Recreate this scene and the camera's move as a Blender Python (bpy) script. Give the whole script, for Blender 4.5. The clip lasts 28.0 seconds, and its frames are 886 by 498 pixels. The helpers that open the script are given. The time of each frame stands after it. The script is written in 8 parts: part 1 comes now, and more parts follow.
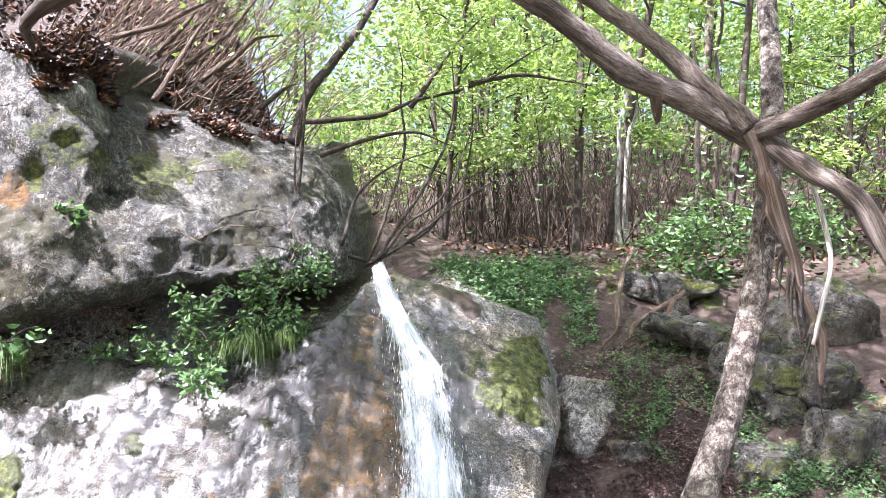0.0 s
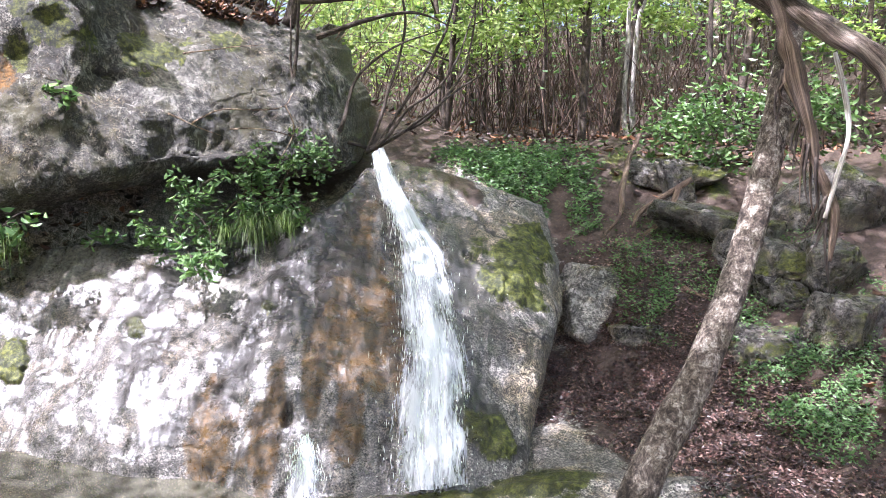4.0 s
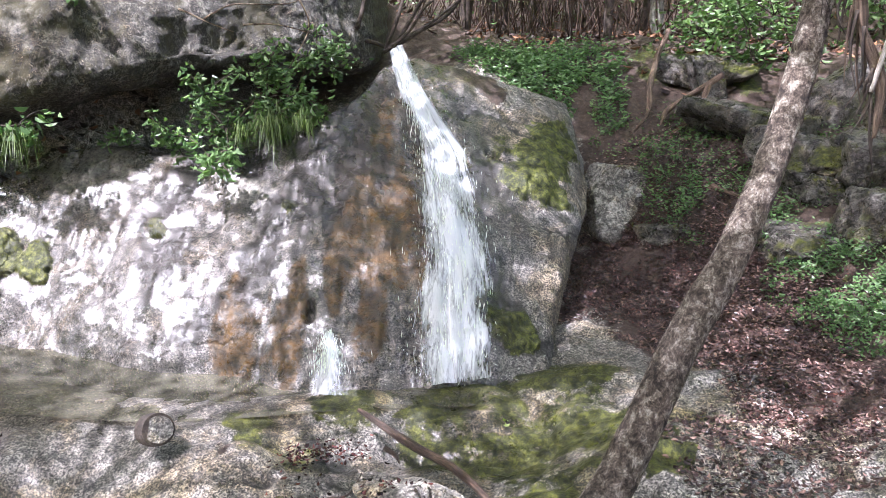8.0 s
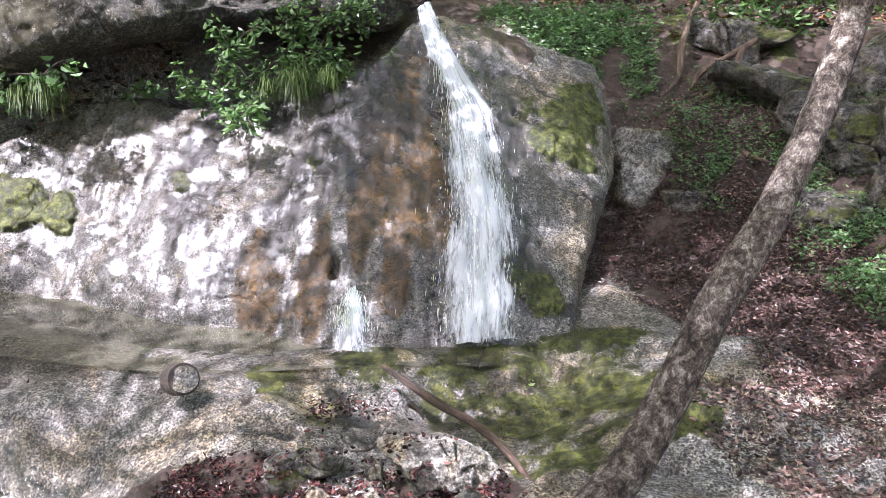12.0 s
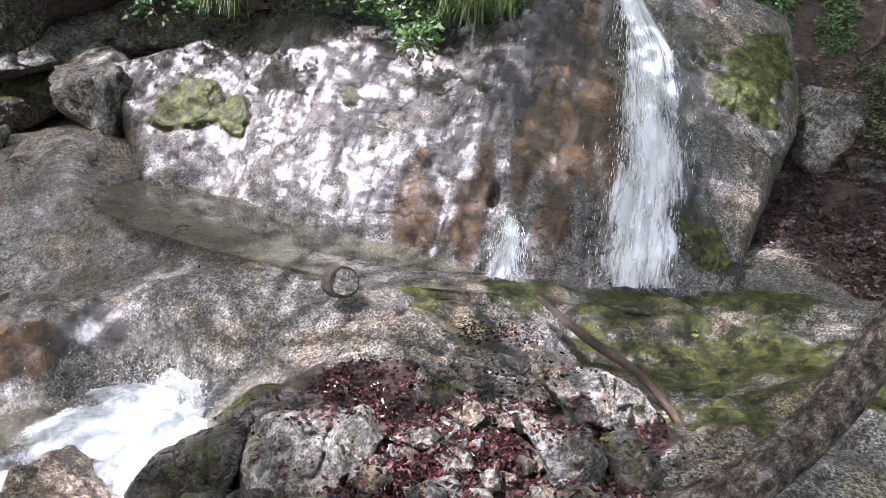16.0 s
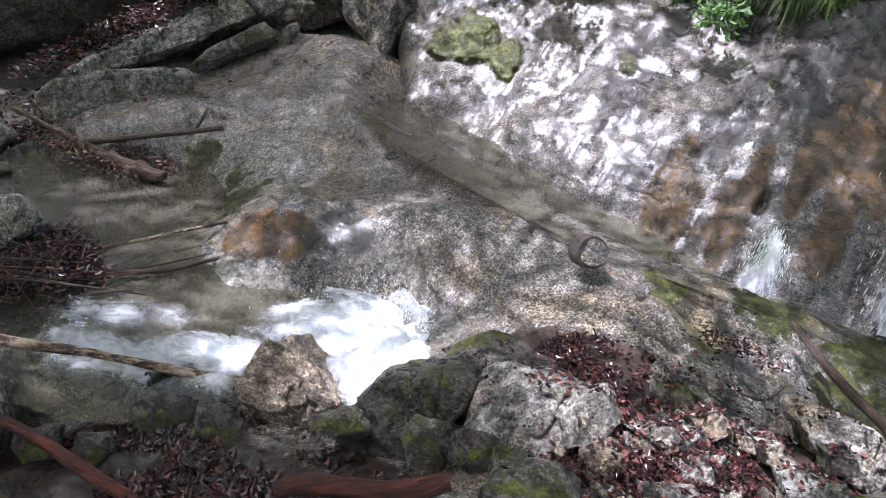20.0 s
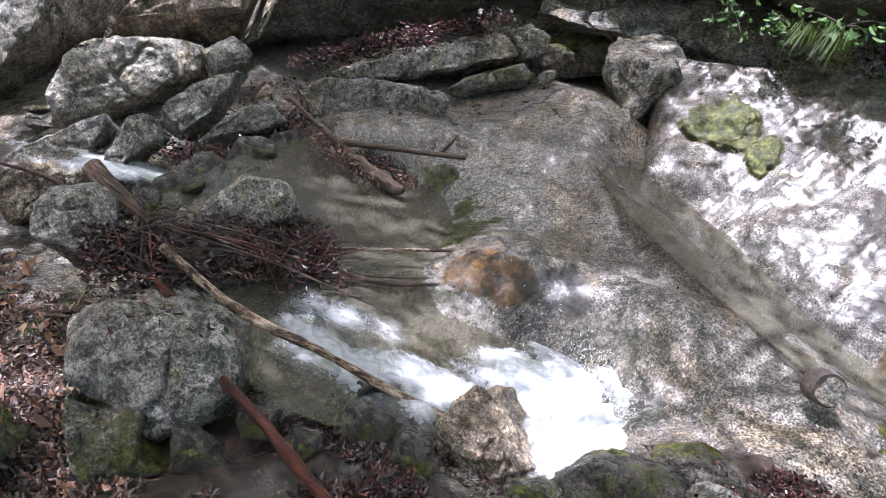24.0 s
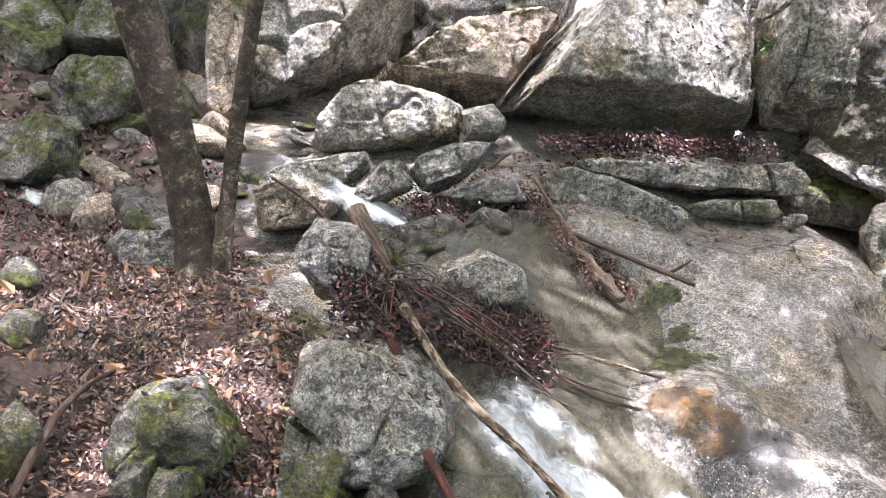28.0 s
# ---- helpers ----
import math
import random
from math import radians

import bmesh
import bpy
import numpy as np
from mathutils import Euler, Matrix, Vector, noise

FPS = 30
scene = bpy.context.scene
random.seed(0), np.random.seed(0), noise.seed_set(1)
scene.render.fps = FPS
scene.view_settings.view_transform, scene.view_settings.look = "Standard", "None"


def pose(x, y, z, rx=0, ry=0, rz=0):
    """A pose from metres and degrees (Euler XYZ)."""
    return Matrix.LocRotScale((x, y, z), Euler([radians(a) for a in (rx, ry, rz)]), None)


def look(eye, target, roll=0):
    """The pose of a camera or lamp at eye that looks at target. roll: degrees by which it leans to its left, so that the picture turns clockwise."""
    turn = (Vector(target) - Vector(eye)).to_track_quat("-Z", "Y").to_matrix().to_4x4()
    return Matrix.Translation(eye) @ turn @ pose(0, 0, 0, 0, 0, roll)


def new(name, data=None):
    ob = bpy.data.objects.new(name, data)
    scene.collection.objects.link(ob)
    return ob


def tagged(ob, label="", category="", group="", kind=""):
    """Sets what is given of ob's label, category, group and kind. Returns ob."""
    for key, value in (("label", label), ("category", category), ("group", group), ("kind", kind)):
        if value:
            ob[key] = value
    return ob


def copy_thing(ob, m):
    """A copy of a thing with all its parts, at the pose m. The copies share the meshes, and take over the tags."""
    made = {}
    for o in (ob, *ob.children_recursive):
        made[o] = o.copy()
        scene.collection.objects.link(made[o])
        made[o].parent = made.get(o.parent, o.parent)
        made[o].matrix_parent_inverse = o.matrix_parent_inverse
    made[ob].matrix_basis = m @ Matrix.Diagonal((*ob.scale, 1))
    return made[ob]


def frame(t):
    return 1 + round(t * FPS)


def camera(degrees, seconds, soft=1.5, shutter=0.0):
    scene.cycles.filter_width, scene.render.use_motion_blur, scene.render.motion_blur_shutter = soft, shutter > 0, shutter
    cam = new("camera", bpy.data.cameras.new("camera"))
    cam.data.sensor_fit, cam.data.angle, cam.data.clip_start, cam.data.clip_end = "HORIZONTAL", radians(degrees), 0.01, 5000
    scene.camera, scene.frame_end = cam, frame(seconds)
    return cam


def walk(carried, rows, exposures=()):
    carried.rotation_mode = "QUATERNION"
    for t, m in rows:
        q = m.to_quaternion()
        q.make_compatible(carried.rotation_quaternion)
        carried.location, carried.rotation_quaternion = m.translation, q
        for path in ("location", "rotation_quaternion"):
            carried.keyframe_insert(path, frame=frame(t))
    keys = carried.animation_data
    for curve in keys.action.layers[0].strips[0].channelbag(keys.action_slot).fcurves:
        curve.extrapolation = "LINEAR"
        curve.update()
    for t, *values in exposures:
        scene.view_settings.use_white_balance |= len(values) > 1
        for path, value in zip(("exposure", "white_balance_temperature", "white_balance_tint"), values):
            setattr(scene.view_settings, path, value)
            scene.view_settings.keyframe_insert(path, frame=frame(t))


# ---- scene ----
from mathutils.bvhtree import BVHTree

cam = camera(60.0, 28.0, soft=0.55)
PATH = [
    (0.0, pose(0.010, 0.005, 1.665, 89.50, -1.74, -0.02)),
    (0.5, pose(0.024, 0.020, 1.669, 88.48, -1.76, 0.16)),
    (1.0, pose(0.027, 0.038, 1.649, 87.65, -1.86, 0.04)),
    (1.5, pose(0.031, 0.056, 1.631, 86.64, -2.21, -0.24)),
    (2.0, pose(0.035, 0.069, 1.614, 85.49, -2.27, -0.37)),
    (2.5, pose(0.035, 0.075, 1.602, 84.38, -2.16, -0.35)),
    (3.0, pose(0.022, 0.072, 1.595, 83.44, -2.07, -0.17)),
    (3.5, pose(0.020, 0.074, 1.587, 82.72, -1.91, 0.01)),
    (5.5, pose(0.039, 0.120, 1.519, 79.62, -0.77, 0.85)),
    (6.0, pose(0.027, 0.120, 1.506, 78.83, -0.56, 1.01)),
    (6.5, pose(0.022, 0.126, 1.485, 77.81, -0.58, 1.24)),
    (7.0, pose(0.021, 0.134, 1.466, 76.98, -0.66, 1.39)),
    (7.5, pose(0.022, 0.141, 1.457, 76.33, -0.81, 1.56)),
    (8.0, pose(0.022, 0.143, 1.449, 75.85, -0.85, 1.67)),
    (8.5, pose(0.028, 0.142, 1.443, 75.41, -0.69, 1.70)),
    (9.0, pose(0.026, 0.144, 1.437, 74.97, -0.67, 1.69)),
    (9.5, pose(0.025, 0.145, 1.433, 74.56, -0.71, 1.66)),
    (10.0, pose(0.018, 0.146, 1.432, 74.30, -0.95, 1.54)),
    (10.5, pose(0.021, 0.143, 1.431, 74.28, -1.03, 1.55)),
    (11.0, pose(0.011, 0.149, 1.422, 74.11, -1.27, 1.69)),
    (11.5, pose(-0.005, 0.155, 1.414, 73.82, -1.36, 2.24)),
    (12.0, pose(-0.025, 0.164, 1.394, 73.48, -1.86, 3.15)),
    (12.5, pose(-0.049, 0.169, 1.379, 72.88, -2.01, 4.32)),
    (14.5, pose(-0.124, 0.174, 1.305, 71.05, -3.63, 9.28)),
    (15.0, pose(-0.143, 0.171, 1.292, 70.45, -4.16, 10.65)),
    (15.5, pose(-0.164, 0.169, 1.276, 69.93, -4.85, 12.32)),
    (16.0, pose(-0.189, 0.168, 1.262, 69.34, -5.52, 13.97)),
    (16.5, pose(-0.215, 0.167, 1.243, 68.44, -5.96, 15.66)),
    (17.0, pose(-0.246, 0.166, 1.236, 67.43, -6.60, 17.59)),
    (17.5, pose(-0.274, 0.168, 1.228, 66.63, -7.12, 19.63)),
    (18.0, pose(-0.311, 0.165, 1.225, 65.69, -7.99, 21.92)),
    (18.5, pose(-0.339, 0.160, 1.222, 65.05, -8.91, 24.11)),
    (19.0, pose(-0.386, 0.144, 1.212, 64.59, -10.32, 26.64)),
    (19.5, pose(-0.417, 0.130, 1.199, 64.15, -11.96, 29.43)),
    (20.0, pose(-0.462, 0.110, 1.198, 63.34, -14.01, 32.32)),
    (20.5, pose(-0.493, 0.102, 1.197, 62.38, -15.48, 35.09)),
    (21.0, pose(-0.525, 0.091, 1.199, 61.81, -16.41, 37.64)),
    (21.5, pose(-0.553, 0.076, 1.198, 61.84, -17.30, 40.56)),
    (23.5, pose(-0.676, -0.003, 1.203, 60.04, -20.78, 48.94)),
    (24.0, pose(-0.706, -0.024, 1.204, 59.96, -21.73, 50.96)),
    (24.5, pose(-0.732, -0.039, 1.202, 59.68, -22.56, 52.98)),
    (25.0, pose(-0.757, -0.058, 1.200, 59.43, -23.07, 54.71)),
    (25.5, pose(-0.789, -0.086, 1.197, 58.91, -24.13, 57.14)),
    (26.0, pose(-0.813, -0.118, 1.203, 58.18, -25.60, 60.47)),
    (26.5, pose(-0.832, -0.145, 1.203, 57.76, -26.62, 63.33)),
    (27.0, pose(-0.860, -0.173, 1.207, 56.94, -27.48, 66.26)),
    (27.5, pose(-0.885, -0.208, 1.216, 55.91, -28.28, 69.30)),
    (28.0, pose(-0.905, -0.243, 1.227, 55.23, -28.70, 72.02)),
]
walk(cam, PATH, exposures=[(0.0, 2.65, 5600.0, 24.0), (6.0, 2.25, 5700.0, 25.0), (12.0, 2.08, 5700.0, 26.0), (16.0, 1.76, 5650.0, 26.0), (21.0, 1.6, 5550.0, 25.0), (24.0, 1.95, 5600.0, 25.0), (26.0, 2.25, 5700.0, 25.0), (28.0, 2.85, 5850.0, 26.0)])

# ---- light ----
world = bpy.data.worlds.new("sky")
scene.world = world
world.use_nodes = True
wn = world.node_tree.nodes
wl = world.node_tree.links
SUN_DIR = Vector((-0.40, -0.28, 0.87)).normalized()
sky = wn.new("ShaderNodeTexSky")
sky.sky_type = "NISHITA"
sky.sun_disc = False
sky.dust_density = 8.0
sky.ozone_density = 1.0
sky.sun_elevation = math.asin(SUN_DIR.z)
sky.sun_rotation = math.atan2(SUN_DIR.x, SUN_DIR.y)
wl.new(sky.outputs[0], wn["Background"].inputs[0])
wn["Background"].inputs[1].default_value = 0.105
sun_data = bpy.data.lights.new("sun", "SUN")
sun_data.energy = 3.3
sun_data.angle = radians(0.6)
sun_data.color = (1.0, 0.97, 0.92)
sun = new("sun", sun_data)
sun.matrix_world = look(SUN_DIR * 30, (0, 0, 0))


# ---- noise, in numpy ----
def hash3(i, j, k, seed):
    h = (i * 374761393 + j * 668265263 + k * 2147483647 + seed * 974634777) & 0xFFFFFFFF
    h = ((h ^ (h >> 13)) * 1274126177) & 0xFFFFFFFF
    return ((h ^ (h >> 16)) & 0xFFFF) / 65535.0


def vnoise(p, scale, seed=0):
    q = np.asarray(p, float) * scale + 1000.0
    c = np.floor(q).astype(np.int64)
    f = q - c
    f = f * f * (3 - 2 * f)
    out = 0.0
    for dx in (0, 1):
        for dy in (0, 1):
            for dz in (0, 1):
                w = (f[:, 0] if dx else 1 - f[:, 0]) * (f[:, 1] if dy else 1 - f[:, 1]) * (f[:, 2] if dz else 1 - f[:, 2])
                out = out + w * hash3(c[:, 0] + dx, c[:, 1] + dy, c[:, 2] + dz, seed)
    return out * 2 - 1


def fbm(p, scale, octaves=4, seed=0, gain=0.5):
    out, a = 0.0, 1.0
    for o in range(octaves):
        out = out + a * vnoise(p, scale * 2 ** o, seed + 17 * o)
        a *= gain
    return out


def smooth(a, b, x):
    t = np.clip((np.asarray(x, float) - a) / (b - a), 0, 1)
    return t * t * (3 - 2 * t)


def spots(p, places, wobble=0.35, scale=5.0, seed=3, tall=1.0):
    """A soft mask of patches: places are (centre, radius), edges broken by noise; tall stretches them up and down."""
    p = np.asarray(p, float)
    out = np.zeros(len(p))
    q = np.array([1.0, 1.0 / tall, 1.0 / tall])
    n = fbm(p * q, scale, 5, seed, 0.6) * wobble
    for c, r in places:
        d = np.linalg.norm((p - np.array(c)) * q, axis=1) / r
        out = np.maximum(out, smooth(1.35, 0.45, d + n))
    return out


# ---- materials ----
def material(name):
    m = bpy.data.materials.new(name)
    m.use_nodes = True
    nt = m.node_tree
    return m, nt, nt.nodes["Principled BSDF"]


def node(nt, kind, **values):
    n = nt.nodes.new(kind)
    for k, v in values.items():
        n.inputs[k].default_value = v
    return n


def coords(nt, scale=(1, 1, 1)):
    g = nt.nodes.new("ShaderNodeNewGeometry")
    m = node(nt, "ShaderNodeMapping", Scale=scale)
    nt.links.new(g.outputs["Position"], m.inputs["Vector"])
    return m.outputs[0]


def objcoords(nt, scale=(1, 1, 1)):
    g = nt.nodes.new("ShaderNodeTexCoord")
    m = node(nt, "ShaderNodeMapping", Scale=scale)
    nt.links.new(g.outputs["Object"], m.inputs["Vector"])
    return m.outputs[0]


def tex(nt, vec, scale, detail=6.0, rough=0.6, distort=0.0):
    n = node(nt, "ShaderNodeTexNoise", Scale=scale, Detail=detail, Roughness=rough, Distortion=distort)
    nt.links.new(vec, n.inputs["Vector"])
    return n.outputs["Fac"]


def ramp(nt, fac, stops):
    r = nt.nodes.new("ShaderNodeValToRGB")
    e = r.color_ramp.elements
    while len(e) < len(stops):
        e.new(0.5)
    for el, (pos, col) in zip(e, stops):
        el.position = pos
        el.color = (*col, 1) if not isinstance(col, float) else (col, col, col, 1)
    nt.links.new(fac, r.inputs[0])
    return r.outputs[0]


def mix(nt, fac, a, b, mode="MIX"):
    m = nt.nodes.new("ShaderNodeMix")
    m.data_type, m.blend_type = "RGBA", mode
    for sock, v in ((m.inputs[0], fac), (m.inputs[6], a), (m.inputs[7], b)):
        if hasattr(v, "is_linked"):
            nt.links.new(v, sock)
        elif isinstance(v, tuple):
            sock.default_value = (*v, 1)
        else:
            sock.default_value = v
    return m.outputs[2]


def calc(nt, op, a, b=0.0, clamp=False):
    m = nt.nodes.new("ShaderNodeMath")
    m.operation, m.use_clamp = op, clamp
    for sock, v in zip(m.inputs, (a, b)):
        if hasattr(v, "is_linked"):
            nt.links.new(v, sock)
        else:
            sock.default_value = v
    return m.outputs[0]


def attr(nt, name):
    a = nt.nodes.new("ShaderNodeAttribute")
    a.attribute_name = name
    return a.outputs["Fac"]


def bump(nt, bsdf, height, strength=0.5, dist=0.02):
    b = node(nt, "ShaderNodeBump", Strength=strength, Distance=dist)
    nt.links.new(height, b.inputs["Height"])
    nt.links.new(b.outputs[0], bsdf.inputs["Normal"])


def rock_material(name, dark, light, covers=True, lichen=0.4, moss=0.0, wet=0.0, streak=(1, 1, 1), olive=0.0, run=(1.0, 1.0, 1.0), relief=0.04, pitted=0.0, wetdark=0.45, rusty=1.0, grain=0.45, calm=0.0, speck=None):
    """Weathered stone: grey grain at three scales, pale lichen, pits; moss, soil, rust and wet from the mesh's masks."""
    m, nt, b = material(name)
    v = coords(nt) if covers else objcoords(nt)
    big = tex(nt, v, 1.7, 5, 0.6, 0.5)
    mid = tex(nt, v, 9.0, 10, 0.75, 0.4)
    fine = tex(nt, v, 42.0, 5, 0.7, 0.2)
    dust = tex(nt, v, 120.0, 3, 0.6)
    col = ramp(nt, big, [(0.3, dark), (0.72, light)])
    col = mix(nt, 0.75 - 0.5 * calm, col, ramp(nt, mid, [(0.4, 0.12), (0.5, 0.5), (0.6, 0.9)]), "OVERLAY")
    col = mix(nt, 0.25 + 0.55 * grain, col, ramp(nt, fine, [(0.43, 0.05), (0.5, 0.5), (0.56, 1.0)]), "OVERLAY")
    col = mix(nt, grain if speck is None else speck, col, ramp(nt, dust, [(0.43, 0.0), (0.5, 0.5), (0.56, 1.0)]), "OVERLAY")
    tan = ramp(nt, tex(nt, v, 2.6, 7, 0.7, 0.7), [(0.48, 0.0), (0.58, 0.75)])
    col = mix(nt, tan, col, mix(nt, 1.0, col, (1.0, 0.84, 0.58), "MULTIPLY"))
    grime = ramp(nt, tex(nt, v, 4.5, 10, 0.78, 0.5), [(0.52, 0.0), (0.58, 0.6 - 0.45 * calm)])
    col = mix(nt, grime, col, mix(nt, 1.0, col, (0.34, 0.31, 0.27), "MULTIPLY"))
    area = ramp(nt, tex(nt, v, 3.4, 5, 0.7), [(0.44, pitted), (0.6, 1.0)])
    flecks = ramp(nt, tex(nt, v, 40.0, 4, 0.75, 0.5), [(0.545 + 0.02 * calm, 0.0), (0.56 + 0.02 * calm, 0.95 - 0.3 * calm)])
    scabs = ramp(nt, tex(nt, v, 15.0, 7, 0.72, 1.0), [(0.56 + 0.03 * calm, 0.0), (0.57 + 0.03 * calm, 0.85 - 0.3 * calm)])
    seam = calc(nt, "ABSOLUTE", calc(nt, "SUBTRACT", tex(nt, v, 3.2, 9, 0.68, 0.6), 0.5))
    seam = ramp(nt, seam, [(0.001, 0.8), (0.005, 0.0)])
    pits = calc(nt, "MULTIPLY", calc(nt, "MAXIMUM", calc(nt, "MAXIMUM", flecks, scabs), seam), area)
    col = mix(nt, pits, col, mix(nt, 0.75, col, (0.03, 0.027, 0.022)))
    warp = nt.nodes.new("ShaderNodeTexNoise")
    warp.inputs["Scale"].default_value, warp.inputs["Detail"].default_value = 3.0, 6.0
    nt.links.new(v, warp.inputs["Vector"])
    shift = nt.nodes.new("ShaderNodeVectorMath")
    shift.operation = "MULTIPLY_ADD"
    nt.links.new(warp.outputs["Color"], shift.inputs[0])
    shift.inputs[1].default_value = (0.45, 0.45, 0.45)
    nt.links.new(v, shift.inputs[2])
    joint = nt.nodes.new("ShaderNodeTexVoronoi")
    joint.feature = "DISTANCE_TO_EDGE"
    joint.inputs["Scale"].default_value = 1.5 if covers else 2.4
    nt.links.new(shift.outputs[0], joint.inputs["Vector"])
    crack = calc(nt, "MULTIPLY", ramp(nt, joint.outputs["Distance"], [(0.004, 1.0), (0.02, 0.0)]), ramp(nt, tex(nt, v, 1.9, 4, 0.6), [(0.46, 0.0), (0.56, 0.9)]))
    pits = calc(nt, "MAXIMUM", pits, crack)
    col = mix(nt, crack, col, (0.02, 0.017, 0.014))
    lich = ramp(nt, tex(nt, v, 21.0, 8, 0.75, 0.8), [(0.55, 0.0), (0.575 + 0.03 * calm, 1.0 - 0.5 * calm)])
    col = mix(nt, calc(nt, "MULTIPLY", lich, lichen), col, (0.5, 0.49, 0.44))
    breakup = tex(nt, v, 18.0, 8, 0.78)
    if streak != (1, 1, 1):
        sv = coords(nt, streak)
        col = mix(nt, ramp(nt, tex(nt, sv, 2.2, 8, 0.72), [(0.46, 0.0), (0.68, 0.7)]), col, (0.06, 0.052, 0.045))
        breakup = tex(nt, coords(nt, (5.0, 5.0, 0.55)), 4.0, 9, 0.75)
    if olive:
        strokes = tex(nt, coords(nt, (2.6, 2.6, 0.9)), 7.0, 9, 0.78, 0.4)
        where = tex(nt, v, 1.4, 5, 0.65)
        both = calc(nt, "ADD", calc(nt, "MULTIPLY", strokes, 0.6), calc(nt, "MULTIPLY", where, 0.6))
        col = mix(nt, ramp(nt, both, [(0.6, 0.0), (0.68, olive)]), col, (0.075, 0.066, 0.028))
        col = mix(nt, ramp(nt, calc(nt, "SUBTRACT", strokes, calc(nt, "MULTIPLY", where, 0.3)), [(0.42, 0.0), (0.5, 0.7)]), col, (0.5, 0.48, 0.43))
    rough = ramp(nt, mid, [(0.35, 0.42), (0.65, 0.8)])
    height = calc(nt, "SUBTRACT", calc(nt, "ADD", calc(nt, "ADD", mid, calc(nt, "MULTIPLY", fine, 0.4)), calc(nt, "MULTIPLY", dust, 0.12)), calc(nt, "MULTIPLY", pits, 0.35))
    mosscol = ramp(nt, tex(nt, v, 26.0, 9, 0.86), [(0.4, (0.008, 0.01, 0.003)), (0.5, (0.052, 0.06, 0.009)), (0.58, (0.17, 0.18, 0.032))])
    if moss:
        mk = ramp(nt, calc(nt, "ADD", calc(nt, "MULTIPLY", tex(nt, v, 3.0, 7, 0.65), 0.8), calc(nt, "MULTIPLY", breakup, 0.3)), [(0.68 - moss * 0.3, 0.0), (0.74 - moss * 0.3, 1.0)])
        g = nt.nodes.new("ShaderNodeNewGeometry")
        sp = nt.nodes.new("ShaderNodeSeparateXYZ")
        nt.links.new(g.outputs["Normal"], sp.inputs[0])
        mk = calc(nt, "MULTIPLY", mk, ramp(nt, sp.outputs[2], [(0.1, 0.15), (0.6, 1.0)]))
        col = mix(nt, mk, col, mosscol)
    if covers:
        def mask(n, lo=0.43, hi=0.53):
            s = calc(nt, "ADD", attr(nt, n), calc(nt, "MULTIPLY", calc(nt, "SUBTRACT", breakup, 0.5), 1.6))
            return ramp(nt, s, [(lo, 0.0), (hi, 1.0)])
        rust = ramp(nt, tex(nt, v, 14.0, 9, 0.8), [(0.4, (0.02, 0.013, 0.004)), (0.5, (0.13 * rusty ** 2, 0.058 * rusty + 0.004, 0.006)), (0.6, (0.3 * rusty ** 2, 0.135 * rusty, 0.016))])
        col = mix(nt, calc(nt, "MULTIPLY", mask("pale", 0.3, 0.8), 0.55), col, mix(nt, 0.8, (0.42, 0.4, 0.345), ramp(nt, fine, [(0.38, 0.1), (0.5, 0.5), (0.62, 0.9)]), "OVERLAY"))
        col = mix(nt, calc(nt, "MULTIPLY", mask("rust", 0.3, 0.55), 0.85), col, rust)
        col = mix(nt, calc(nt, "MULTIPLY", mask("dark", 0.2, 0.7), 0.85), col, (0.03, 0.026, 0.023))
        film_of = calc(nt, "MULTIPLY", mask("algae", 0.25, 0.7), ramp(nt, tex(nt, v, 7.0, 8, 0.75), [(0.36, 0.35), (0.6, 0.9)]))
        col = mix(nt, film_of, col, mix(nt, 1.0, col, (0.52, 0.47, 0.17), "MULTIPLY"))
        col = mix(nt, mask("moss"), col, mosscol)
        soil = ramp(nt, tex(nt, v, 45.0, 8, 0.82), [(0.34, (0.012, 0.008, 0.006)), (0.5, (0.06, 0.036, 0.026)), (0.6, (0.1, 0.07, 0.048)), (0.7, (0.21, 0.165, 0.125))])
        col = mix(nt, mask("soil"), col, soil)
        w = attr(nt, "wet")
        col = mix(nt, calc(nt, "MULTIPLY", w, wetdark), col, mix(nt, 1.0, col, (0.4, 0.38, 0.36), "MULTIPLY"))
        wetr = ramp(nt, mid, [(0.35, 0.16), (0.7, 0.42)])
        rough = mix(nt, w, rough, wetr)
    elif wet:
        rough = ramp(nt, mid, [(0.35, 0.15), (0.7, 0.5)])
    nt.links.new(col, b.inputs["Base Color"])
    nt.links.new(rough, b.inputs["Roughness"])
    b.inputs["Specular IOR Level"].default_value = 0.5
    if covers:
        rills = tex(nt, coords(nt, tuple(1.7 * r for r in run)), 9.0, 8, 0.72, 0.6)
        rills = ramp(nt, calc(nt, "ADD", calc(nt, "MULTIPLY", rills, 0.75), calc(nt, "MULTIPLY", tex(nt, v, 2.2, 4, 0.6), 0.3)), [(0.46, 0.05), (0.51, 0.4), (0.55, 1.0)])
        bare = calc(nt, "SUBTRACT", 1.0, calc(nt, "MAXIMUM", mask("moss"), calc(nt, "MULTIPLY", mask("rust", 0.3, 0.55), 0.85)), True)
        nt.links.new(calc(nt, "MULTIPLY", calc(nt, "MULTIPLY", attr(nt, "wet"), rills), bare), b.inputs["Coat Weight"])
        b.inputs["Coat Roughness"].default_value = 0.19
        b.inputs["Coat IOR"].default_value = 1.5
        cb = node(nt, "ShaderNodeBump", Strength=0.3, Distance=0.02)
        runs = tex(nt, coords(nt, run), 13.0, 7, 0.7, 0.5)
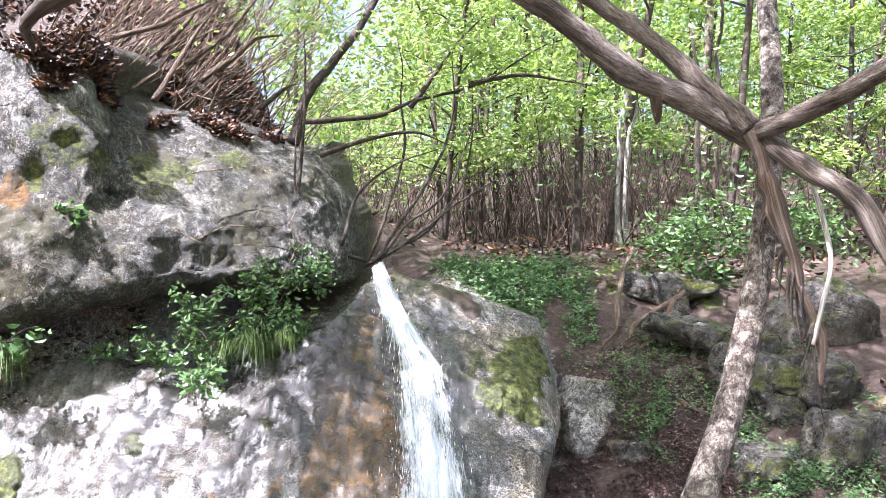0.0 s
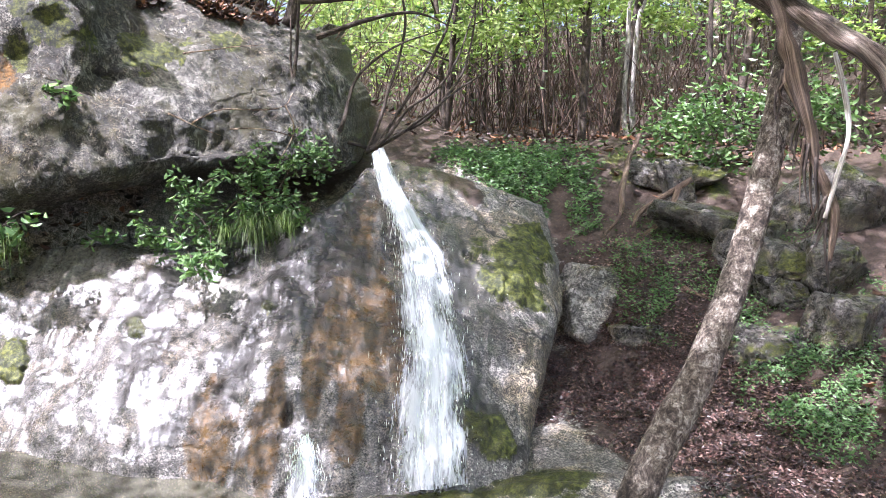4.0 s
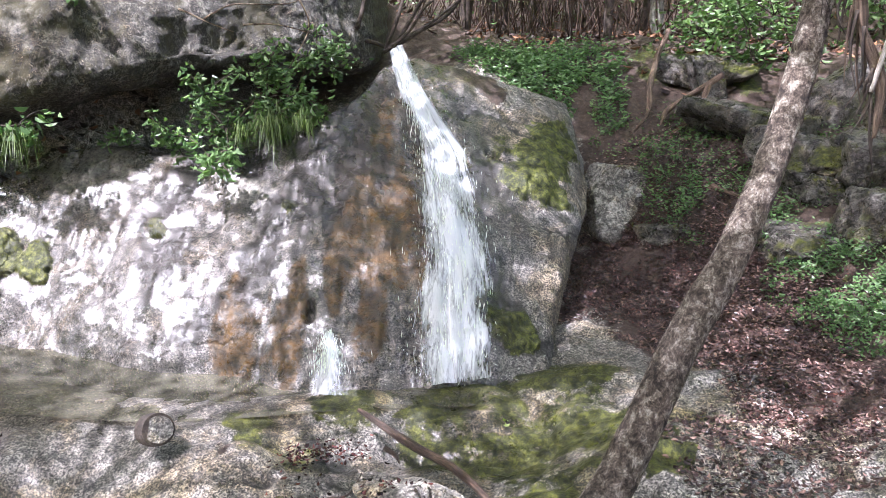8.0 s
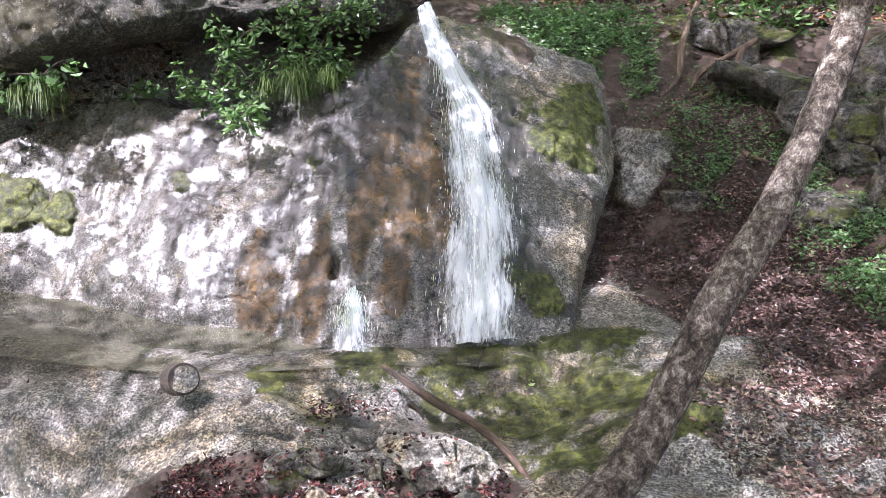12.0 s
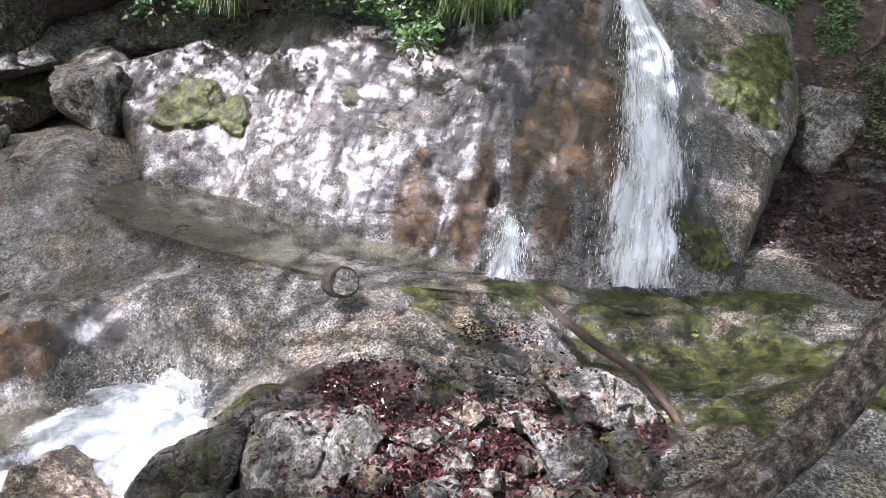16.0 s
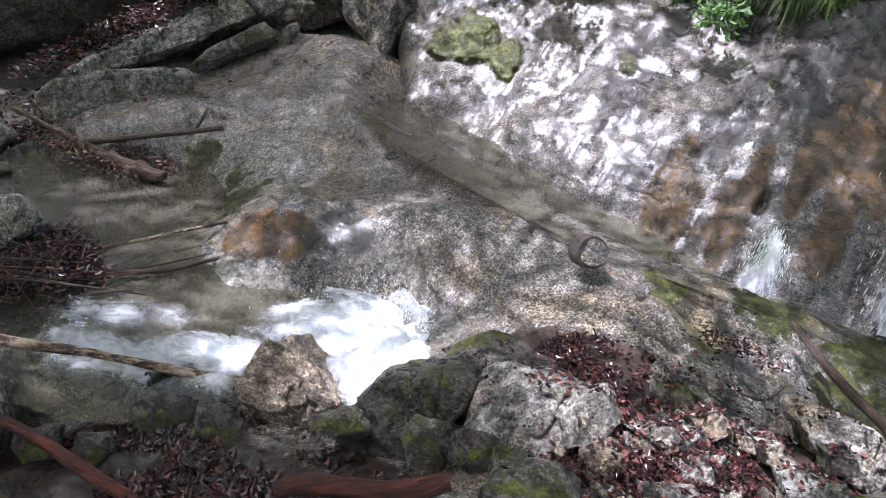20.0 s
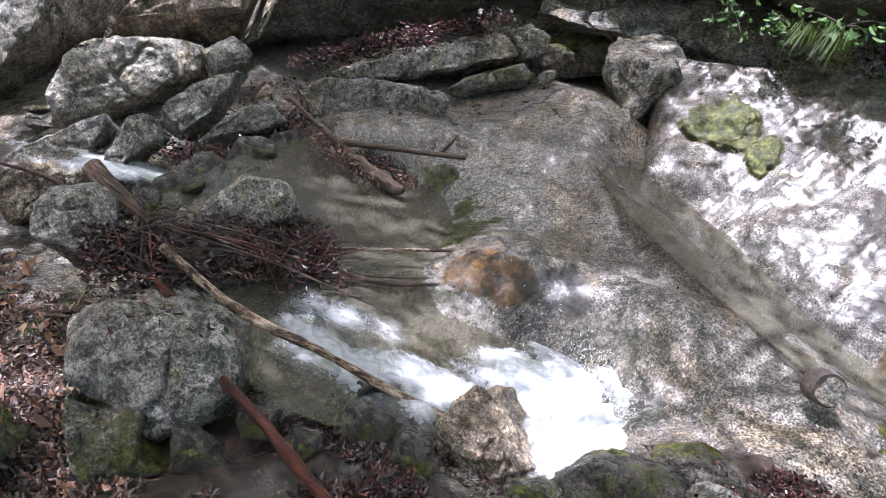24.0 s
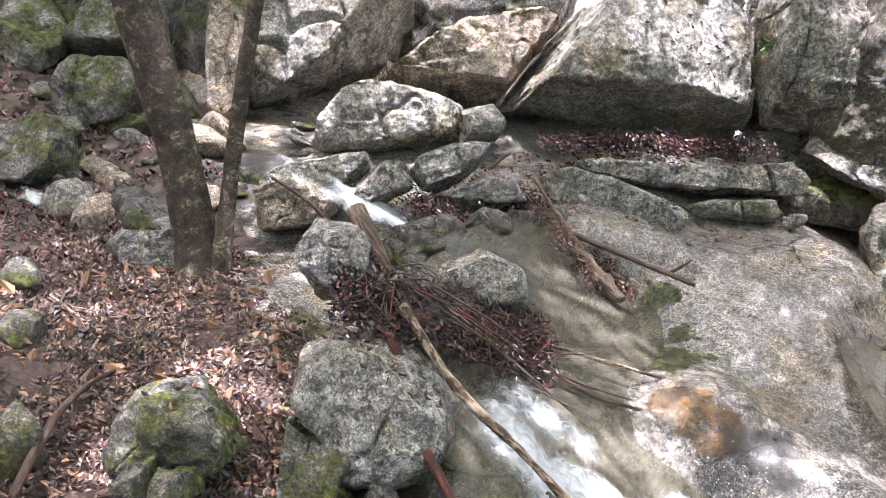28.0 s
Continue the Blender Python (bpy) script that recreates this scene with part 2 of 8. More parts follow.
        nt.links.new(calc(nt, "ADD", runs, calc(nt, "MULTIPLY", fine, 0.25)), cb.inputs["Height"])
        nt.links.new(cb.outputs[0], b.inputs["Coat Normal"])
    bump(nt, b, height, 0.9, relief)
    return m


def plain_material(name, stops, scale, rough=0.8, bumped=0.4, stretch=(1, 1, 1), metal=0.0, dist=0.01):
    """Bark and wood: streaks along the grain, flecks, fine cracks."""
    m, nt, b = material(name)
    g = nt.nodes.new("ShaderNodeAttribute")
    g.attribute_name = "grain"
    mp = node(nt, "ShaderNodeMapping", Scale=stretch)
    nt.links.new(g.outputs["Vector"], mp.inputs["Vector"])
    add = nt.nodes.new("ShaderNodeVectorMath")
    add.operation = "ADD"
    nt.links.new(mp.outputs[0], add.inputs[0])
    nt.links.new(objcoords(nt, (0.12, 0.12, 0.12)), add.inputs[1])
    v = add.outputs[0]
    n = tex(nt, v, scale, 9, 0.8, 0.4)
    f = tex(nt, v, scale * 5, 7, 0.85)
    big = tex(nt, objcoords(nt), 3.0, 5, 0.6)
    col = mix(nt, 0.75, ramp(nt, n, stops), ramp(nt, f, [(0.38, 0.06), (0.5, 0.5), (0.62, 0.94)]), "OVERLAY")
    col = mix(nt, 0.5, col, ramp(nt, big, [(0.35, 0.25), (0.65, 0.75)]), "OVERLAY")
    nt.links.new(col, b.inputs["Base Color"])
    b.inputs["Roughness"].default_value = rough
    bump(nt, b, calc(nt, "ADD", n, calc(nt, "MULTIPLY", f, 0.4)), bumped, dist * 1.5)
    return m


def leaf_material(name, a, c, gloss=0.45, through_light=0.45, middle=None):
    """Thin leaves: colour from piece to piece, light shining through."""
    m, nt, b = material(name)
    g = nt.nodes.new("ShaderNodeNewGeometry")
    col = ramp(nt, g.outputs["Random Per Island"], [(0.0, a), (0.72, middle), (1.0, c)] if middle else [(0.0, a), (1.0, c)])
    v = coords(nt)
    col = mix(nt, 0.5, col, ramp(nt, tex(nt, v, 1.3, 3), [(0.3, 0.3), (0.7, 0.72)]), "OVERLAY")
    nt.links.new(col, b.inputs["Base Color"])
    b.inputs["Roughness"].default_value = gloss
    t = nt.nodes.new("ShaderNodeBsdfTranslucent")
    nt.links.new(mix(nt, 1.0, col, (1.0, 1.18, 0.6), "MULTIPLY"), t.inputs[0])
    s = node(nt, "ShaderNodeMixShader", Fac=through_light)
    nt.links.new(b.outputs[0], s.inputs[1])
    nt.links.new(t.outputs[0], s.inputs[2])
    nt.links.new(s.outputs[0], nt.nodes["Material Output"].inputs[0])
    return m


def water_film(name, tint, lo, hi, scale, stretch, cover=1.0):
    """Broken white water: strands of foam with gaps that show the stone behind."""
    m, nt, b = material(name)
    uv = nt.nodes.new("ShaderNodeTexCoord")
    mp = node(nt, "ShaderNodeMapping", Scale=stretch)
    nt.links.new(uv.outputs["UV"], mp.inputs[0])
    n = tex(nt, mp.outputs[0], scale, 9, 0.7, 0.8)
    wide = tex(nt, mp.outputs[0], scale * 0.22, 4, 0.6, 0.6)
    edge = attr(nt, "edge")
    body = calc(nt, "ADD", calc(nt, "MULTIPLY", n, 0.75), calc(nt, "MULTIPLY", wide, 0.45))
    a = ramp(nt, calc(nt, "ADD", body, calc(nt, "MULTIPLY", calc(nt, "SUBTRACT", edge, 0.5), 0.6)), [(lo, 0.0), (hi, cover)])
    nt.links.new(ramp(nt, n, [(0.36, tint), (0.62, (0.94, 0.96, 0.98))]), b.inputs["Base Color"])
    b.inputs["Roughness"].default_value = 0.3
    nt.links.new(a, b.inputs["Alpha"])
    t = nt.nodes.new("ShaderNodeBsdfTranslucent")
    t.inputs[0].default_value = (0.9, 0.94, 0.96, 1)
    gap = nt.nodes.new("ShaderNodeBsdfTransparent")
    s = node(nt, "ShaderNodeMixShader", Fac=0.3)
    nt.links.new(b.outputs[0], s.inputs[1])
    s2 = nt.nodes.new("ShaderNodeMixShader")
    nt.links.new(a, s2.inputs[0])
    nt.links.new(gap.outputs[0], s2.inputs[1])
    nt.links.new(t.outputs[0], s2.inputs[2])
    nt.links.new(s2.outputs[0], s.inputs[2])
    nt.links.new(s.outputs[0], nt.nodes["Material Output"].inputs[0])
    bump(nt, b, n, 0.4, 0.03)
    return m


def pool_material(name, tint, alpha_clear, rough=0.04, ripple=6.0, strength=0.25, mud=(0.17, 0.15, 0.11)):
    m, nt, b = material(name)
    v = coords(nt)
    n = tex(nt, v, ripple, 4, 0.6, 0.6)
    glass = node(nt, "ShaderNodeBsdfTransparent")
    glass.inputs[0].default_value = (*tint, 1)
    b.inputs["Base Color"].default_value = (*mud, 1)
    b.inputs["Roughness"].default_value = rough
    b.inputs["IOR"].default_value = 1.33
    s = node(nt, "ShaderNodeMixShader", Fac=alpha_clear)
    nt.links.new(b.outputs[0], s.inputs[1])
    nt.links.new(glass.outputs[0], s.inputs[2])
    nt.links.new(s.outputs[0], nt.nodes["Material Output"].inputs[0])
    bump(nt, b, n, strength, 0.03)
    return m


MAT_WALL = rock_material("wet_cliff_stone", (0.1, 0.092, 0.081), (0.265, 0.25, 0.228), streak=(5.0, 1.0, 0.7), lichen=0.15, run=(1.7, 0.32, 0.3), relief=0.016, wetdark=0.9, rusty=0.88, calm=0.8, grain=0.4, speck=0.8)
MAT_GROUND = rock_material("bedrock_and_litter", (0.15, 0.136, 0.118), (0.37, 0.35, 0.315), lichen=0.2, pitted=0.3, grain=0.42, calm=0.8, relief=0.026, rusty=0.97, speck=0.7, wetdark=0.8)
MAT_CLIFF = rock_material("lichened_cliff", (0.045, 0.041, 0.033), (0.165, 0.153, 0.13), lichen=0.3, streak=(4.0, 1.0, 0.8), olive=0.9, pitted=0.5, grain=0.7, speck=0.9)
MAT_ROCK_BIG = rock_material("lichened_boulder", (0.13, 0.122, 0.105), (0.44, 0.42, 0.375), covers=False, lichen=0.6, moss=0.2, olive=0.6)
MAT_ROCK = rock_material("grey_boulder", (0.12, 0.112, 0.098), (0.42, 0.4, 0.355), covers=False, lichen=0.6, moss=0.2)
MAT_ROCK_MOSS = rock_material("mossy_boulder", (0.075, 0.07, 0.06), (0.32, 0.3, 0.265), covers=False, lichen=0.5, moss=0.6)
# wet stone; on rocks in deep gaps its darkness stands for shade
MAT_ROCK_DARK = rock_material("dark_wet_shaded_boulder", (0.035, 0.031, 0.026), (0.14, 0.125, 0.108), covers=False, lichen=0.2, moss=0.45, wet=1.0)
MAT_ROCK_PALE = rock_material("pale_stone", (0.25, 0.23, 0.195), (0.52, 0.49, 0.43), covers=False, lichen=0.4, moss=0.12)
MAT_ROCK_TAN = rock_material("tan_stained_stone", (0.2, 0.15, 0.1), (0.46, 0.39, 0.3), covers=False, lichen=0.3, moss=0.12)
MAT_BARK = plain_material("rough_bark", [(0.4, (0.03, 0.02, 0.014)), (0.47, (0.12, 0.09, 0.068)), (0.53, (0.24, 0.195, 0.15)), (0.6, (0.52, 0.47, 0.4))], 30.0, 0.9, 0.9, (1, 1, 0.8), dist=0.02)
MAT_BARK_SPOT = plain_material("lichen_spotted_bark", [(0.38, (0.012, 0.009, 0.006)), (0.48, (0.05, 0.034, 0.022)), (0.565, (0.085, 0.062, 0.038)), (0.585, (0.2, 0.18, 0.115)), (0.7, (0.34, 0.32, 0.22))], 15.0, 0.9, 0.9, (1, 1, 1), dist=0.02)
MAT_BARK_PALE = plain_material("pale_bark", [(0.3, (0.12, 0.11, 0.095)), (0.6, (0.34, 0.32, 0.28)), (0.8, (0.55, 0.53, 0.48))], 8.0, 0.9, 0.6, (1, 1, 0.3))
MAT_BARK_DARK = plain_material("dark_bark", [(0.36, (0.018, 0.013, 0.01)), (0.5, (0.06, 0.045, 0.035)), (0.66, (0.15, 0.12, 0.095))], 26.0, 0.9, 0.7, (1, 1, 0.3))
MAT_DEAD = plain_material("weathered_dead_wood", [(0.34, (0.04, 0.025, 0.016)), (0.5, (0.14, 0.09, 0.06)), (0.66, (0.38, 0.29, 0.21))], 36.0, 0.8, 0.9, (1, 1, 0.12), dist=0.02)
MAT_LIMB = plain_material("grey_peeling_wood", [(0.36, (0.05, 0.035, 0.026)), (0.46, (0.2, 0.145, 0.11)), (0.56, (0.36, 0.29, 0.23)), (0.66, (0.62, 0.55, 0.47))], 34.0, 0.85, 1.0, (1, 1, 0.1), dist=0.03)
MAT_DEAD_PALE = plain_material("peeling_driftwood", [(0.4, (0.025, 0.014, 0.008)), (0.49, (0.1, 0.058, 0.034)), (0.515, (0.36, 0.26, 0.165)), (0.64, (0.6, 0.49, 0.36))], 20.0, 0.75, 0.9, (1, 1, 0.35), dist=0.02)
MAT_MUD = plain_material("rotten_leaf_mud", [(0.35, (0.01, 0.006, 0.005)), (0.65, (0.06, 0.035, 0.025))], 30.0, 0.6, 0.9)
MAT_BRUSH = plain_material("dry_brown_stems", [(0.3, (0.04, 0.024, 0.018)), (0.7, (0.12, 0.08, 0.06))], 8.0, 0.9, 0.4)
MAT_DEAD_RED = plain_material("wet_red_wood", [(0.38, (0.012, 0.004, 0.003)), (0.5, (0.07, 0.018, 0.009)), (0.64, (0.24, 0.065, 0.03))], 40.0, 0.45, 0.9, (1, 1, 0.12))
MAT_DEAD_DARK = plain_material("wet_dark_wood", [(0.34, (0.012, 0.008, 0.006)), (0.5, (0.06, 0.036, 0.024)), (0.66, (0.17, 0.11, 0.075))], 36.0, 0.45, 0.8, (1, 1, 0.12))
MAT_DEAD_WHITE = plain_material("bleached_wood", [(0.3, (0.3, 0.25, 0.2)), (0.7, (0.75, 0.71, 0.65))], 36.0, 0.8, 0.5, (1, 1, 0.12))
MAT_LEAF = leaf_material("forest_leaves", (0.15, 0.22, 0.06), (0.4, 0.48, 0.17), 0.4, 0.5)
MAT_LEAF_YELLOW = leaf_material("sunny_leaves", (0.2, 0.27, 0.09), (0.46, 0.52, 0.22), 0.4, 0.55)
MAT_LEAF_DARK = leaf_material("shrub_leaves", (0.06, 0.12, 0.042), (0.22, 0.34, 0.13), 0.35, 0.35)
MAT_FERN = leaf_material("groundcover_leaves", (0.06, 0.125, 0.045), (0.2, 0.32, 0.13), 0.35, 0.35)
MAT_LITTER = leaf_material("fallen_leaves", (0.014, 0.01, 0.007), (0.34, 0.16, 0.085), 0.5, 0.08, (0.075, 0.036, 0.022))
MAT_LITTER_DULL = leaf_material("dull_brown_leaf_bits", (0.015, 0.01, 0.008), (0.34, 0.22, 0.18), 0.35, 0.04, (0.1, 0.056, 0.046))
MAT_LITTER_BANK = leaf_material("bank_leaves", (0.016, 0.012, 0.01), (0.34, 0.19, 0.125), 0.4, 0.06, (0.1, 0.062, 0.045))
MAT_LITTER_LARGE = leaf_material("large_tan_leaves", (0.05, 0.03, 0.02), (0.46, 0.3, 0.17), 0.45, 0.1, (0.24, 0.12, 0.06))
MAT_LITTER_WET = leaf_material("wet_fallen_leaves", (0.012, 0.006, 0.006), (0.22, 0.085, 0.07), 0.18, 0.05, (0.05, 0.018, 0.017))
MAT_SODDEN = leaf_material("sodden_leaves", (0.01, 0.006, 0.005), (0.15, 0.055, 0.04), 0.3, 0.03, (0.035, 0.014, 0.011))
MAT_GRASS = leaf_material("grass_blades", (0.04, 0.07, 0.015), (0.13, 0.18, 0.05), 0.5, 0.3)
MAT_FALL = water_film("falling_water", (0.8, 0.82, 0.84), 0.58, 0.86, 3.4, (4.2, 1.3, 1.0), 0.85)
MAT_SPRAY = water_film("scattered_water", (0.75, 0.8, 0.84), 0.62, 0.84, 4.0, (3.5, 1.6, 1.0), 0.85)
MAT_FOAM = water_film("churning_foam", (0.62, 0.68, 0.72), 0.32, 0.8, 5.0, (1.0, 1.0, 1.0))
MAT_SPLASH = water_film("soft_splash", (0.72, 0.78, 0.82), 0.45, 0.95, 5.0, (2.0, 2.0, 1.0), 0.85)
MAT_STREAK = water_film("drifting_foam", (0.6, 0.68, 0.72), 0.55, 1.0, 4.0, (1.0, 1.0, 1.0), 0.65)
MAT_DROP = leaf_material("water_drops", (0.75, 0.8, 0.84), (0.97, 0.98, 0.99), 0.2, 0.3)
MAT_POOL = pool_material("murky_pool_water", (0.75, 0.72, 0.6), 0.35, 0.1, 7.0, 0.3, (0.118, 0.112, 0.084))
MAT_STREAM = pool_material("stream_water", (0.72, 0.72, 0.64), 0.5, 0.06, 9.0, 0.3, (0.135, 0.122, 0.092))


# ---- mesh helpers ----
def mesh_object(name, verts, faces, mat, parent=None, label="", smooth_shade=True):
    me = bpy.data.meshes.new(name)
    me.from_pydata([tuple(v) for v in verts], [], [tuple(f) for f in faces])
    me.materials.append(mat)
    if smooth_shade:
        me.polygons.foreach_set("use_smooth", [True] * len(me.polygons))
    ob = new(name, me)
    if parent is not None:
        ob.parent = parent
    if label:
        ob["label"] = label
    return ob


def big_mesh(name, verts, faces, mat, smooth_shade=True):
    """A mesh from numpy arrays of triangles or quads."""
    me = bpy.data.meshes.new(name)
    verts = np.asarray(verts, np.float32)
    faces = np.asarray(faces, np.int32)
    k = faces.shape[1]
    me.vertices.add(len(verts))
    me.vertices.foreach_set("co", verts.ravel())
    me.loops.add(faces.size)
    me.loops.foreach_set("vertex_index", faces.ravel())
    me.polygons.add(len(faces))
    me.polygons.foreach_set("loop_start", np.arange(0, faces.size, k, dtype=np.int32))
    me.polygons.foreach_set("use_smooth", np.full(len(faces), smooth_shade))
    me.update(calc_edges=True)
    me.materials.append(mat)
    return new(name, me)


def give(ob, **masks):
    for name, values in masks.items():
        a = ob.data.attributes.new(name, "FLOAT", "POINT")
        a.data.foreach_set("value", np.asarray(values, np.float32))


def grid_faces(nu, nv):
    i = np.arange(nu * nv).reshape(nu, nv)
    return np.stack([i[:-1, :-1], i[1:, :-1], i[1:, 1:], i[:-1, 1:]], -1).reshape(-1, 4)


def empty(name, place, label, category, group=""):
    e = new(name)
    e.location = place
    e.empty_display_size = 0.1
    return tagged(e, label, category, group)


def spline(points, n):
    """n points along a smooth line through the given ones."""
    p = np.array(points, float)
    q = np.vstack([2 * p[0] - p[1], p, 2 * p[-1] - p[-2]])
    s = np.linspace(0, len(p) - 1 - 1e-6, n)
    i = s.astype(int)
    t = (s - i)[:, None]
    a, b, c, d = q[i], q[i + 1], q[i + 2], q[i + 3]
    return 0.5 * (2 * b + (c - a) * t + (2 * a - 5 * b + 4 * c - d) * t * t + (3 * b - a - 3 * c + d) * t ** 3)


def tube_data(points, radii, rings=24, sides=10, knots=0.12, seed=0, wander=0.0):
    line = spline(points, rings)
    if wander:
        line = line + np.stack([vnoise(line, 3.0, seed + k) for k in range(3)], 1) * wander
    r = np.interp(np.linspace(0, 1, rings), np.linspace(0, 1, len(radii)), radii)
    d = np.gradient(line, axis=0)
    d /= np.linalg.norm(d, axis=1)[:, None] + 1e-9
    ref = np.array([0.0, 0.0, 1.0]) if abs(d[:, 2]).mean() < 0.8 else np.array([1.0, 0.0, 0.0])
    u = np.cross(d, ref)
    u /= np.linalg.norm(u, axis=1)[:, None]
    w = np.cross(d, u)
    a = np.linspace(0, 2 * math.pi, sides, endpoint=False)
    v = line[:, None] + r[:, None, None] * (np.cos(a)[None, :, None] * u[:, None] + np.sin(a)[None, :, None] * w[:, None])
    flat = v.reshape(-1, 3)
    if knots:
        c = np.repeat(line, sides, axis=0)
        k = 1 + knots * (vnoise(flat, 5.0, seed) + 0.6 * vnoise(flat, 19.0, seed + 5))
        flat = c + (flat - c) * k[:, None]
    faces = []
    for i in range(rings - 1):
        for j in range(sides):
            k = (j + 1) % sides
            faces.append((i * sides + j, i * sides + k, (i + 1) * sides + k, (i + 1) * sides + j))
    faces.append(tuple(range(sides))[::-1])
    faces.append(tuple((rings - 1) * sides + j for j in range(sides)))
    return flat, faces


def join_data(items):
    verts, faces, base = [], [], 0
    for v, f in items:
        verts.extend(map(tuple, v))
        faces.extend(tuple(i + base for i in q) for q in f)
        base += len(v)
    return verts, faces


def tube(name, points, radii, mat, parent=None, label="", **kw):
    origin = np.array(points[0], float) if parent is None else np.zeros(3)
    pts = [tuple(np.array(p, float) - origin) for p in points]
    v, f = tube_data(pts, radii, **kw)
    ob = mesh_object(name, v, f, mat, parent, label)
    rings, sides = kw.get("rings", 24), kw.get("sides", 10)
    a = np.tile(np.linspace(0, 2 * math.pi, sides, endpoint=False), rings)
    r = np.repeat(np.interp(np.linspace(0, 1, rings), np.linspace(0, 1, len(radii)), radii), sides)
    c = v.reshape(rings, sides, 3).mean(axis=1)
    run = np.concatenate([[0], np.cumsum(np.linalg.norm(np.diff(c, axis=0), axis=1))])
    g = np.column_stack([np.cos(a) * r, np.sin(a) * r, np.repeat(run, sides)]) + len(name) * 0.37 + points[0][0]
    ob.data.attributes.new("grain", "FLOAT_VECTOR", "POINT").data.foreach_set("vector", g.ravel().astype(np.float32))
    if parent is None:
        ob.location = tuple(origin)
    return ob


def leaves_data(places, sizes, seed, width=0.45, droop=0.3, upright=0.5, fold=0.18):
    """Leaf blades: six corners each, folded along the rib, pointing where chance says."""
    rng = np.random.default_rng(seed)
    n = len(places)
    yaw = rng.uniform(0, 2 * math.pi, n)
    pitch = rng.normal(-droop, upright, n)
    roll = rng.normal(0, 0.5, n)
    d = np.stack([np.cos(yaw) * np.cos(pitch), np.sin(yaw) * np.cos(pitch), np.sin(pitch)], 1)
    s = np.stack([-np.sin(yaw), np.cos(yaw), np.zeros(n)], 1)
    up = np.cross(d, s) * -1
    s2 = s * np.cos(roll)[:, None] + up * np.sin(roll)[:, None]
    u2 = np.cross(s2, d)
    L = np.asarray(sizes)[:, None]
    P = np.asarray(places)
    shape = [(0, 0, 0), (0.38, 0.5, 1), (0.75, 0.34, 0.8), (1, 0, -0.4), (0.75, -0.34, 0.8), (0.38, -0.5, 1)]
    vs = np.stack([P + d * L * a + s2 * L * b * width * 2 * 0.55 + u2 * L * c * fold for a, b, c in shape], 1)
    i = np.arange(n)[:, None] * 6
    f = np.concatenate([i + np.array([0, 5, 4, 3]), i + np.array([0, 3, 2, 1])], 0)
    return vs.reshape(-1, 3), f


def leaf_object(name, places, sizes, mat, seed, parent=None, **kw):
    v, f = leaves_data(places, sizes, seed, **kw)
    ob = big_mesh(name, v, f, mat, False)
    if parent is not None:
        ob.parent = parent
    return ob


def rock_data(dims, seed, boxy=0.6, cuts=14, rough=0.11, level=0, lo=0.55):
    """A broken stone: a ball pressed towards a block, cut by a few flat breaks, roughened."""
    level = level or (5 if max(dims) > 0.36 else 4)
    bm = bmesh.new()
    bmesh.ops.create_icosphere(bm, subdivisions=level, radius=1.0)
    p = np.array([v.co for v in bm.verts])
    f = [tuple(v.index for v in q.verts) for q in bm.faces]
    bm.free()
    m = np.abs(p).max(axis=1)[:, None]
    p = p / m ** boxy
    rng = np.random.default_rng(seed)
    for _ in range(cuts):
        n = rng.normal(size=3)
        n /= np.linalg.norm(n)
        h = rng.uniform(lo, max(0.92, lo + 0.12))
        over = p @ n - h
        p = p - np.where(over > 0, over * 0.97, 0)[:, None] * n
    half = np.array(dims, float) / 2
    q = p * half
    size = half.mean()
    nrm = p / np.linalg.norm(p, axis=1)[:, None]
    k = fbm(q + seed * 3.7, 0.9 / size, 4, seed, 0.55) * rough * size
    k = k + np.abs(fbm(q + seed, 2.2 / size, 5, seed + 9, 0.6)) * -0.7 * rough * size
    k = k + 0.18 * rough * size * fbm(q, 9.0 / size, 3, seed + 2)
    for c in range(3):
        w = fbm(q * np.array([1, 1, 2.2]) + 7.3 * c, 0.55 / size, 3, seed + 31 * c)
        k = k - 0.07 * size * np.exp(-(w / 0.022) ** 2)
    return q + nrm * k[:, None], f


def rock(name, place, dims, mat, label, turn=(0, 0, 0), seed=1, category="rock", group="", **kw):
    v, f = rock_data(dims, seed, **kw)
    ob = mesh_object(name, v, f, mat)
    ob.matrix_basis = pose(*place, *turn)
    return tagged(ob, label, category, group)


# ---- ground: spot heights of the stream bed, banks and hill ----
SHELF = [(-2.42, 3.34, -0.03), (-1.52, 3.13, -0.03), (-1.02, 3.24, -0.04), (-0.61, 3.26, -0.03), (-0.14, 3.34, -0.02), (0.25, 3.41, -0.01), (0.57, 3.68, 0.00), (0.87, 3.69, 0.06), (-1.89, 3.96, -0.20), (-0.51, 4.00, -0.25), (-2.72, 4.26, -0.20), (-1.35, 4.17, -0.25), (0.04, 3.96, -0.22), (-1.19, 2.78, -0.06), (-0.24, 3.06, -0.12), (0.23, 3.11, -0.08), (0.33, 2.83, -0.15), (0.56, 3.15, 0.02), (0.40, 2.65, -0.10), (-1.81, 2.67, -0.14), (-2.52, 2.69, -0.22), (-2.01, 2.57, -0.36), (-1.56, 2.70, -0.19), (-1.31, 2.71, -0.16), (-2.64, 2.51, -0.42), (-1.70, 2.68, -0.20), (-1.87, 2.98, -0.12), (-2.19, 2.82, -0.24)]
BASIN = [(-2.27, 2.15, -0.54), (-2.36, 1.82, -0.66), (-1.91, 2.53, -0.75), (-2.70, 1.62, -0.66), (-3.51, 2.55, -0.74), (-3.22, 2.75, -0.72), (-3.85, 2.34, -0.68)]
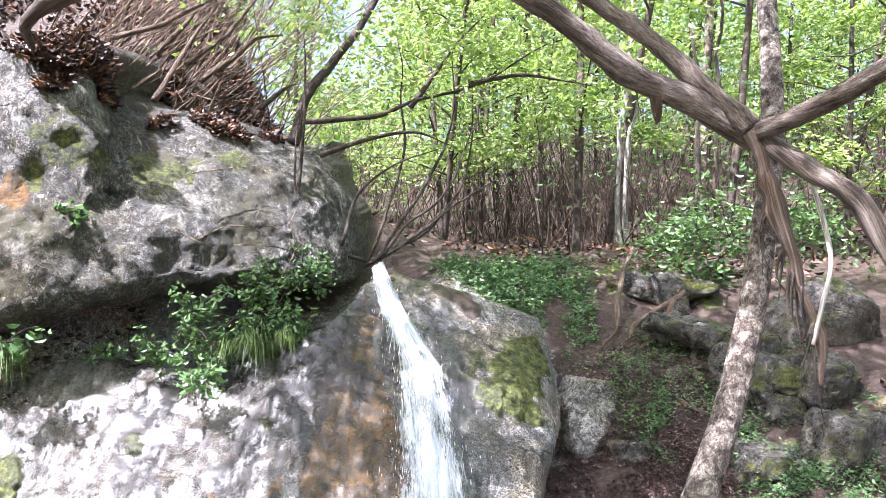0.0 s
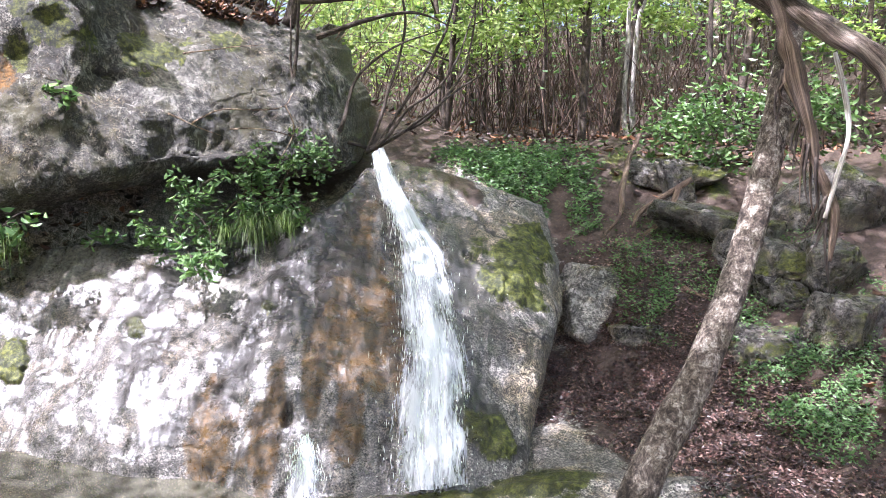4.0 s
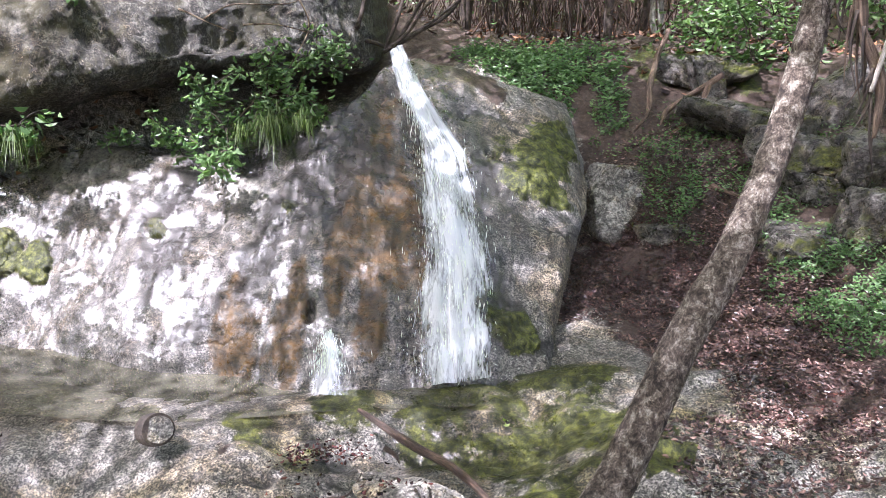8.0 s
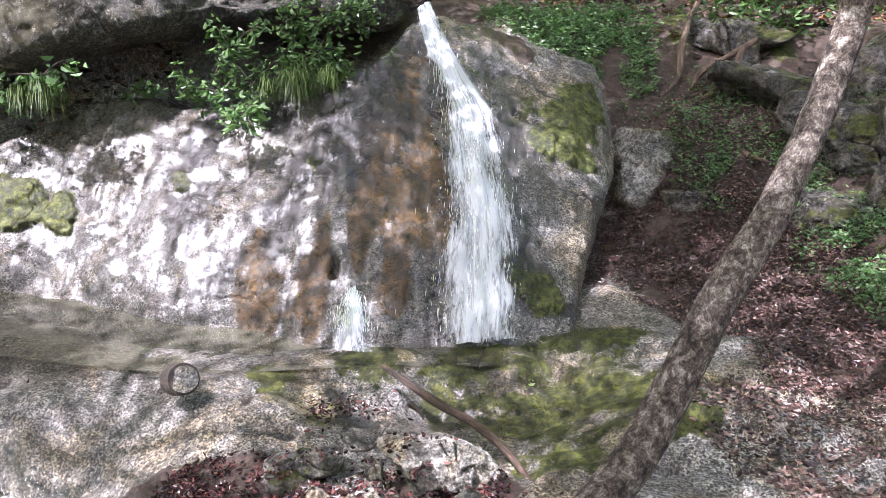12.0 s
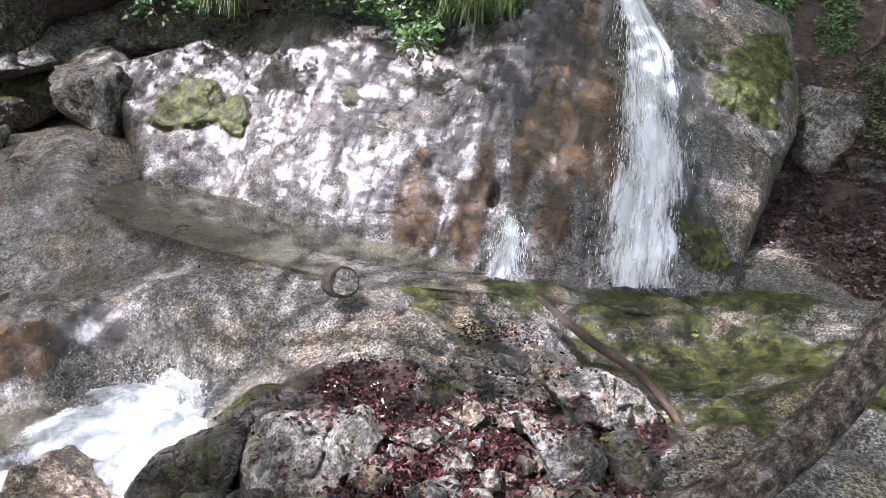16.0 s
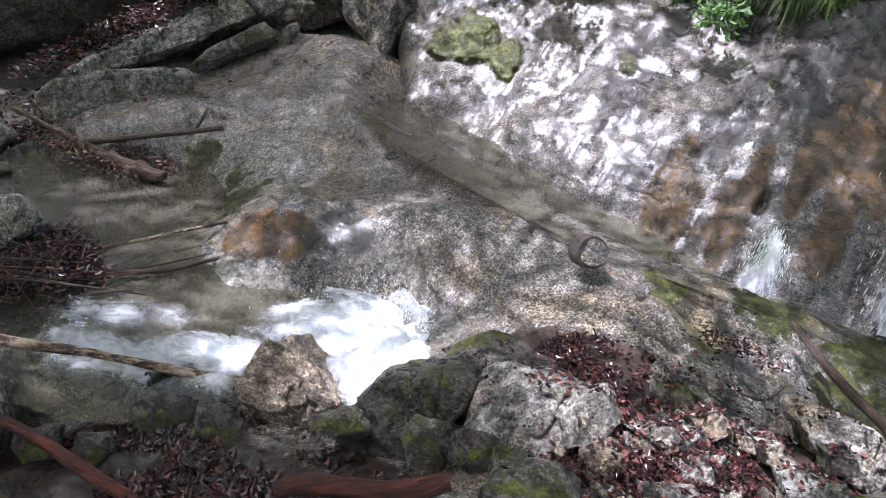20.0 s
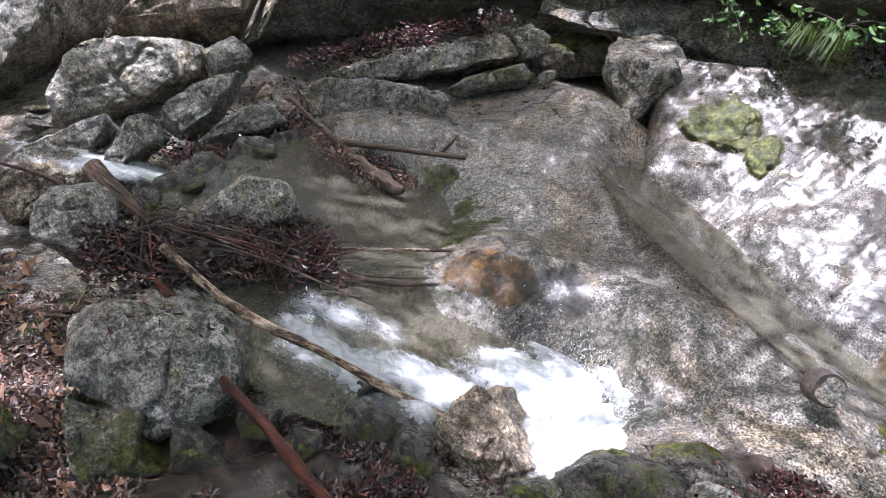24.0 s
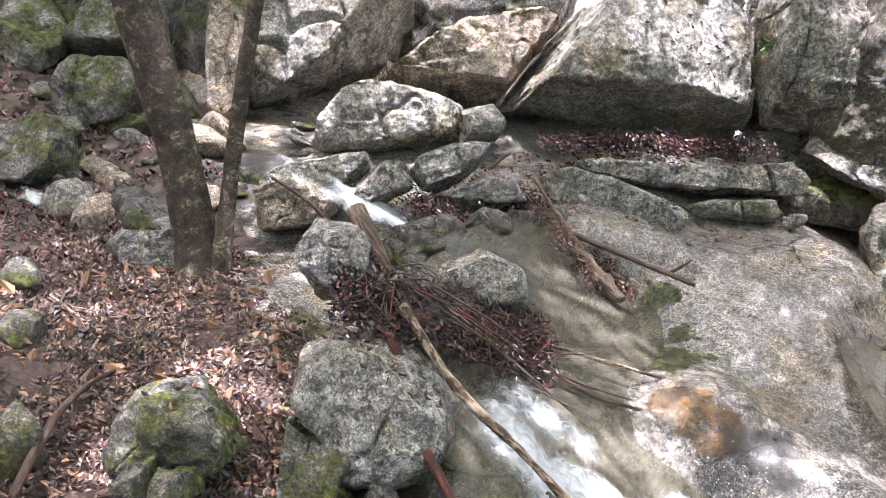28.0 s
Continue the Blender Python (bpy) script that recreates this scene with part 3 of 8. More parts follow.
SLAB = [(-2.55, 2.80, -0.35), (-2.40, 3.50, 0.00), (-3.41, 3.46, -0.12), (-3.90, 3.25, -0.28), (-3.32, 3.98, 0.14), (-2.83, 4.01, 0.09), (-3.01, 2.86, -0.45), (-3.16, 2.91, -0.47), (-3.51, 2.79, -0.46), (-3.67, 2.57, -0.45)]
NEAR = [(-0.90, 2.46, -0.13), (-0.20, 2.63, -0.10), (-1.22, 2.15, -0.23), (-0.48, 2.04, -0.07), (-0.47, 1.66, 0.00), (-0.01, 2.08, -0.02), (-1.16, 1.67, -0.34), (-1.91, 1.41, -0.53), (-1.45, 1.41, -0.42), (-1.94, 1.08, -0.57), (0, 0, 0.05), (0.9, 0.6, 0.1), (-1.3, 0.3, -0.3), (0, -3, 0.1), (3, -3, 0.4), (-3, -3, -0.8)]
LEFT_BANK = [(-2.21, 0.90, -0.71), (-2.25, 0.38, -0.79), (-2.33, 0.04, -0.93), (-3.12, 0.30, -1.16), (-3.29, 0.86, -1.08), (-4.01, 0.02, -1.59), (-3.82, 0.72, -1.34), (-4.84, 0.41, -1.79), (-4.96, 0.01, -2.02), (-4.28, 1.18, -1.39), (-4.37, 1.60, -1.17), (-5.68, 1.15, -1.76), (-5.02, 1.71, -1.29), (-6.98, -0.13, -2.24), (-5.87, 0.63, -2.03), (-10, -3, -2.6), (-10, 2, -2.3), (-9, -8, -1.0)]
RIGHT_BANK = [(0.44, 2.21, 0.08), (0.75, 2.81, 0.04), (1.17, 2.54, 0.05), (1.45, 2.53, 0.07), (1.17, 3.49, 0.07), (1.44, 4.49, 0.36), (1.58, 3.60, 0.18), (1.95, 3.54, 0.21), (1.23, 5.15, 0.75), (1.70, 4.90, 0.69), (2.23, 4.56, 0.69), (1.16, 5.82, 1.07), (1.75, 5.77, 1.08), (2.44, 5.52, 1.11), (0.53, 3.95, 0.02), (0.87, 5.16, 0.37), (4.5, 3.5, 1.0), (7, 2, 2.4), (7, 7, 2.8)]
BENCH = [(0.58, 6.32, 1.33), (0.13, 6.14, 1.45), (0.12, 6.67, 1.50), (1.07, 6.49, 1.42), (2.03, 6.57, 1.45), (2.87, 5.80, 1.30), (-0.51, 9.06, 1.67), (0.89, 10.03, 1.80), (2.29, 9.81, 1.85), (3.57, 9.42, 1.89), (4.46, 8.47, 1.66), (1.18, 13.94, 2.9), (4.07, 13.36, 3.3), (6.50, 12.36, 3.4), (1.84, 21.88, 4.6), (8.45, 22.38, 5.6)]
BEHIND = [(-3.2, 4.6, 0.0), (-2.3, 4.9, 0.4), (-1.4, 4.9, 0.45), (-0.6, 4.6, 0.3), (0.2, 4.7, 0.2), (-3.2, 5.6, 0.7), (-1.5, 5.8, 0.95), (-0.5, 6.0, 1.1), (-2.83, 5.56, 3.09), (-2.47, 6.58, 3.23), (-1.96, 7.42, 3.07), (-3.25, 7.43, 4.23), (-2.54, 8.76, 4.35), (-6.0, 7.0, 3.4), (-4.6, 5.0, 0.4), (-6.5, 4.5, 0.2), (-6.0, 12.0, 4.6), (-1.8, 9.0, 1.7), (-2.0, 14.0, 2.0), (-14, 8, 5), (-10, 20, 5), (12, 14, 4), (25, 25, 7), (-25, 25, 8), (3, 40, 5), (30, -10, 4), (-30, -10, 1), (0, -25, 1)]
KNOTS = np.array(SHELF + BASIN + SLAB + NEAR + LEFT_BANK + RIGHT_BANK + BENCH + BEHIND)


def fit_ground(k):
    d = np.sqrt(((k[:, None, :2] - k[None, :, :2]) ** 2).sum(-1) + 0.03)
    n = len(k)
    a = np.zeros((n + 3, n + 3))
    a[:n, :n] = d - np.eye(n) * 0.02
    a[:n, n:] = np.column_stack([np.ones(n), k[:, :2]])
    a[n:, :n] = a[:n, n:].T
    return np.linalg.solve(a, np.concatenate([k[:, 2], np.zeros(3)]))


GROUND_W = fit_ground(KNOTS)


def ground_z(x, y):
    x, y = np.atleast_1d(np.asarray(x, float)), np.atleast_1d(np.asarray(y, float))
    out = np.empty(len(x))
    for s in range(0, len(x), 20000):
        xs, ys = x[s:s + 20000], y[s:s + 20000]
        d = np.sqrt((xs[:, None] - KNOTS[:, 0]) ** 2 + (ys[:, None] - KNOTS[:, 1]) ** 2 + 0.03)
        out[s:s + 20000] = d @ GROUND_W[:-3] + GROUND_W[-3] + GROUND_W[-2] * xs + GROUND_W[-1] * ys
    return out


def on_ground(x, y, up=0.0):
    return (x, y, float(ground_z(x, y)[0]) + up)


xs = np.concatenate([np.linspace(-60, -8, 27)[:-1], np.linspace(-8, -5, 60)[:-1], np.arange(-5, 2.6, 0.028), np.linspace(2.6, 6, 60), np.linspace(6, 60, 40)[1:]])
ys = np.concatenate([np.linspace(-40, -2, 20)[:-1], np.linspace(-2, 0, 30)[:-1], np.arange(0, 4.6, 0.028), np.linspace(4.6, 9, 90), np.linspace(9, 70, 80)[1:]])
gx, gy = [a.ravel() for a in np.meshgrid(xs, ys, indexing="ij")]
gz = ground_z(gx, gy)
gp = np.column_stack([gx, gy, gz])
RUST_GROUND = [((-2.44, 2.42, -0.38), 0.13), ((-2.33, 2.5, -0.36), 0.12), ((-2.95, 2.55, -0.55), 0.06)]
MOSS_GROUND = [((0.3, 2.6, -0.08), 0.2), ((0.5, 2.45, 0.0), 0.16), ((0.45, 3.35, 0.00), 0.26), ((0.24, 3.27, -0.05), 0.28), ((-0.06, 3.20, -0.08), 0.28), ((-0.45, 3.18, -0.08), 0.17), ((0.11, 2.95, -0.10), 0.26), ((0.47, 3.07, -0.05), 0.24), ((0.32, 2.95, -0.02), 0.3), ((0.61, 2.81, 0.00), 0.28), ((-0.67, 2.92, -0.20), 0.2), ((-0.84, 3.09, -0.10), 0.12), ((-2.82, 2.67, -0.47), 0.14), ((-3.05, 2.62, -0.48), 0.14), ((-3.30, 2.56, -0.48), 0.13), ((-3.52, 2.50, -0.45), 0.12), ((-3.30, 2.88, -0.45), 0.1), ((-2.99, 2.89, -0.46), 0.1), ((-2.74, 2.85, -0.46), 0.08), ((-3.11, 1.00, -0.89), 0.25), ((-2.63, 0.92, -0.79), 0.2), ((1.94, 4.22, 0.53), 0.25), ((1.77, 6.43, 1.35), 0.5)]
soil_n = fbm(gp, 1.6, 4, 21)
# litter: the mound and gully by the fall, the hill, the left bank, pockets among the near stones
litter = np.maximum.reduce([
    spots(gp, [((1.35, 4.15, 0.22), 0.62), ((1.53, 3.96, 0.16), 0.5), ((0.78, 4.79, 0.08), 0.22), ((0.63, 4.25, 0.00), 0.15), ((1.62, 3.19, 0.08), 0.3)], 0.25),
    smooth(5.6, 6.4, gy + 0.3 * soil_n),
    smooth(-2.75, -3.1, gx + 0.35 * soil_n) * smooth(0.95, 0.6, gy + 0.2 * soil_n + (gx + 3) * 0.05),
    smooth(1.2, 0.7, gy + 0.4 * soil_n),
    smooth(0.75, 1.05, gx + 0.3 * soil_n) * smooth(3.0, 3.6, gy + 0.4 * soil_n) * 0.9,
    smooth(1.5, 2.0, gx + 0.3 * soil_n) * 0.8,
    smooth(-5.0, -5.5, gx + 0.3 * soil_n + 0.25 * (gy - 1)) * smooth(1.1, 0.6, gy),
    spots(gp, [((-1.75, 1.15, -0.45), 0.35), ((-1.95, 0.85, -0.55), 0.4), ((-1.5, 1.42, -0.4), 0.22), ((-1.25, 1.45, -0.3), 0.25)], 0.35),
    spots(gp, [((-0.85, 2.31, -0.10), 0.28), ((-0.48, 2.04, -0.07), 0.35), ((-0.72, 1.85, -0.10), 0.25), ((-0.12, 2.29, -0.08), 0.22), ((-0.29, 1.85, -0.02), 0.3)], 0.5),
    0.75 * spots(gp, [((-3.53, 2.29, -0.62), 0.3), ((-3.81, 2.17, -0.65), 0.3), ((-3.21, 2.41, -0.62), 0.22), ((-3.18, 2.46, -0.60), 0.2)], 0.4)])
moss_g = spots(gp, MOSS_GROUND, 0.55, 7.0)
wet_g = np.maximum.reduce([smooth(0.6, 0.1, np.abs(gz + 0.55)) * smooth(3.2, 2.6, gy) * smooth(1.0, 1.3, gy), smooth(0.12, -0.03, gz) * smooth(2.4, 3.0, gy) * 0.7, spots(gp, [((-2.38, 3.31, 0.08), 0.5), ((-3.25, 2.92, -0.37), 0.5), ((-2.82, 3.36, -0.12), 0.8), ((-2.12, 2.38, -0.25), 0.5), ((0.23, 3.05, -0.05), 0.6), ((-1.75, 1.15, -0.45), 0.5), ((-2.0, 0.85, -0.55), 0.4), ((-1.35, 1.4, -0.3), 0.35)], 0.4) * 0.8])
ridge = fbm(gp * np.array([0.4, 1.7, 0.0]), 2.6, 4, 71, 0.6)
shelf = smooth(-1.2, -0.5, gx) * smooth(2.0, 2.4, gy) * smooth(3.7, 3.3, gy)
stripes = fbm(gp * np.array([0.45, 2.4, 0.0]) + np.array([0.0, 0.5, 0.0]), 3.0, 4, 77, 0.6)
algae_g = spots(gp, MOSS_GROUND, 1.0, 3.0) * smooth(-2.3, -1.6, gx) * (1 - 0.5 * smooth(0.1, -0.2, stripes))
moss_g = moss_g * (1 - 0.55 * shelf * smooth(0.08, -0.16, stripes)) * 1.25
bedrock = smooth(0.7, 1.4, gy) * smooth(5.6, 4.8, gy) * (1 - litter)
ledge = np.abs(fbm(gp * np.array([0.7, 1.3, 0.0]), 1.9, 4, 83, 0.55))
gz = gz - bedrock * 0.03 * smooth(0.05, 0.0, ledge)
gz = gz + bedrock * ((0.02 + 0.025 * shelf) * fbm(gp, 1.5, 3, 5) + (0.009 + 0.012 * shelf) * fbm(gp, 6, 3, 6) - 0.016 * np.abs(fbm(gp, 3.1, 4, 7)) + 0.006 * fbm(gp, 22, 2, 8) + shelf * 0.045 * ridge) + (1 - bedrock) * (0.06 * fbm(gp, 1.2, 3, 11) + 0.03 * fbm(gp, 8, 3, 12)) + moss_g * 0.012
# the hollow of the pool at the wall's foot, with a level shore
t_pool = np.clip((gx + 2.45) / 2.15, 0, 1)
d_pool = np.hypot(gx - (-2.45 + 2.15 * t_pool), gy - (3.72 - 0.16 * np.sin(t_pool * math.pi))) + 0.03 * fbm(gp, 4.0, 3, 15)
shore = smooth(0.58, 0.38, d_pool) * smooth(3.0, 3.1, gy)
gz = gz * (1 - shore) + (-0.025 + 0.3 * (gz + 0.025)) * shore
gz = gz - 0.14 * smooth(0.36, 0.16, d_pool)
gp[:, 2] = gz
GZ = gz.reshape(len(xs), len(ys))


def ground_at(x, y):
    """Height of the finished ground."""
    x, y = np.atleast_1d(np.asarray(x, float)), np.atleast_1d(np.asarray(y, float))
    i = np.clip(np.searchsorted(xs, x) - 1, 0, len(xs) - 2)
    j = np.clip(np.searchsorted(ys, y) - 1, 0, len(ys) - 2)
    a = (x - xs[i]) / (xs[i + 1] - xs[i])
    b = (y - ys[j]) / (ys[j + 1] - ys[j])
    return (GZ[i, j] * (1 - a) + GZ[i + 1, j] * a) * (1 - b) + (GZ[i, j + 1] * (1 - a) + GZ[i + 1, j + 1] * a) * b


ground = big_mesh("ground", gp, grid_faces(len(xs), len(ys)), MAT_GROUND)
# pale: light bed rock under the stream pool, lightened further for sun on it
give(ground, soil=np.maximum(litter, 0.5 * spots(gp, [((-1.70, 3.35, -0.05), 0.2), ((-2.43, 3.40, -0.05), 0.2), ((-1.97, 3.98, -0.05), 0.14), ((-0.57, 2.88, -0.10), 0.1), ((-0.91, 2.83, -0.10), 0.1)], 0.5, 7.0)) * (1 - moss_g * 0.6), moss=moss_g, algae=algae_g, wet=wet_g, rust=spots(gp, RUST_GROUND, 0.35) * 2.0, pale=spots(gp, [((-2.51, 2.03, -0.62), 0.35), ((-2.28, 2.16, -0.60), 0.25), ((-1.83, 2.49, -0.25), 0.22), ((-2.37, 1.89, -0.45), 0.3), ((-1.93, 2.29, -0.30), 0.2)], 0.5), dark=spots(gp, [((-2.2, 2.58, -0.30), 0.13), ((-2.1, 2.62, -0.28), 0.09), ((-0.49, 2.93, -0.10), 0.12), ((-1.67, 2.80, -0.05), 0.05), ((-5.27, 0.92, -1.74), 0.8)], 0.6) + 0.55 * smooth(0.04, 0.0, ledge) * bedrock)
tagged(ground, "grey bedrock stream bed with moss, brown leaf litter banks and hillside", "ground", kind="structure")

# ---- the wet wall and fall slab ----
WALL = [
    [(-2.75, 3.74, -0.04), (-2.93, 3.87, 0.15), (-3.09, 3.99, 0.32), (-3.21, 4.12, 0.48)],
    [(-2.07, 3.73, -0.03), (-2.31, 3.98, 0.22), (-2.54, 4.19, 0.44), (-2.75, 4.40, 0.67)],
    [(-1.91, 3.67, -0.08), (-2.02, 3.97, 0.26), (-2.12, 4.29, 0.59), (-2.20, 4.59, 0.93)],
    [(-1.06, 3.40, -0.07), (-1.14, 3.73, 0.26), (-1.24, 4.10, 0.55), (-1.36, 4.55, 0.90)],
    [(-0.51, 3.27, -0.03), (-0.62, 3.66, 0.33), (-0.66, 4.11, 0.66), (-0.73, 4.77, 1.14)],
    [(-0.06, 3.32, -0.03), (-0.11, 3.84, 0.40), (-0.24, 4.50, 0.88), (-0.45, 5.42, 1.46)],
    [(0.25, 3.42, -0.01), (0.27, 3.99, 0.37), (0.22, 4.59, 0.81), (-0.04, 5.54, 1.41)],
    [(0.49, 3.58, 0.01), (0.64, 4.25, 0.34), (0.82, 4.91, 0.67), (0.74, 5.49, 1.16)],
]


def surface(table, u, v):
    """A smooth sheet through a table of points; u along its rows, v across."""
    t = np.array(table, float)

    def cubic(q, i, f):
        q = np.concatenate([2 * q[:1] - q[1:2], q, 2 * q[-1:] - q[-2:-1]], 0)
        a, b, c, d = q[i], q[i + 1], q[i + 2], q[i + 3]
        f = f.reshape(-1, *([1] * (a.ndim - 1)))
        return 0.5 * (2 * b + (c - a) * f + (2 * a - 5 * b + 4 * c - d) * f ** 2 + (3 * b - a - 3 * c + d) * f ** 3)
    nu, nv = t.shape[:2]
    su = np.clip(u, 0, 1) * (nu - 1) * 0.999999
    sv = np.clip(v, 0, 1) * (nv - 1) * 0.999999
    iu, iv = su.astype(int), sv.astype(int)
    rows = np.stack([cubic(t[:, k], iu, su - iu) for k in range(nv)], 0)
    q = np.concatenate([2 * rows[:1] - rows[1:2], rows, 2 * rows[-1:] - rows[-2:-1]], 0)
    j = np.arange(len(u))
    a, b, c, d = q[iv, j], q[iv + 1, j], q[iv + 2, j], q[iv + 3, j]
    f = (sv - iv)[:, None]
    return 0.5 * (2 * b + (c - a) * f + (2 * a - 5 * b + 4 * c - d) * f ** 2 + (3 * b - a - 3 * c + d) * f ** 3)


def grooves(p, lines, width):
    """1 in the middle of a crack, 0 outside it; lines are lists of points."""
    out = np.zeros(len(p))
    jitter = 0.02 * np.stack([vnoise(p, 9.0, 60 + k) for k in range(3)], 1)
    for line in lines:
        q = np.array(line, float)
        for a, b in zip(q[:-1], q[1:]):
            d = b - a
            t = np.clip(((p + jitter - a) @ d) / (d @ d), 0, 1)
            r = np.linalg.norm(p + jitter - a - t[:, None] * d, axis=1)
            out = np.maximum(out, smooth(width, width * 0.25, r))
    return out


def sheet(name, table, nu, nv, mat, rough, depth, push, seed=0, wrap=0.12, cracks=(), crack=0.03, foot=(0.0, 0.0, 0.0), stretch=(1.0, 1.0, 1.0)):
    """A slab of stone: the sheet, roughened, with its rims turned back by depth along push."""
    uu, vv = [a.ravel() for a in np.meshgrid(np.linspace(0, 1, nu), np.linspace(0, 1, nv), indexing="ij")]
    p = surface(table, uu, vv)
    g = p.reshape(nu, nv, 3)
    n = np.cross(np.gradient(g, axis=0), np.gradient(g, axis=1)).reshape(-1, 3)
    n /= np.linalg.norm(n, axis=1)[:, None] + 1e-9
    if (n @ np.array(push)).mean() > 0:
        n = -n
    d = rough * (fbm(p, 1.3, 4, seed, 0.55) - 0.7 * np.abs(fbm(p + 5, 2.3, 4, seed + 4))) + 0.22 * rough * fbm(p * np.array(stretch), 7, 4, seed + 6, 0.6) - 0.14 * rough * np.abs(fbm(p * np.array(stretch), 5.0, 4, seed + 7)) + 0.04 * rough * fbm(p, 25, 2, seed + 8)
    if cracks:
        d = d - 0.05 * grooves(p, cracks, crack)
    p = p + n * d[:, None]
    e = np.minimum.reduce([uu, 1 - uu, (1 - vv)]) / wrap
    back = np.clip(1 - e, 0, 1) ** 2
    rim = (uu < 1e-6) | (uu > 1 - 1e-6) | (vv > 1 - 1e-6)
    p = p + np.array(push) * (np.where(rim, depth, back * depth * 0.16))[:, None]
    p[vv < 1e-6] += np.array(foot)
    ob = big_mesh(name, p, grid_faces(nu, nv), mat)
    return ob, p, uu, vv, n


wall, wp, wu, wv, wn_ = sheet("rock_wall", WALL, 330, 190, MAT_WALL, 0.045, 0.9, (0.0, 0.9, -0.25), 3, 0.04, [[(-2.51, 4.20, 0.62), (-2.32, 4.26, 0.66), (-2.16, 4.29, 0.65), (-2.12, 4.38, 0.72), (-2.01, 4.45, 0.84)], [(0.12, 4.82, 1.04), (0.34, 4.86, 0.97)], [(0.18, 4.76, 0.92), (0.31, 4.75, 0.86)], [(-0.88, 4.14, 0.77), (-0.73, 3.72, 0.42), (-0.69, 3.57, 0.24)], [(-3.14, 3.92, 0.37), (-3.02, 4.04, 0.49), (-2.78, 4.17, 0.59)]], foot=(0.0, 0.08, -0.35), stretch=(1.6, 0.35, 0.35))
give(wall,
     wet=np.clip(smooth(0.95, 0.8, wu) * 0.95 - 0.7 * spots(wp, [((-2.55, 4.09, 0.35), 0.22), ((-2.29, 4.11, 0.32), 0.16)], 0.4) - 0.5 * spots(wp, [((-1.14, 4.22, 0.75), 0.22), ((0.66, 5.07, 0.93), 0.4)], 0.4), 0, 1),
     moss=spots(wp, [((-2.55, 4.09, 0.35), 0.2), ((-2.29, 4.11, 0.32), 0.13), ((0.47, 4.88, 0.84), 0.25), ((0.42, 4.66, 0.67), 0.2), ((0.63, 5.08, 0.97), 0.2), ((-1.65, 4.11, 0.54), 0.1), ((0.31, 3.71, 0.16), 0.17), ((-0.89, 4.07, 0.72), 0.09)], 0.45, 6.0),
     rust=spots(wp, [((-1.09, 3.59, 0.14), 0.15), ((-0.79, 3.52, 0.17), 0.13), ((-0.79, 3.71, 0.42), 0.06), ((-0.60, 3.86, 0.44), 0.1), ((-0.53, 4.49, 1.01), 0.16), ((-0.52, 4.13, 0.68), 0.14), ((-0.40, 3.61, 0.23), 0.1), ((-0.33, 4.02, 0.53), 0.14)], 0.45, 6.0, 5, 3.4),
     pale=spots(wp, [((-1.15, 4.27, 0.74), 0.2), ((-0.47, 4.90, 1.10), 0.12), ((-2.16, 4.48, 0.78), 0.3)], 0.5, 5.0),
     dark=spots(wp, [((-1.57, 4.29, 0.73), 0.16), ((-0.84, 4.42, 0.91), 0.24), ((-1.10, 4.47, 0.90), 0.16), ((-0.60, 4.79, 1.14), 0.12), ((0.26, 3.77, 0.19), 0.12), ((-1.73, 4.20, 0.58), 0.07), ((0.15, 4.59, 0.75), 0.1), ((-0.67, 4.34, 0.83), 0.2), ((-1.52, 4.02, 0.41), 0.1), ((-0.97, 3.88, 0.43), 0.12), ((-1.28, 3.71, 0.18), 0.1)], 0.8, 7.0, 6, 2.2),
     soil=spots(wp, [((0.08, 5.44, 1.34), 0.14), ((0.20, 5.33, 1.19), 0.1)], 0.5))
cushion = np.empty(len(wp), np.float32)
wall.data.attributes["moss"].data.foreach_get("value", cushion)
wp = wp + wn_ * (0.035 * smooth(0.45, 0.8, cushion) * (0.7 + 0.5 * fbm(wp, 12.0, 3, 44)))[:, None]
wall.data.vertices.foreach_set("co", wp.astype(np.float32).ravel())
wall.data.update()
tagged(wall, "wet grey rock wall with rust streaks, moss and a waterfall chute", "rock wall", kind="structure")

# ---- the falling water ----
def film(name, path, mat, label, lift=0.02, n=120, m=26, seed=0):
    """Water running down the wall: path rows are (v, u, half width in u)."""
    q = np.array(path)
    vv = np.linspace(q[0, 0], q[-1, 0], n)
    s = np.argsort(q[:, 0])
    uc, hw = np.interp(vv, q[s, 0], q[s, 1]), np.interp(vv, q[s, 0], q[s, 2])
    a = np.linspace(-1, 1, m)
    V = np.repeat(vv, m)
    A = np.tile(a, n)
    U = np.repeat(uc, m) + A * np.repeat(hw, m) + 0.004 * vnoise(np.column_stack([V * 9, A, A]), 1.0, seed)
    ease = smooth(0.0, 0.12, V)
    p = surface(WALL, U / 7.0, V)
    off = lift + 0.05 * (1 - A ** 2) * (0.6 + 0.5 * fbm(np.column_stack([V * 3, A * 2, A * 0]), 2.0, 3, seed))
    p = p + np.array([0.0, -0.8, 0.6]) * off[:, None]
    ob = big_mesh(name, p, grid_faces(n, m), mat)
    give(ob, edge=1 - np.abs(A) ** 1.5 - 0.2 * (1 - ease) + 0.25 * vnoise(np.column_stack([V * 14, A * 2.0, A * 0]), 1.0, seed + 9))
    uvl = ob.data.uv_layers.new(name="flow")
    idx = np.empty(len(ob.data.loops), np.int32)
    ob.data.loops.foreach_get("vertex_index", idx)
    uvs = np.column_stack([A, V * 3.0 * (1 if n > 60 else 1)])[idx]
    uvl.data.foreach_set("uv", uvs.ravel().astype(np.float32))
    return tagged(ob, label, "water", kind="structure")


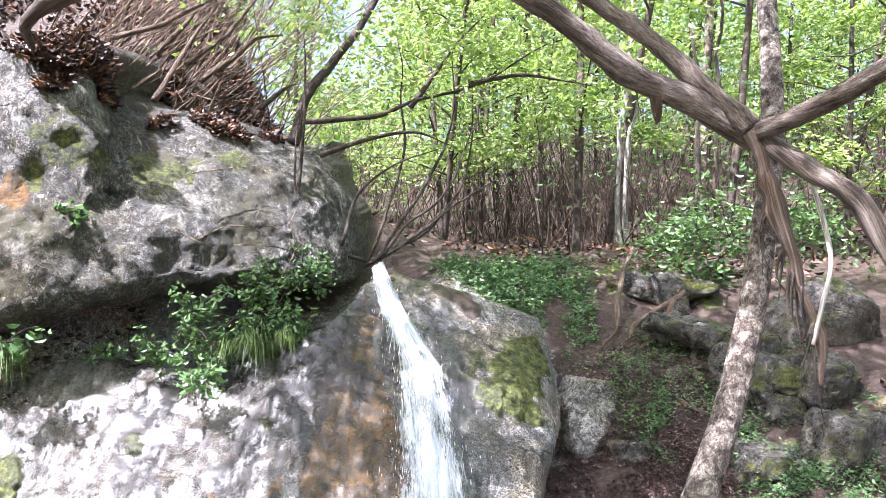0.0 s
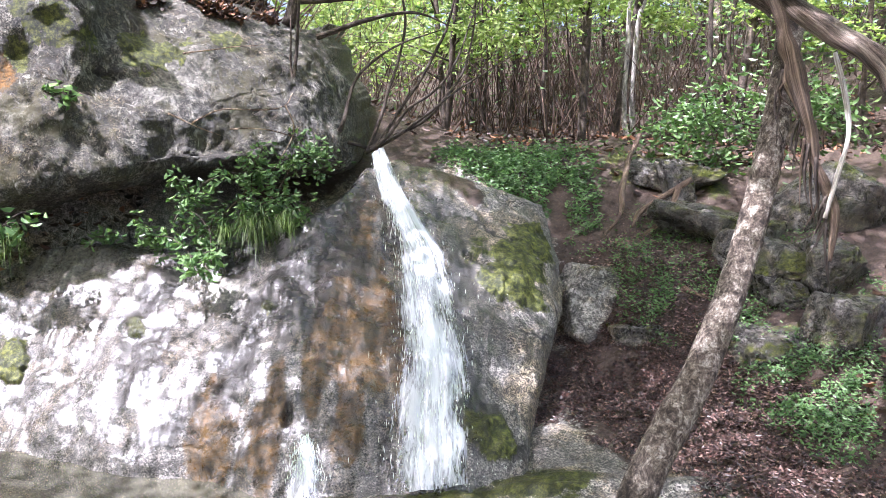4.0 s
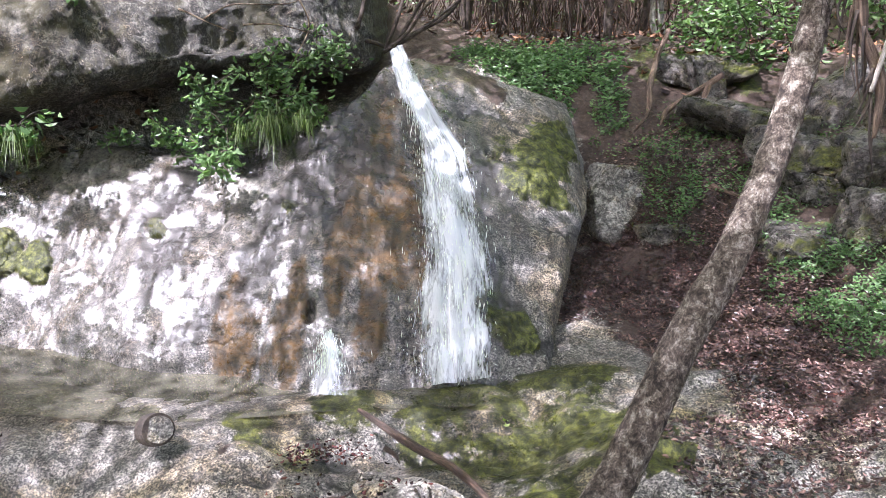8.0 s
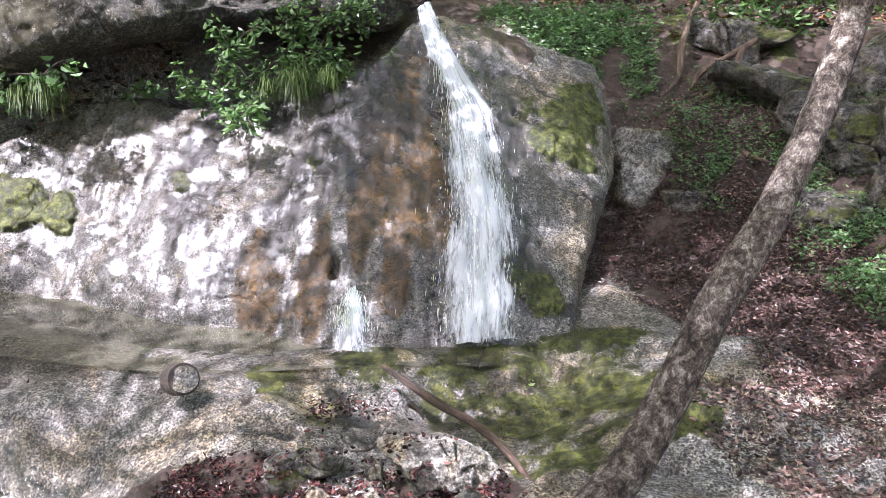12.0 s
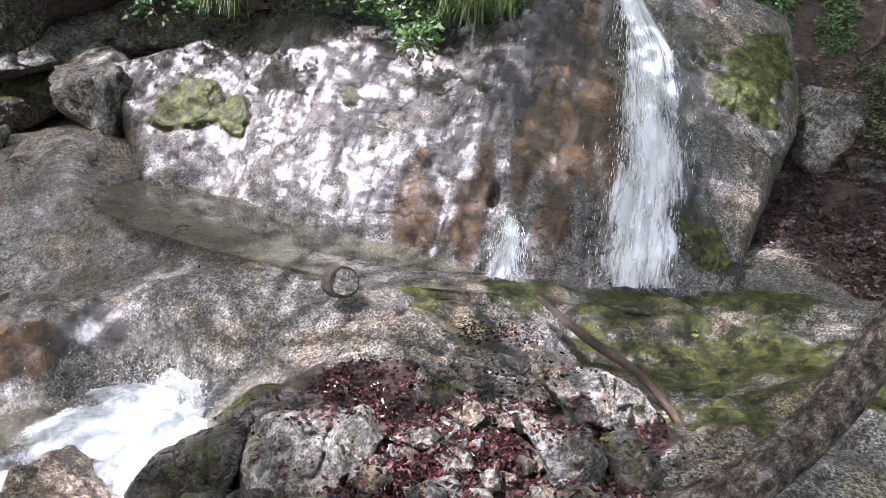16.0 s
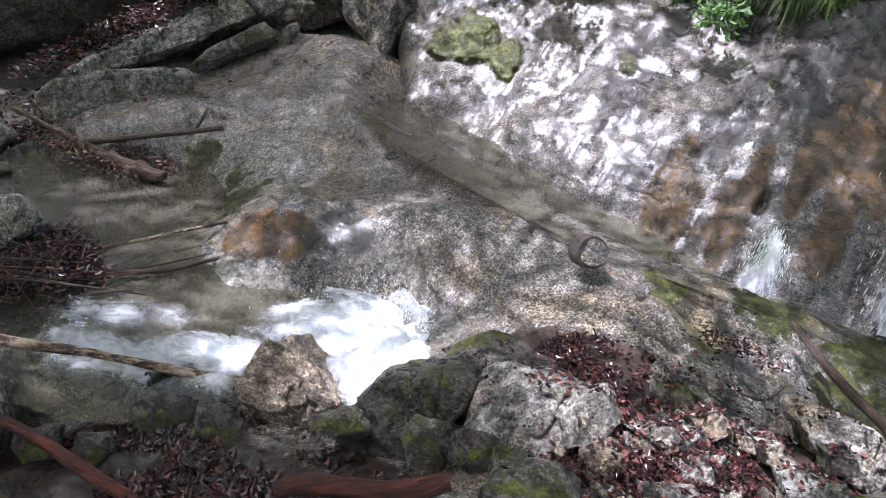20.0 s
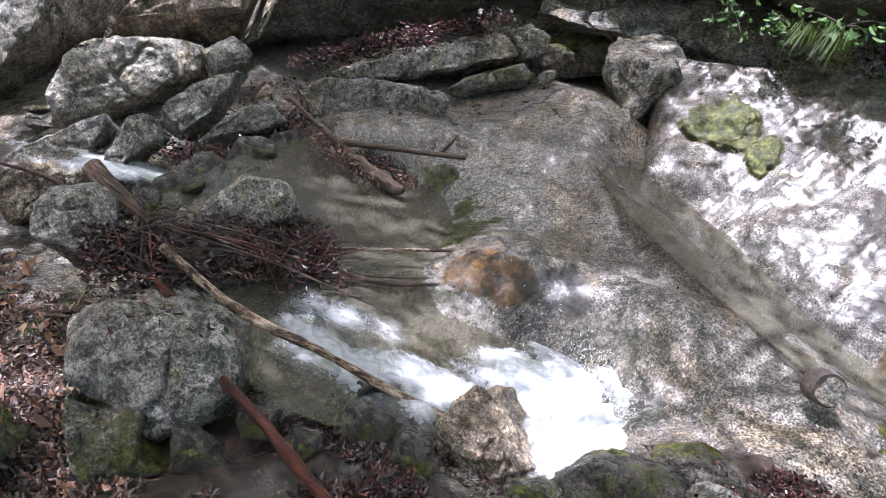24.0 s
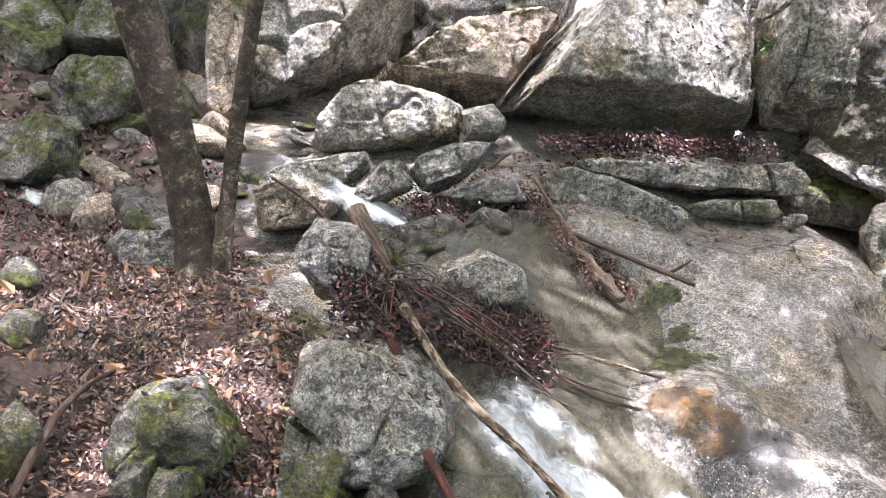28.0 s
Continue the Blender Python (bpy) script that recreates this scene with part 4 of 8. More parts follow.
film("water", [(1.0, 5.0, 0.14), (0.85, 5.08, 0.2), (0.67, 5.28, 0.28), (0.33, 5.26, 0.34), (0.03, 5.24, 0.42)], MAT_FALL, "white water falling down the rock chute into the pool")
film("water", [(1.0, 5.03, 0.2), (0.85, 5.12, 0.3), (0.67, 5.32, 0.5), (0.33, 5.3, 0.62), (0.02, 5.25, 0.75)], MAT_SPRAY, "thin scattered strands of water beside the fall", 0.035, 120, 34, 4)


def drops(name, path, n, spread, seed, label, size=0.016):
    """Flung drops and short threads of water round the fall: path rows as for film."""
    rng = np.random.default_rng(seed)
    q = np.array(path)
    s = np.argsort(q[:, 0])
    V = rng.uniform(max(0.07, q[s[0], 0]), q[s[-1], 0], n)
    hw = np.interp(V, q[s, 0], q[s, 2])
    cl = vnoise(np.column_stack([V * 12, V * 0, V * 0]), 1.0, seed)
    U = np.interp(V, q[s, 0], q[s, 1]) + hw * rng.normal(0.15 * cl, spread, n)
    p = surface(WALL, U / 7.0, V) + np.array([0.0, -0.8, 0.6]) * np.abs(rng.normal(0.04, 0.03, n))[:, None]
    L = size * rng.uniform(0.6, 3.2, n)[:, None] * np.array([[0.02, -0.3, -1.0]]) + rng.normal(0, 0.003, (n, 3))
    w = np.array([[1.0, 0.2, 0.0]]) * rng.uniform(0.0008, 0.0024, n)[:, None]
    v = np.stack([p, p + L * 0.5 + w, p + L, p + L * 0.5 - w], 1).reshape(-1, 3)
    i = np.arange(n)[:, None] * 4
    ob = big_mesh(name, v, i + np.array([[0, 1, 2, 3]]), MAT_DROP, False)
    return tagged(ob, label, "water", kind="stuff")


drops("water_drops", [(0.97, 5.02, 0.12), (0.85, 5.1, 0.2), (0.67, 5.3, 0.34), (0.33, 5.28, 0.44), (0.02, 5.24, 0.5)], 2600, 0.4, 91, "white drops and threads of falling water")
drops("water_drops", [(0.97, 5.02, 0.16), (0.7, 5.35, 0.5), (0.5, 5.45, 0.7), (0.3, 5.35, 0.6), (0.02, 5.3, 0.6)], 350, 0.5, 92, "stray drops flung off the fall", 0.012)
drops("water_drops", [(0.2, 4.0, 0.06), (0.1, 3.97, 0.16), (0.0, 3.95, 0.3)], 700, 0.5, 93, "fine white drops of the small splash", 0.01)

# ---- pools ----
def pool(name, ring, mat, label):
    c = np.mean(np.array(ring), axis=0)
    r = spline([*ring, ring[0]], 60)[:-1]
    verts, faces = [], []
    for k in range(7):
        verts.extend(c + (r - c) * (1 - k / 7))
    verts.append(c)
    n = len(r)
    for k in range(6):
        for i in range(n):
            j = (i + 1) % n
            faces.append((k * n + i, k * n + j, (k + 1) * n + j, (k + 1) * n + i))
    faces.extend((6 * n + i, 6 * n + (i + 1) % n, 7 * n) for i in range(n))
    ob = mesh_object(name, verts, faces, mat)
    return tagged(ob, label, "water", kind="structure")


pool("water", [(-2.95, 4.0, -0.035), (-2.85, 3.5, -0.035), (-2.3, 3.14, -0.035), (-1.3, 3.0, -0.035), (-0.5, 3.15, -0.035), (0.3, 3.3, -0.035), (0.6, 3.75, -0.035), (-0.4, 3.9, -0.035), (-2.0, 4.1, -0.035)], MAT_POOL, "shallow murky pool at the foot of the wall")
pool("water", [(-3.28, 1.34, -0.52), (-3.73, 2.09, -0.52), (-3.94, 2.87, -0.52), (-3.18, 3.65, -0.52), (-2.74, 4.03, -0.52), (-2.21, 2.62, -0.52), (-1.84, 2.83, -0.52), (-1.40, 3.05, -0.52), (-1.18, 2.54, -0.52), (-1.37, 1.90, -0.52), (-1.79, 1.77, -0.52), (-1.93, 1.38, -0.52), (-2.20, 1.20, -0.52), (-2.50, 1.18, -0.52)], MAT_STREAM, "clear stream pool between the rocks")

# ---- overhanging cliff ----
CLIFF = [
    [(-4.52, 4.76, -0.02), (-4.19, 4.17, 0.20), (-4.47, 4.08, 0.49), (-4.95, 4.10, 0.84), (-5.76, 4.23, 1.28)],
    [(-3.89, 5.26, 0.61), (-3.47, 4.47, 0.76), (-4.05, 4.13, 0.82), (-4.57, 4.19, 1.25), (-5.24, 4.44, 1.71)],
    [(-3.04, 5.28, 0.94), (-2.45, 4.31, 1.13), (-2.39, 4.29, 1.53), (-2.43, 4.52, 2.00), (-2.64, 4.79, 2.88)],
    [(-2.47, 5.59, 1.08), (-1.96, 4.51, 1.27), (-1.94, 4.52, 1.60), (-1.99, 4.85, 1.98), (-2.27, 5.26, 2.60)],
    [(-1.67, 5.89, 1.18), (-1.37, 4.89, 1.34), (-1.36, 4.94, 1.69), (-1.48, 5.23, 2.15), (-1.70, 5.68, 2.57)],
    [(-0.95, 6.16, 1.28), (-0.82, 5.37, 1.40), (-0.85, 5.50, 1.86), (-0.98, 5.75, 2.19), (-1.20, 6.14, 2.44)],
    [(-0.72, 6.40, 1.37), (-0.65, 5.80, 1.44), (-0.69, 6.12, 1.85), (-0.87, 6.38, 2.22), (-1.01, 6.67, 2.51)],
]
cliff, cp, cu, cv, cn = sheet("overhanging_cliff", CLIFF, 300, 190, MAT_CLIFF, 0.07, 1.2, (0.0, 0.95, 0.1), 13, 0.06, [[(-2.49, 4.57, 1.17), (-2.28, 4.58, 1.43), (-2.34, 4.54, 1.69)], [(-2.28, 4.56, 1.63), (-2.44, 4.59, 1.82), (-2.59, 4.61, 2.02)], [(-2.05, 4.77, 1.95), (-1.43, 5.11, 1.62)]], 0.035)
give(cliff,
     moss=spots(cp, [((-2.40, 4.70, 2.18), 0.22), ((-2.48, 4.65, 2.27), 0.15), ((-1.45, 5.38, 2.25), 0.16), ((-2.20, 4.80, 2.09), 0.12), ((-1.84, 5.06, 2.09), 0.2), ((-2.43, 4.69, 2.07), 0.2), ((-2.30, 4.84, 2.34), 0.12), ((-1.80, 5.25, 2.42), 0.16)], 0.5, 6.0),
     soil=spots(cp, [((-1.79, 5.29, 2.81), 0.32), ((-2.15, 5.04, 2.82), 0.3), ((-2.47, 4.86, 2.94), 0.3), ((-1.55, 5.71, 2.70), 0.3), ((-2.00, 4.98, 2.30), 0.09), ((-2.40, 4.75, 2.57), 0.09), ((-1.31, 6.00, 2.57), 0.2)], 0.4),
     wet=np.zeros(len(cp)), rust=spots(cp, [((-2.49, 4.44, 1.88), 0.12)], 0.4), pale=0.6 * spots(cp, [((-2.26, 4.83, 2.48), 0.25), ((-2.40, 4.52, 1.47), 0.25), ((-1.67, 5.02, 1.91), 0.25)], 0.6),
     dark=0.35 * spots(cp, [((-1.19, 5.37, 1.74), 0.4), ((-1.42, 5.31, 2.01), 0.25)], 0.6))
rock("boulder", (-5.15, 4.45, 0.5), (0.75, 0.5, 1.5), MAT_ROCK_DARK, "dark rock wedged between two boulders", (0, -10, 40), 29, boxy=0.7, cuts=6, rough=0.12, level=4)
rock("boulder", (-3.47, 4.92, 0.63), (2.2, 0.9, 0.55), MAT_ROCK, "grey layered rock under the overhang", (0, -16, 42), 22, boxy=0.9, cuts=6, rough=0.12, level=6)
tagged(cliff, "huge overhanging grey cliff with lichen, moss and leaf litter", "cliff", kind="structure")

crown_line = spots(cp, [((-1.79, 5.29, 2.81), 0.32), ((-2.15, 5.04, 2.82), 0.3), ((-2.47, 4.86, 2.94), 0.3), ((-1.55, 5.71, 2.70), 0.3), ((-2.00, 4.98, 2.30), 0.09), ((-2.40, 4.75, 2.57), 0.09), ((-1.31, 6.00, 2.57), 0.2)], 0.4)
pick = np.random.default_rng(33).choice(np.nonzero(crown_line > 0.3)[0], 5200)
tagged(leaf_object("leaf_litter", cp[pick] + np.random.default_rng(34).normal(0, 0.015, (len(pick), 3)) + [0, 0, 0.015], np.random.default_rng(35).uniform(0.03, 0.07, len(pick)), MAT_LITTER, 36, droop=0.0, upright=0.4), "brown fallen leaves on the crown of the cliff", "leaf litter", kind="stuff")

# ---- the leaning tree ----
tree = empty("leaning_tree", (-0.03, 1.67, 0.01), "leaning grey-barked tree with a broken fork and hanging dead limbs", "tree")
base = np.array(tree.location)


def rel(*pts):
    return [tuple(np.array(p) - base) for p in pts]


tube("trunk", rel((0.09, 1.68, 0.12), (0.26, 1.82, 0.2), (0.44, 2.0, 0.33), (0.67, 2.26, 0.66), (0.85, 2.43, 0.89), (1.04, 2.64, 1.25), (1.16, 2.77, 1.70), (1.24, 2.91, 2.19), (1.32, 3.19, 2.71), (1.38, 3.44, 3.19)), [0.066, 0.06, 0.056, 0.055, 0.053, 0.049, 0.046, 0.042, 0.04, 0.03], MAT_BARK, tree, rings=90, sides=20, knots=0.07)
tube("broken_limb", rel((1.13, 2.76, 2.06), (0.94, 2.81, 2.19), (0.68, 2.81, 2.30), (0.42, 2.76, 2.47), (0.22, 2.74, 2.59), (-0.03, 2.70, 2.75)), [0.045, 0.05, 0.05, 0.045, 0.045, 0.04], MAT_LIMB, tree, rings=80, sides=18, knots=0.22, seed=3)
tube("broken_limb", rel((1.09, 2.72, 2.10), (0.92, 2.85, 2.30), (0.75, 2.91, 2.47), (0.52, 3.01, 2.65), (0.23, 2.99, 2.81)), [0.042, 0.044, 0.038, 0.034, 0.034], MAT_LIMB, tree, rings=80, sides=18, knots=0.22, seed=4)
tube("limb", rel((1.10, 2.72, 2.08), (1.21, 2.49, 2.14), (1.32, 2.30, 2.23), (1.40, 2.10, 2.34)), [0.036, 0.033, 0.03, 0.028], MAT_LIMB, tree, rings=60, sides=16, knots=0.14, seed=5)
tube("limb", rel((1.13, 2.71, 2.06), (1.22, 2.57, 1.95), (1.30, 2.43, 1.85), (1.36, 2.34, 1.70), (1.40, 2.20, 1.50)), [0.036, 0.034, 0.036, 0.034, 0.03], MAT_LIMB, tree, rings=60, sides=16, knots=0.2, seed=6)
# shaggy bark and roots hanging from the fork
tube("hanging_root", rel((1.06, 2.72, 2.07), (1.13, 2.67, 1.87), (1.19, 2.62, 1.66), (1.21, 2.60, 1.53), (1.27, 2.58, 1.36), (1.27, 2.56, 1.20)), [0.034, 0.024, 0.018, 0.015, 0.016, 0.004], MAT_DEAD, tree, rings=90, sides=18, knots=0.9, seed=8, wander=0.03)
tube("bleached_branch", rel((1.26, 2.61, 1.89), (1.30, 2.60, 1.76), (1.32, 2.59, 1.63), (1.29, 2.58, 1.49), (1.26, 2.57, 1.36)), [0.006, 0.008, 0.01, 0.01, 0.008], MAT_DEAD_WHITE, tree, rings=40, sides=10, knots=0.3, seed=9)
fib = random.Random(5)
shag = spline([(1.06, 2.72, 2.07), (1.13, 2.67, 1.87), (1.19, 2.62, 1.66), (1.21, 2.60, 1.53), (1.27, 2.58, 1.36), (1.27, 2.56, 1.20)], 40)
for k in range(24):
    p0 = shag[fib.randrange(6, 38)] + np.array([fib.uniform(-0.02, 0.025), fib.uniform(-0.02, 0.02), 0])
    ln = fib.uniform(0.08, 0.26)
    pts = [tuple(p0 - base), tuple(p0 - base + np.array([fib.uniform(-0.02, 0.02), 0, -ln * 0.5])), tuple(p0 - base + np.array([fib.uniform(-0.04, 0.05), 0, -ln]))]
    tube("root_fibre", pts, [0.006, 0.004, 0.001], MAT_DEAD if k % 4 == 0 else MAT_BARK_DARK, tree, rings=10, sides=5, knots=0.0)
tube("knot_stub", rel((0.77, 2.80, 2.22), (0.78, 2.81, 2.15), (0.78, 2.82, 2.12)), [0.028, 0.02, 0.004], MAT_DEAD, tree, rings=10, sides=10, knots=0.25)

# ---- boulders and stones ----
TILT28 = (0, -24, 61)
TILT24 = (0, -18, 50)


def stones(rows, mat, label, turn, group, seed, name="boulder", **kw):
    for k, (place, dims) in enumerate(rows):
        rock(name, place, dims, mat, label, turn, seed + k, group=group, **kw)


rock("stone", (-3.67, 3.88, 0.05), (0.14, 0.14, 0.12), MAT_ROCK, "small round grey stone under the ledge", TILT28, 20, level=3)
rock("boulder", (-3.20, 4.16, 0.30), (0.66, 0.65, 0.62), MAT_ROCK, "rounded lichened boulder at the end of the wet wall", TILT24, 4, level=5)
# shade behind the ledge and between boulders is put into the dark stone colour
rock("boulder", (-4.76, 4.44, 0.58), (0.55, 1.2, 1.3), MAT_ROCK_DARK, "boulder behind the ledge, coloured dark for shade", TILT28, 21, boxy=0.8)
stones([((-5.99, 2.22, -1.56), (1.2, 0.8, 0.6)), ((-5.57, 3.18, -1.00), (1.4, 0.6, 0.7)), ((-4.95, 3.14, -0.93), (0.8, 0.6, 0.5)), ((-6.35, 1.74, -1.93), (0.9, 0.7, 0.5)), ((-4.13, 3.71, -0.54), (1.2, 0.5, 0.4)), ((-5.00, 2.42, -1.30), (0.8, 0.5, 0.4)), ((-4.21, 4.37, 0.05), (1.2, 0.7, 0.6))], MAT_ROCK_DARK, "rock deep between the boulders, coloured dark for shade", TILT28, "rocks between the boulders", 240, boxy=0.8, cuts=8)
stones([((-2.20, 0.35, -0.76), (0.16, 0.14, 0.13)), ((-2.24, 0.27, -0.82), (0.1, 0.1, 0.1)), ((-2.46, -0.02, -0.97), (0.24, 0.3, 0.3)), ((-2.24, 0.81, -0.74), (0.22, 0.4, 0.3)), ((-3.13, -0.03, -1.20), (0.18, 0.2, 0.14)), ((-3.64, -0.03, -1.40), (0.2, 0.2, 0.12))], MAT_ROCK_MOSS, "small mossy stone among fallen leaves", (0, -10, 60), "stones on the left bank", 50, name="stone", level=3)
stones([((-4.06, 0.45, -1.46), (0.4, 0.3, 0.2)), ((-4.73, 0.17, -1.80), (0.34, 0.3, 0.24)), ((-4.55, 0.35, -1.68), (0.15, 0.12, 0.08)), ((-4.00, 0.58, -1.33), (0.15, 0.15, 0.12)), ((-3.98, 1.00, -1.35), (0.2, 0.2, 0.1))], MAT_ROCK, "grey stone on the leafy bank", (0, -20, 60), "stones on the left bank", 60, name="stone", level=3)
rock("boulder", (-7.23, -0.24, -2.21), (0.9, 0.8, 0.7), MAT_ROCK_MOSS, "dark mossy outcrop on the far bank", TILT28, 72)
rock("boulder", (-6.10, 0.56, -2.06), (0.8, 0.5, 0.35), MAT_ROCK_MOSS, "low mossy outcrop by the water", TILT28, 73)
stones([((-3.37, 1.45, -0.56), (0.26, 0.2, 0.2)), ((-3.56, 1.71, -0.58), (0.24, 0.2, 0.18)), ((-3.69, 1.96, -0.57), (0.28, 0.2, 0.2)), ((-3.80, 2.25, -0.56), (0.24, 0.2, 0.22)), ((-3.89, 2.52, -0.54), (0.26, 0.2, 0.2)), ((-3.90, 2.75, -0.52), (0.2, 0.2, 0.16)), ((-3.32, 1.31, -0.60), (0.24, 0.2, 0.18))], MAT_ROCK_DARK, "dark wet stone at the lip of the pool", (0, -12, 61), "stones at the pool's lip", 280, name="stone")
# dark stone colour carries the shade behind the slab
rock("boulder", (-7.27, 2.87, -0.53), (2.4, 1.2, 1.3), MAT_ROCK_DARK, "boulder behind the slanting slab, coloured dark for shade", (-20, -30, 61), 291, boxy=0.8, cuts=8)
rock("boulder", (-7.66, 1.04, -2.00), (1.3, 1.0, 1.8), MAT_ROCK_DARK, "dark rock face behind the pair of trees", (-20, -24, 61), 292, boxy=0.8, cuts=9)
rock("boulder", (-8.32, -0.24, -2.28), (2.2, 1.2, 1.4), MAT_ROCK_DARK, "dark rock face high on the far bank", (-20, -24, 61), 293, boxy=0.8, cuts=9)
# broken blocks, one by one

def block_data(profile, depth, seed, edge=10.0, level=6, rough=0.06):
    """A broken stone bounded by flat faces: the sides of a many-cornered face, a tilted front and a back, with worn edges."""
    bm = bmesh.new()
    bmesh.ops.create_icosphere(bm, subdivisions=level, radius=1.0)
    d = np.array([v.co for v in bm.verts])
    f = [tuple(v.index for v in q.verts) for q in bm.faces]
    bm.free()
    rng = np.random.default_rng(seed)
    q = np.array(profile, float)
    half = np.array([np.ptp(q[:, 0]) / 2, np.ptp(q[:, 1]) / 2, depth / 2])
    size = float(np.sort(half)[1])
    d = d * half
    d /= np.linalg.norm(d, axis=1)[:, None]
    planes = []
    for a, b in zip(q, np.roll(q, -1, axis=0)):
        e = b - a
        n = np.array([e[1], -e[0], 0.0]) / (np.linalg.norm(e) + 1e-9)
        h = float(n[:2] @ a)
        n, h = (n, h) if h > 0 else (-n, -h)
        n[2] = rng.uniform(-0.12, 0.3)
        planes.append((n / np.linalg.norm(n), max(h, 0.12 * size)))
    for k in range(4):
        t = rng.uniform(0, 2 * math.pi)
        w = rng.uniform(0.1, 0.55)
        n = np.array([math.cos(t) * w, math.sin(t) * w, 1.0])
        planes.append((n / np.linalg.norm(n), depth / 2 * rng.uniform(0.92, 1.12)))
    planes.append((np.array([0.0, 0.0, -1.0]), depth / 2))
    total, nrm = np.zeros(len(d)), np.zeros((len(d), 3))
    for n, h in planes:
        c = np.clip(d @ n / h, 0, None)
        total += c ** edge
        nrm += (c ** (edge - 1) / h)[:, None] * n
    r = total ** (-1.0 / edge)
    nrm /= np.linalg.norm(nrm, axis=1)[:, None] + 1e-9
    p = d * r[:, None]
    o = p + seed * 3.7
    k = rough * size * (1.1 * fbm(o, 0.8 / size, 4, seed, 0.55) - np.abs(fbm(o, 2.0 / size, 5, seed + 9, 0.6)))
    k += 0.006 * fbm(o, 14.0, 4, seed + 2, 0.6) - 0.008 * np.abs(fbm(o, 6.0, 4, seed + 3, 0.6))
    step = fbm(o * np.array([0.5, 1.0, 1.0]), 1.0 / size, 3, seed + 5)
    k -= rough * size * 0.9 * smooth(0.22, 0.26, step)
    for c in range(2):
        w = fbm(o * np.array([1.0, 0.5, 1.0]) + 7.3 * c, 0.5 / size, 3, seed + 31 * c)
        k -= 0.09 * size * np.exp(-(w / 0.014) ** 2)
    return p + nrm * k[:, None], f


def block(name, place, profile, depth, turn, mat, label, seed, group="", category="rock", **kw):
    v, f = block_data(profile, depth, seed, **kw)
    ob = mesh_object(name, v, f, mat)
    ob.matrix_basis = pose(*place, *turn)
    return tagged(ob, label, category, group)


# faces of the upstream rocks and of the stone pile look down the stream
UPSTREAM = (55.2, -28.7, 72.0)
PILE = (67.4, -6.6, 17.6)
GULLY = (75.9, -0.9, 1.7)
block("boulder", (1.03, 5.16, 0.50), [(-0.23, 0.12), (-0.09, 0.28), (0.17, 0.27), (0.24, 0.08), (0.14, -0.21), (-0.06, -0.33), (-0.17, -0.21)], 0.50, GULLY, MAT_ROCK, "grey block beside the gully", 140, group="rocks on the right bank", edge=22)
block("boulder", (1.32, 4.81, 0.37), [(-0.24, 0.09), (0.08, 0.12), (0.23, -0.03), (0.13, -0.1), (-0.21, -0.08)], 0.35, GULLY, MAT_ROCK_DARK, "dark flat rock over the leaf mound", 141, group="rocks on the right bank", edge=20)
block("boulder", (2.06, 4.73, 0.69), [(-0.18, 0.16), (0.09, 0.11), (0.19, -0.15), (-0.1, -0.13)], 0.40, GULLY, MAT_ROCK_DARK, "dark broken rock on the leafy bank", 163, group="rocks on the right bank", edge=20)
block("boulder", (1.83, 6.15, 1.24), [(-0.16, 0.2), (0.11, 0.14), (0.15, -0.19), (-0.1, -0.15)], 0.50, GULLY, MAT_ROCK_DARK, "dark broken rock on the leafy bank", 164, group="rocks on the right bank", edge=16)
block("boulder", (-4.62, 4.21, 0.79), [(-0.38, 0.18), (-0.27, 0.54), (0.51, 0.54), (0.51, -0.5), (-0.02, -0.44), (-0.35, -0.32)], 0.70, UPSTREAM, MAT_ROCK_BIG, "grey overhanging rock beside the large boulder", 165, edge=16, level=7)
block("boulder", (-5.33, 3.55, -0.07), [(-0.97, -0.29), (-0.75, 0.02), (-0.51, 0.34), (-0.22, 0.63), (0.52, 0.67), (0.85, 0.3), (0.85, -0.36), (0.78, -0.53), (0.0, -0.44), (-0.55, -0.33)], 1.50, UPSTREAM, MAT_ROCK_BIG, "large cracked grey boulder above the ledge", 5, level=7, edge=28, rough=0.045)
block("boulder", (-5.81, 2.67, -0.47), [(-0.86, -0.24), (-0.46, 0.08), (0.01, 0.24), (0.49, 0.36), (0.61, 0.26), (0.41, -0.02), (0.13, -0.36), (-0.34, -0.3)], 0.80, UPSTREAM, MAT_ROCK_TAN, "slanting brown-stained slab under the large boulder", 16, edge=32)
block("boulder", (-5.37, 2.04, -1.04), [(-0.53, -0.1), (-0.34, 0.2), (-0.12, 0.3), (0.3, 0.22), (0.57, 0.1), (0.5, -0.08), (0.18, -0.18), (-0.12, -0.23), (-0.45, -0.22)], 0.70, UPSTREAM, MAT_ROCK_PALE, "pale sunlit boulder with a dark undercut beside the stream", 6, edge=18)
block("boulder", (-4.96, 2.47, -0.60), [(-0.14, 0.07), (0.06, 0.13), (0.14, 0.01), (0.08, -0.09), (-0.15, -0.12)], 0.30, UPSTREAM, MAT_ROCK_BIG, "small squarish grey rock wedged beside the pale boulder", 501, edge=20)
block("boulder", (-6.66, 1.87, -1.43), [(-0.7, -0.26), (-0.66, 0.29), (-0.43, 0.72), (0.8, 0.72), (0.86, 0.25), (0.46, 0.04), (0.12, -0.53), (-0.11, -0.65), (-0.34, -0.57)], 1.50, UPSTREAM, MAT_ROCK_BIG, "tall lichened boulder with a long crack", 7, level=7, edge=24, rough=0.05)
